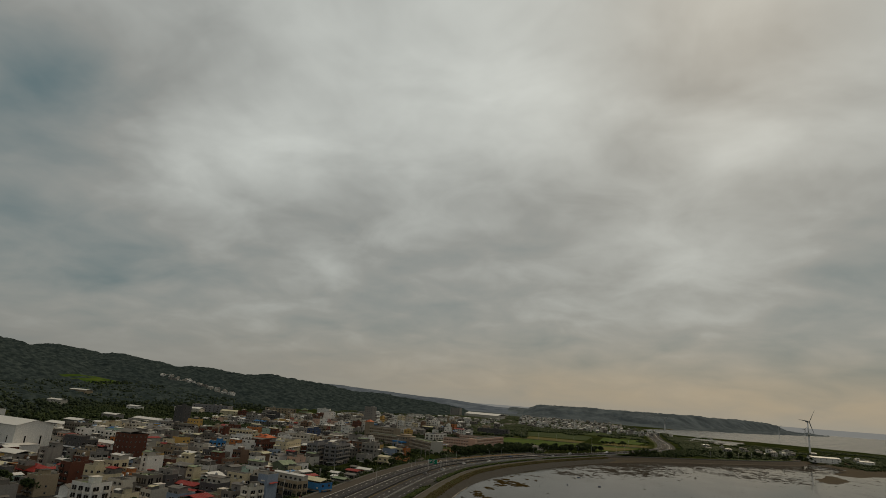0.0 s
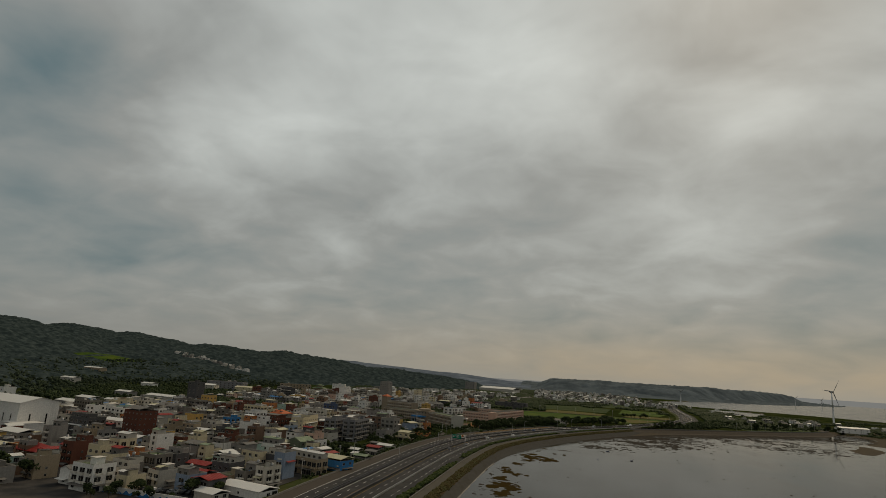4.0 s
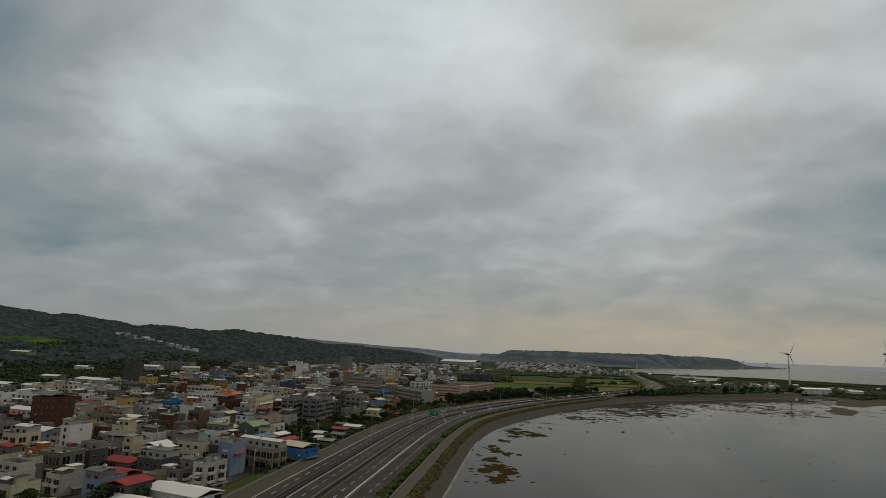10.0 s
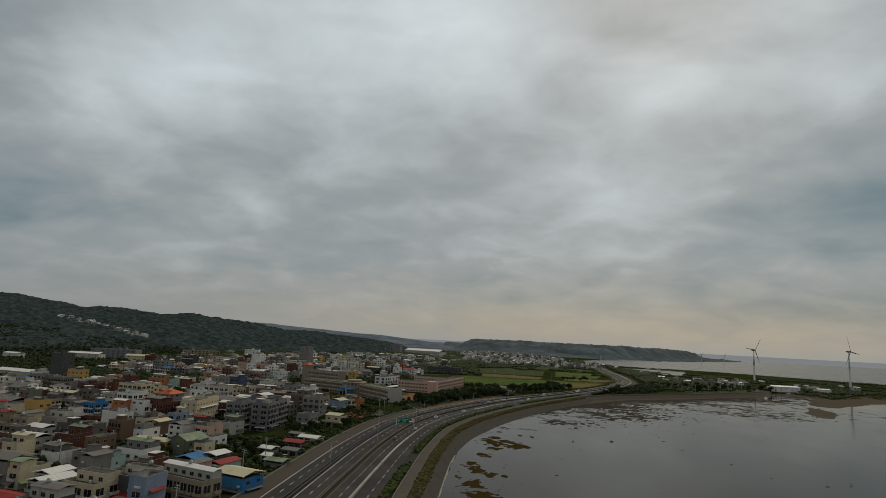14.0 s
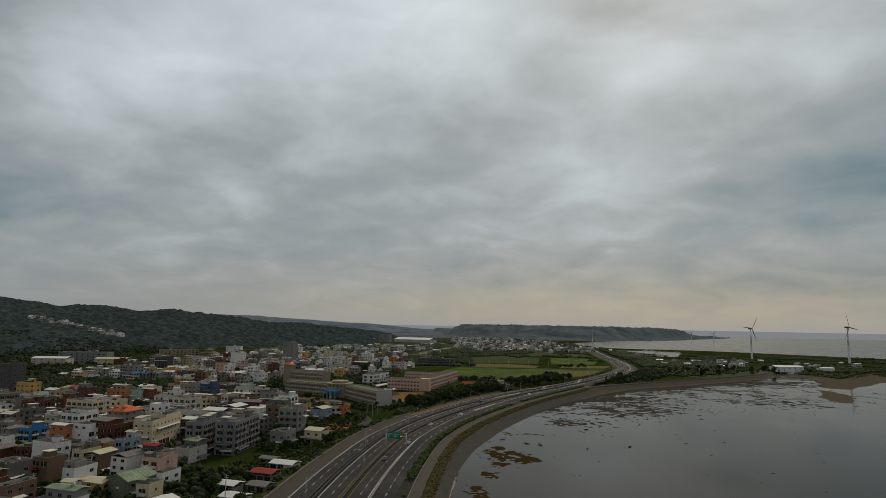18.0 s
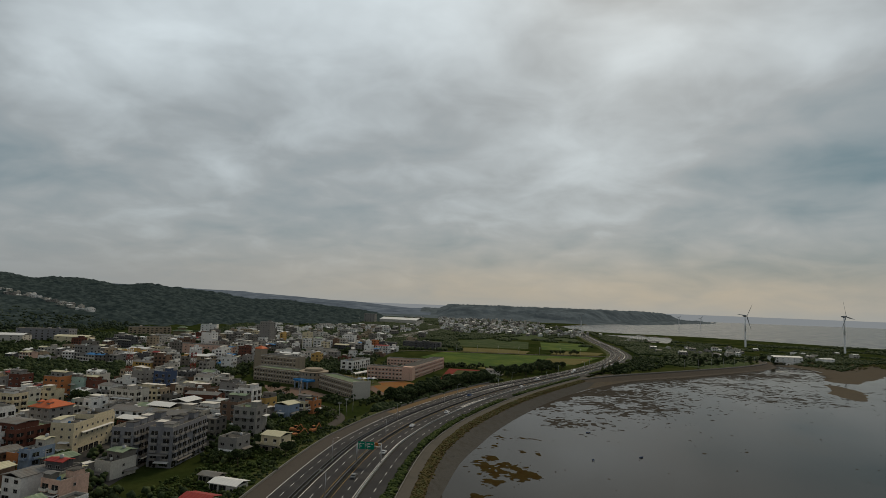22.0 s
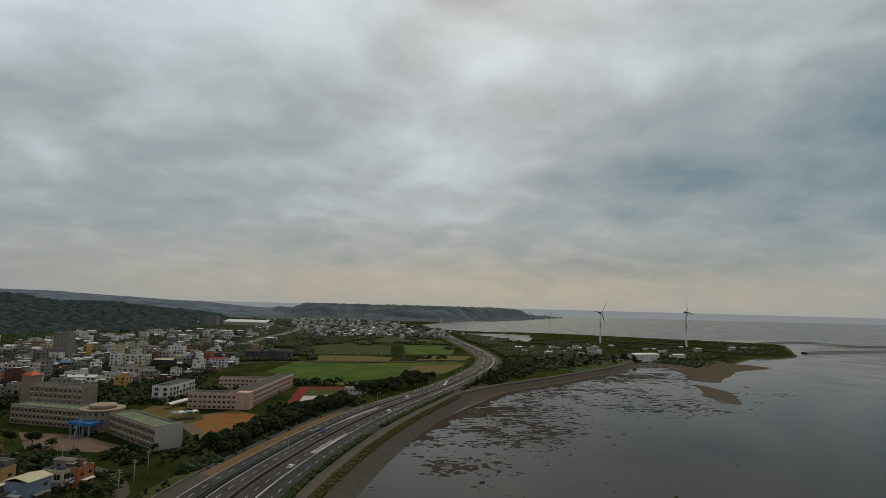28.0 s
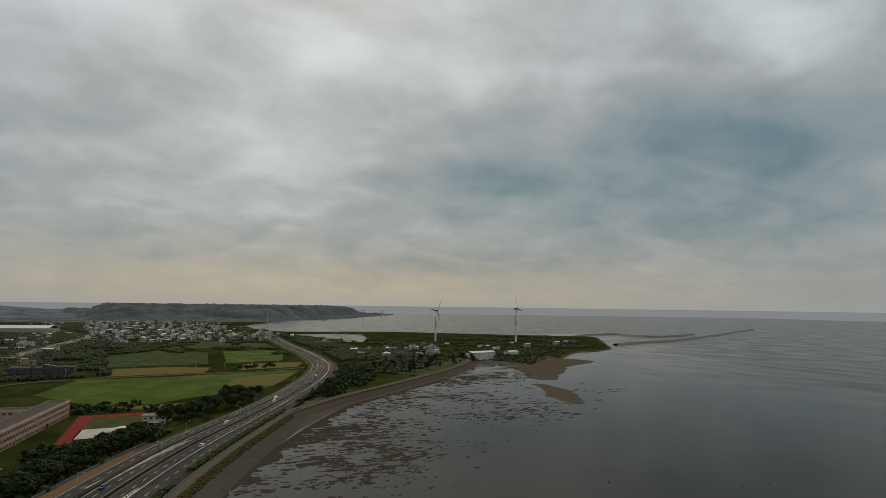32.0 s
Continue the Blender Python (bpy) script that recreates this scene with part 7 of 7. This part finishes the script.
flat_mesh = grid_mesh("mudflat", np.arange(-52, 474, 0.8), np.arange(325, 1062, 0.8), flat_height, M["mud"],
                      skip=lambda x, y, z: (z < -0.15) | (distance_to(bay_line, x, y)[1] > 0))
flat_mesh.materials.append(M["algae"])
centres = np.empty(len(flat_mesh.polygons) * 3, np.float32)
flat_mesh.polygons.foreach_get("center", centres)
cx, cy, cz = centres.reshape(-1, 3).T
flat_mesh.polygons.foreach_set("material_index", ((cy < 545) & (cz > 0.0) & (distance_to(shore_line, cx, cy)[0] > 8)).astype(np.int32))
tagged(new("mudflat", flat_mesh), "wet brown mud ridges and weed patches bared by the tide", "mudflat", kind="structure")

# sand tongue and bar off the headland
TONGUE = np.array([(590, 1010), (505, 968), (452, 905), (418, 866)], float)
BAR = np.array([(378, 832), (366, 800), (348, 764), (332, 730)], float)


def bar_height(x, y):
    d1, _ = distance_to(TONGUE, x, y)
    d2, _ = distance_to(BAR, x, y)
    fray = 5 * wave(x, y, 30, 97) + 2.5 * wave(x, y, 9, 98)
    w1, w2 = np.interp(y, [860, 1000], [14, 44]), np.interp(y, [725, 770, 835], [8, 19, 7])
    return np.maximum(0.34 - 0.4 * np.maximum(0, (d1 + fray) / w1) ** 2, 0.26 - 0.34 * np.maximum(0, (d2 + fray) / w2) ** 2)


bar_mesh = grid_mesh("sand_bar", np.arange(290, 640, 2.5), np.arange(690, 1060, 2.5), bar_height, M["sand"], skip=lambda x, y, z: z < -0.08)
tagged(new("sand_bar", bar_mesh), "low brown sand tongue and bar in the shallow water", "sand bar", kind="structure")

# breakwaters of the harbour
for pts2, wide in (([(950, 1235), (1090, 1262), (1230, 1282), (1500, 1378), (1800, 1490), (2180, 1640)], 7), ([(1010, 1440), (1160, 1540), (1320, 1560), (1300, 1440), (1420, 1420), (1560, 1470)], 6)):
    wall_ob = thing("breakwater", "long grey concrete breakwater running out to sea", "breakwater", kind="structure")
    line = smooth_line(pts2, 24)
    side = normals(line)
    bm = bmesh.new()
    prev = None
    for p, n in zip(line, side):
        row = [bm.verts.new((p.x + n.x * o, p.y + n.y * o, zz)) for o, zz in ((-wide * 1.4, -1), (-wide * 0.5, 2.4), (-wide * 0.2, 2.4), (-wide * 0.2, 3.4), (0, 3.4), (0, 2.4), (wide * 0.5, 2.4), (wide * 1.4, -1))]
        if prev:
            for k in range(7):
                f = bm.faces.new((prev[k], prev[k + 1], row[k + 1], row[k]))
                f.normal_update()
                if f.normal.z < 0:
                    f.normal_flip()
        prev = row
    part("mole", bm, M["concrete"], wall_ob)
    beacon = thing("harbour_beacon", "small pale beacon tower at the breakwater's end", "beacon", at=pose(line[-1].x, line[-1].y, 2.3))
    bm = bmesh.new()
    tube(bm, (0, 0, -0.2), (0, 0, 7), 1.0, 0.7, 12)
    part("tower", bm, M["wall_white"], beacon)
    bm = bmesh.new()
    tube(bm, (0, 0, 7), (0, 0, 8.6), 0.9, 0.5, 12)
    part("lantern", bm, M["dark_metal"], beacon)

# ---- along the expressway ----
def sign_gantry(row, o0, o1):
    """A steel portal over one carriageway with green direction boards."""
    a, b = road_point(row, scaled(o0, edge_line[row].y)), road_point(row, scaled(o1, edge_line[row].y))
    span = (b - a).length
    yaw = math.degrees(math.atan2(a.y - b.y, a.x - b.x))
    g = thing("sign_gantry", "grey steel sign gantry with green direction boards", "sign gantry", at=pose(b.x, b.y, ROAD_Z, 0, 0, yaw))
    for x in (0.0, span):
        post = bmesh.new()
        for e in (-0.5, 0.5):
            tube(post, (x, e, -0.3), (x, e, 8.4), 0.16, 0.13, 8)
        for k in range(6):
            tube(post, (x, -0.5, 0.6 + 1.3 * k), (x, 0.5, 1.2 + 1.3 * k), 0.05, 0.05, 5)
        part("post", post, M["steel"], g)
    for z in (7.0, 8.3):
        for e in (-0.5, 0.5):
            bm = bmesh.new()
            tube(bm, (0, e, z), (span, e, z), 0.1, 0.1, 8)
            part("beam", bm, M["steel"], g)
    bm = bmesh.new()
    n = 9
    for k in range(n):
        x0, x1 = span * k / n, span * (k + 1) / n
        tube(bm, (x0, -0.5, 7.0 if k % 2 else 8.3), (x1, -0.5, 8.3 if k % 2 else 7.0), 0.05, 0.05, 5)
    part("lattice", bm, M["steel"], g)
    for x0, x1, name, mat in ((0.5, 3.4, "direction_board", M["sign_green"]), (3.7, 7.3, "direction_board", M["sign_green"])):
        board = bmesh.new()
        box(board, x0, x1, -0.78, -0.66, 5.9, 8.9)
        bmesh.ops.bevel(board, geom=board.edges[:], offset=0.04, segments=1, affect="EDGES")
        bo = part(name, board, mat, g, "green direction board with white writing bars")
        for k, (u, v, w2, h2) in enumerate(((0.16, 0.62, 0.12, 0.5), (0.34, 0.72, 0.30, 0.22), (0.72, 0.72, 0.18, 0.22), (0.34, 0.38, 0.42, 0.18), (0.2, 0.2, 0.1, 0.2))):
            W, H = x1 - x0, 3.0
            boxed("writing_bar", (x0 + W * (u - w2 / 4), x0 + W * (u + w2 / 2), -0.80, -0.775, 5.9 + H * (v - h2 / 3), 5.9 + H * (v + h2 / 3)), M["paint_white"], bo)
    boxed("brown_board", (7.5, 9.0, -0.78, -0.66, 7.6, 8.8), M["sign_brown"], g, "small brown tourist board")
    return g


sign_gantry(nearest_row(464), 10.8, 21.0)


def street_lamp(x, y, z, yaw, label):
    ob = thing("street_lamp", label, "street lamp", "lamps along the expressway", at=pose(x, y, z, 0, 0, yaw))
    bm = bmesh.new()
    tube(bm, (0, 0, -0.3), (0, 0, 9.0), 0.13, 0.07, 8)
    part("pole", bm, M["steel"], ob)
    bm = bmesh.new()
    tube(bm, (0, 0, 9.0), (1.8, 0, 9.6), 0.06, 0.05, 6)
    part("arm", bm, M["steel"], ob)
    bm = bmesh.new()
    box(bm, 1.6, 2.5, -0.16, 0.16, 9.5, 9.68)
    bmesh.ops.bevel(bm, geom=bm.edges[:], offset=0.05, segments=1, affect="EDGES")
    part("lamp_head", bm, M["trim"], ob)
    return ob


lamp0 = street_lamp(0, 0, -400, 0, "grey steel street lamp beside the lanes")
for y0 in range(378, 1150, 42):
    i = nearest_row(y0)
    for off, flip in ((31.5, 0), (20.5, 180)):
        if (off == 20.5) == bool(y0 % 84):
            continue
        p = road_point(i, scaled(off, edge_line[i].y))
        n = edge_side[i]
        copy_thing(lamp0, pose(p.x, p.y, p.z, 0, 0, math.degrees(math.atan2(n.y, n.x)) + flip))
for o in (*lamp0.children_recursive, lamp0):
    bpy.data.objects.remove(o)

# vehicles
CARS = {"white": (0.7, 0.7, 0.7), "silver": (0.45, 0.46, 0.47), "black": (0.02, 0.02, 0.022), "grey": (0.16, 0.165, 0.17), "red": (0.35, 0.03, 0.03), "blue": (0.04, 0.08, 0.2)}
for key, rgb in CARS.items():
    M["car_" + key] = material("car_paint_" + key, rgb, 0.3, 0.05, 0.5, 5, 0.0, spec=0.5)


def car(x, y, z, yaw, colour, label, kind="car"):
    L, W, H = (4.5, 1.8, 1.5) if kind == "car" else (5.4, 1.95, 2.3)
    c = thing("car" if kind == "car" else "van", label, kind, at=pose(x, y, z, 0, 0, yaw))
    bm = bmesh.new()
    prof = [(-L / 2, 0.3), (L / 2, 0.3), (L / 2, 0.75), (L / 2 - 0.1, 0.85), (L * 0.22, 0.95), (L * 0.10, H - 0.06), (L * 0.02, H), (-L * 0.26, H), (-L * 0.40, 0.98), (-L / 2, 0.9)] if kind == "car" else \
           [(-L / 2, 0.35), (L / 2, 0.35), (L / 2, 0.95), (L * 0.40, 1.15), (L * 0.30, H - 0.05), (L * 0.25, H), (-L / 2 + 0.1, H), (-L / 2, H - 0.1)]
    sides = []
    for s in (-1, 1):
        sides.append([bm.verts.new((px, s * (W / 2 - (0.14 if pz > 1.05 else 0.0)), pz)) for px, pz in prof])
    bm.faces.new(sides[0])
    bm.faces.new(sides[1][::-1])
    for i in range(len(prof)):
        j = (i + 1) % len(prof)
        bm.faces.new((sides[0][j], sides[0][i], sides[1][i], sides[1][j]))
    bmesh.ops.recalc_face_normals(bm, faces=bm.faces[:])
    body = part("body", bm, M["car_" + colour], c)
    zl, zh = (1.0, H - 0.14) if kind == "car" else (1.25, H - 0.3)
    for s in (-1, 1):
        boxed("side_window", (-L * 0.28, L * 0.12, s * (W / 2 - 0.1) - 0.02, s * (W / 2 - 0.1) + 0.02, zl, zh), M["glass"], body)
    boxed("rear_window", (-L * 0.37 if kind == "car" else -L / 2 - 0.02, -L * 0.33 if kind == "car" else -L / 2 + 0.02, -W * 0.36, W * 0.36, zl, zh), M["glass"], body)
    boxed("windscreen", (L * 0.14, L * 0.19, -W * 0.36, W * 0.36, zl, zh - 0.05), M["glass"], body)
    for sx in (-L * 0.31, L * 0.31):
        for s in (-1, 1):
            bm = bmesh.new()
            tube(bm, (sx, s * (W / 2 - 0.2), 0.32), (sx, s * (W / 2 + 0.01), 0.32), 0.32, 0.32, 12)
            part("wheel", bm, M["rubber"], c)
    return c


def drive(y0, off, colour, kind, back=False):
    i = nearest_row(y0)
    p, n = road_point(i, scaled(off, edge_line[i].y), 0.004), edge_side[i]
    car(p.x, p.y, p.z, math.degrees(math.atan2(n.x, -n.y)) + (180 if back else 0), colour, colour + " " + kind + " on the expressway", kind)


for y0, off, colour, kind, back in ((446, 16.8, "grey", "car", False), (482, 13.4, "silver", "car", False), (573, 13.4, "white", "car", False), (536, 17.0, "white", "car", False), (700, 13.6, "white", "car", False), (742, 24.4, "silver", "van", True),
                                    (815, 24.2, "white", "car", True), (826, 27.4, "white", "van", True), (640, 27.2, "blue", "car", True), (905, 16.8, "grey", "van", False), (960, 24.2, "white", "car", True)):
    drive(y0, off, colour, kind, back)
parked = random.Random(3)
for k in range(9):
    x, y = -170 + 2.9 * k * 0.9, 252 + 0.2 * k
    car(x - 2, y + parked.uniform(-0.4, 0.4), LAND + 0.075, 70, parked.choice(("white", "black", "black", "grey")), "parked car in the gravel lot", "car")
for k in range(6):
    car(-150 + 1.5 * k, 262 - 3.1 * k * 0.4, LAND + 0.075, -20, parked.choice(("white", "black", "grey", "blue")), "parked car beside the houses", "car")
for x, y, yaw in ((-211, 312, 70), (-186, 330, 160), (-206, 395, 70), (-184, 428, 75), (-160, 628, 60), (-152, 640, 60), (-128, 395, 100), (-118, 312, 75)):
    car(x, y, LAND + 0.075, yaw, parked.choice(("white", "silver", "black", "grey", "red")), "parked car in a town street", "car")

# painted wall along the road by the first houses
mural = thing("painted_wall", "low white wall painted with blue waves", "wall", at=pose(-163, 241, LAND, 0, 0, -8))
boxed("wall", (-24, 24, -0.15, 0.15, -0.4, 2.4), M["wall_white"], mural)
for k in range(16):
    bm = bmesh.new()
    xs2 = [-24 + 3 * k + 0.3 * j for j in range(11)]
    top = [bm.verts.new((xx, -0.165, 0.9 + 0.45 * math.sin(xx * 1.9) + 0.3 * math.sin(xx * 0.7 + 1))) for xx in xs2]
    low = [bm.verts.new((xx, -0.165, 0.0)) for xx in xs2]
    for i in range(10):
        bm.faces.new((low[i], low[i + 1], top[i + 1], top[i]))
    part("painted_wave", bm, M["wall_bright_blue"] if k % 3 else M["wall_blue"], mural)

# a low temple house with a red tiled roof
temple = thing("temple_house", "low house with sweeping red tiled roofs", "house", at=pose(-262, 292, LAND, 0, 0, -14))
boxed("wall", (-8, 8, -5, 5, -0.4, 4.2), M["wall_brick"], temple)
part("roof", hip_roof(16, 10, 3.0, 1.4), M["tin_red"], temple, at=pose(0, 0, 4.45))
boxed("side_wing", (8.2, 14, -6, 4, -0.4, 3.2), M["wall_brick"], temple)
part("wing_roof", hip_roof(6, 10, 1.8, 0.8), M["tile_orange"], temple, at=pose(11.1, -1, 3.45))
boxed("door", (-1.2, 1.2, -5.06, -4.98, 0, 2.6), M["dark_metal"], temple)

# garden sheds and greenhouses below the apartment blocks
for x, y, w2, d2, roof2, wall2 in ((-121, 383, 9, 6, "shed_white", "pale"), (-117, 398, 8, 6, "shed_grey", "bare"), (-120, 414, 10, 7, "shed_red", "bare"), (-128, 396, 8, 6, "shed_white", "grey"), (-117, 432, 11, 7, "shed_white", "pale"), (-116, 372, 9, 6, "shed_green", "bare"), (-126, 440, 8, 5, "shed_grey", "bare")):
    building(x, y, w2, d2, 2.7, -18, wall2, "low garden shed with a sheet roof", roof=roof2, base=LAND, win="small", group="sheds in the gardens")

# plant machines in the yard
digger_at = ((-112, 513, 25), (-106, 524, 60), (-116, 524, -10))
for x, y, yaw in digger_at:
    d = thing("excavator", "orange excavator parked in the yard", "excavator", at=pose(x, y, LAND, 0, 0, yaw))
    for s in (-1, 1):
        bm = bmesh.new()
        box(bm, -1.9, 1.9, s * 1.05 - 0.28, s * 1.05 + 0.28, 0, 0.85)
        bmesh.ops.bevel(bm, geom=bm.edges[:], offset=0.2, segments=2, affect="EDGES")
        part("track", bm, M["rubber"], d)
    bm = bmesh.new()
    box(bm, -2.1, 1.3, -1.2, 1.2, 0.95, 2.1)
    bmesh.ops.bevel(bm, geom=bm.edges[:], offset=0.12, segments=1, affect="EDGES")
    part("body", bm, M["wall_orange"], d, "orange machine body")
    cab = boxed("cab", (0.1, 1.6, 0.1, 1.2, 2.1, 3.2), M["glass"], d)
    boxed("cab_roof", (0.05, 1.65, 0.05, 1.25, 3.2, 3.3), M["wall_orange"], cab)
    bm = bmesh.new()
    tube(bm, (1.2, -0.4, 1.8), (3.8, -0.4, 4.4), 0.28, 0.22, 6)
    tube(bm, (3.8, -0.4, 4.4), (5.6, -0.4, 1.8), 0.22, 0.16, 6)
    part("boom", bm, M["wall_orange"], d)
    bm = bmesh.new()
    tube(bm, (5.6, -0.9, 1.6), (5.6, 0.1, 1.6), 0.5, 0.5, 8)
    part("bucket", bm, M["dark_metal"], d)

# poles with wires along the town streets and the farm roads
def utility_pole(x, y, z, yaw):
    ob = thing("utility_pole", "grey concrete utility pole with crossarms", "utility pole", "utility poles", at=pose(x, y, z, 0, 0, yaw))
    bm = bmesh.new()
    tube(bm, (0, 0, -0.5), (0, 0, 10.5), 0.19, 0.12, 8)
    part("pole", bm, M["pole"], ob)
    for zz in (9.4, 10.1):
        boxed("crossarm", (-1.1, 1.1, -0.06, 0.06, zz, zz + 0.12), M["steel"], ob)
    return ob


pole0 = utility_pole(0, 0, -400, 0)
places = [(-124, 300 + 27 * k, -20) for k in range(4)] + [(-131 - 4 * k, 600 + 20 * k, 30) for k in range(4)] + [(-98 + 2 * k, 556 + 14 * k, 10) for k in range(3)] + [(-198 + 2 * k, 258 + 30 * k, 70) for k in range(7)]
places += [(265 + 24 * k, 930 + 14 * k + 0.5 * k * k, 35) for k in range(7)] + [(30 * k - 40, 1057, 0) for k in range(8)]
for x, y, yaw in places:
    copy_thing(pole0, pose(x, y, float(ground_height(np.array([x]), np.array([y]))[0]), 0, 0, yaw))
for o in (*pole0.children_recursive, pole0):
    bpy.data.objects.remove(o)

# red and white lattice mast on a roof in the middle of the town
for mx, my in ((-262, 640), (-228, 668)):
    mast = thing("radio_mast", "red and white lattice mast", "mast", at=pose(mx, my, LAND))
    for k in range(7):
        bm = bmesh.new()
        for sx in (-1, 1):
            for sy in (-1, 1):
                w0 = 1.4
                tube(bm, (sx * w0, sy * w0, 4 * k), (sx * w0, sy * w0, 4 * k + 4), 0.14, 0.14, 5)
                tube(bm, (sx * w0, sy * w0, 4 * k), (-sx * w0, sy * w0, 4 * k + 4), 0.08, 0.08, 4)
                tube(bm, (sx * w0, sy * w0, 4 * k), (sx * w0, -sy * w0, 4 * k + 4), 0.08, 0.08, 4)
        part("lattice", bm, M["tin_red"] if k % 2 else M["wall_white"], mast)

# two boats lying on the flat
for x, y, yaw in ((58, 508, 35), (32, 500, 80), (46, 560, 10)):
    b2 = thing("rowing_boat", "small dark boat lying in the shallows", "boat", at=pose(x, y, 0.02, 0, 0, yaw) @ Matrix.Diagonal((0.5, 0.6, 0.6, 1)))
    bm = bmesh.new()
    prev = None
    for k in range(9):
        u = k / 8 * 2 - 1
        wid = 0.95 * (1 - max(0, u) ** 2.2) * (1 - 0.25 * max(0, -u)) + 0.02
        row = [bm.verts.new((2.6 * u, yy, zz)) for yy, zz in ((-wid, 0.65 + 0.2 * u * u), (-wid * 0.7, 0.0), (wid * 0.7, 0.0), (wid, 0.65 + 0.2 * u * u), (wid * 0.86, 0.62 + 0.2 * u * u), (wid * 0.6, 0.14), (-wid * 0.6, 0.14), (-wid * 0.86, 0.62 + 0.2 * u * u))]
        if prev:
            for i in range(8):
                bm.faces.new((prev[i], prev[(i + 1) % 8], row[(i + 1) % 8], row[i]))
        prev = row
    bmesh.ops.recalc_face_normals(bm, faces=bm.faces[:])
    part("hull", bm, M["wall_navy"], b2)
    boxed("thwart", (-0.2, 0.2, -0.75, 0.75, 0.42, 0.48), M["bark"], b2)

# arched bridge over the lagoon's mouth
br = thing("arch_bridge", "pale steel arch bridge over the lagoon", "bridge", at=pose(372, 1470, LAND, 0, 0, 12))
boxed("deck", (-10, 85, -4, 4, 2.0, 3.0), M["concrete"], br)
for s in (-3.6, 3.6):
    bm = bmesh.new()
    pts3 = [(5 + 65 * k / 16, s, 3 + 11 * math.sin(math.pi * k / 16)) for k in range(17)]
    for a, b in zip(pts3, pts3[1:]):
        tube(bm, a, b, 0.5, 0.5, 6)
    part("arch", bm, M["wall_white"], br)
    bm = bmesh.new()
    for p in pts3[1:-1:2]:
        tube(bm, (p[0], s, 2.9), p, 0.12, 0.12, 5)
    part("hanger", bm, M["steel"], br)
for x in (0, 80):
    boxed("pier", (x - 1.5, x + 1.5, -3.5, 3.5, -5, 2.0), M["concrete"], br)

# more turbines far up the coast
for x, y, tall in ((560, 2560, 40), (1330, 3420, 38), (1500, 3520, 36)):
    wind_turbine(x, y, 3, tall, tall * 0.45, -15, 35 + x % 60, "distant white wind turbine up the coast")
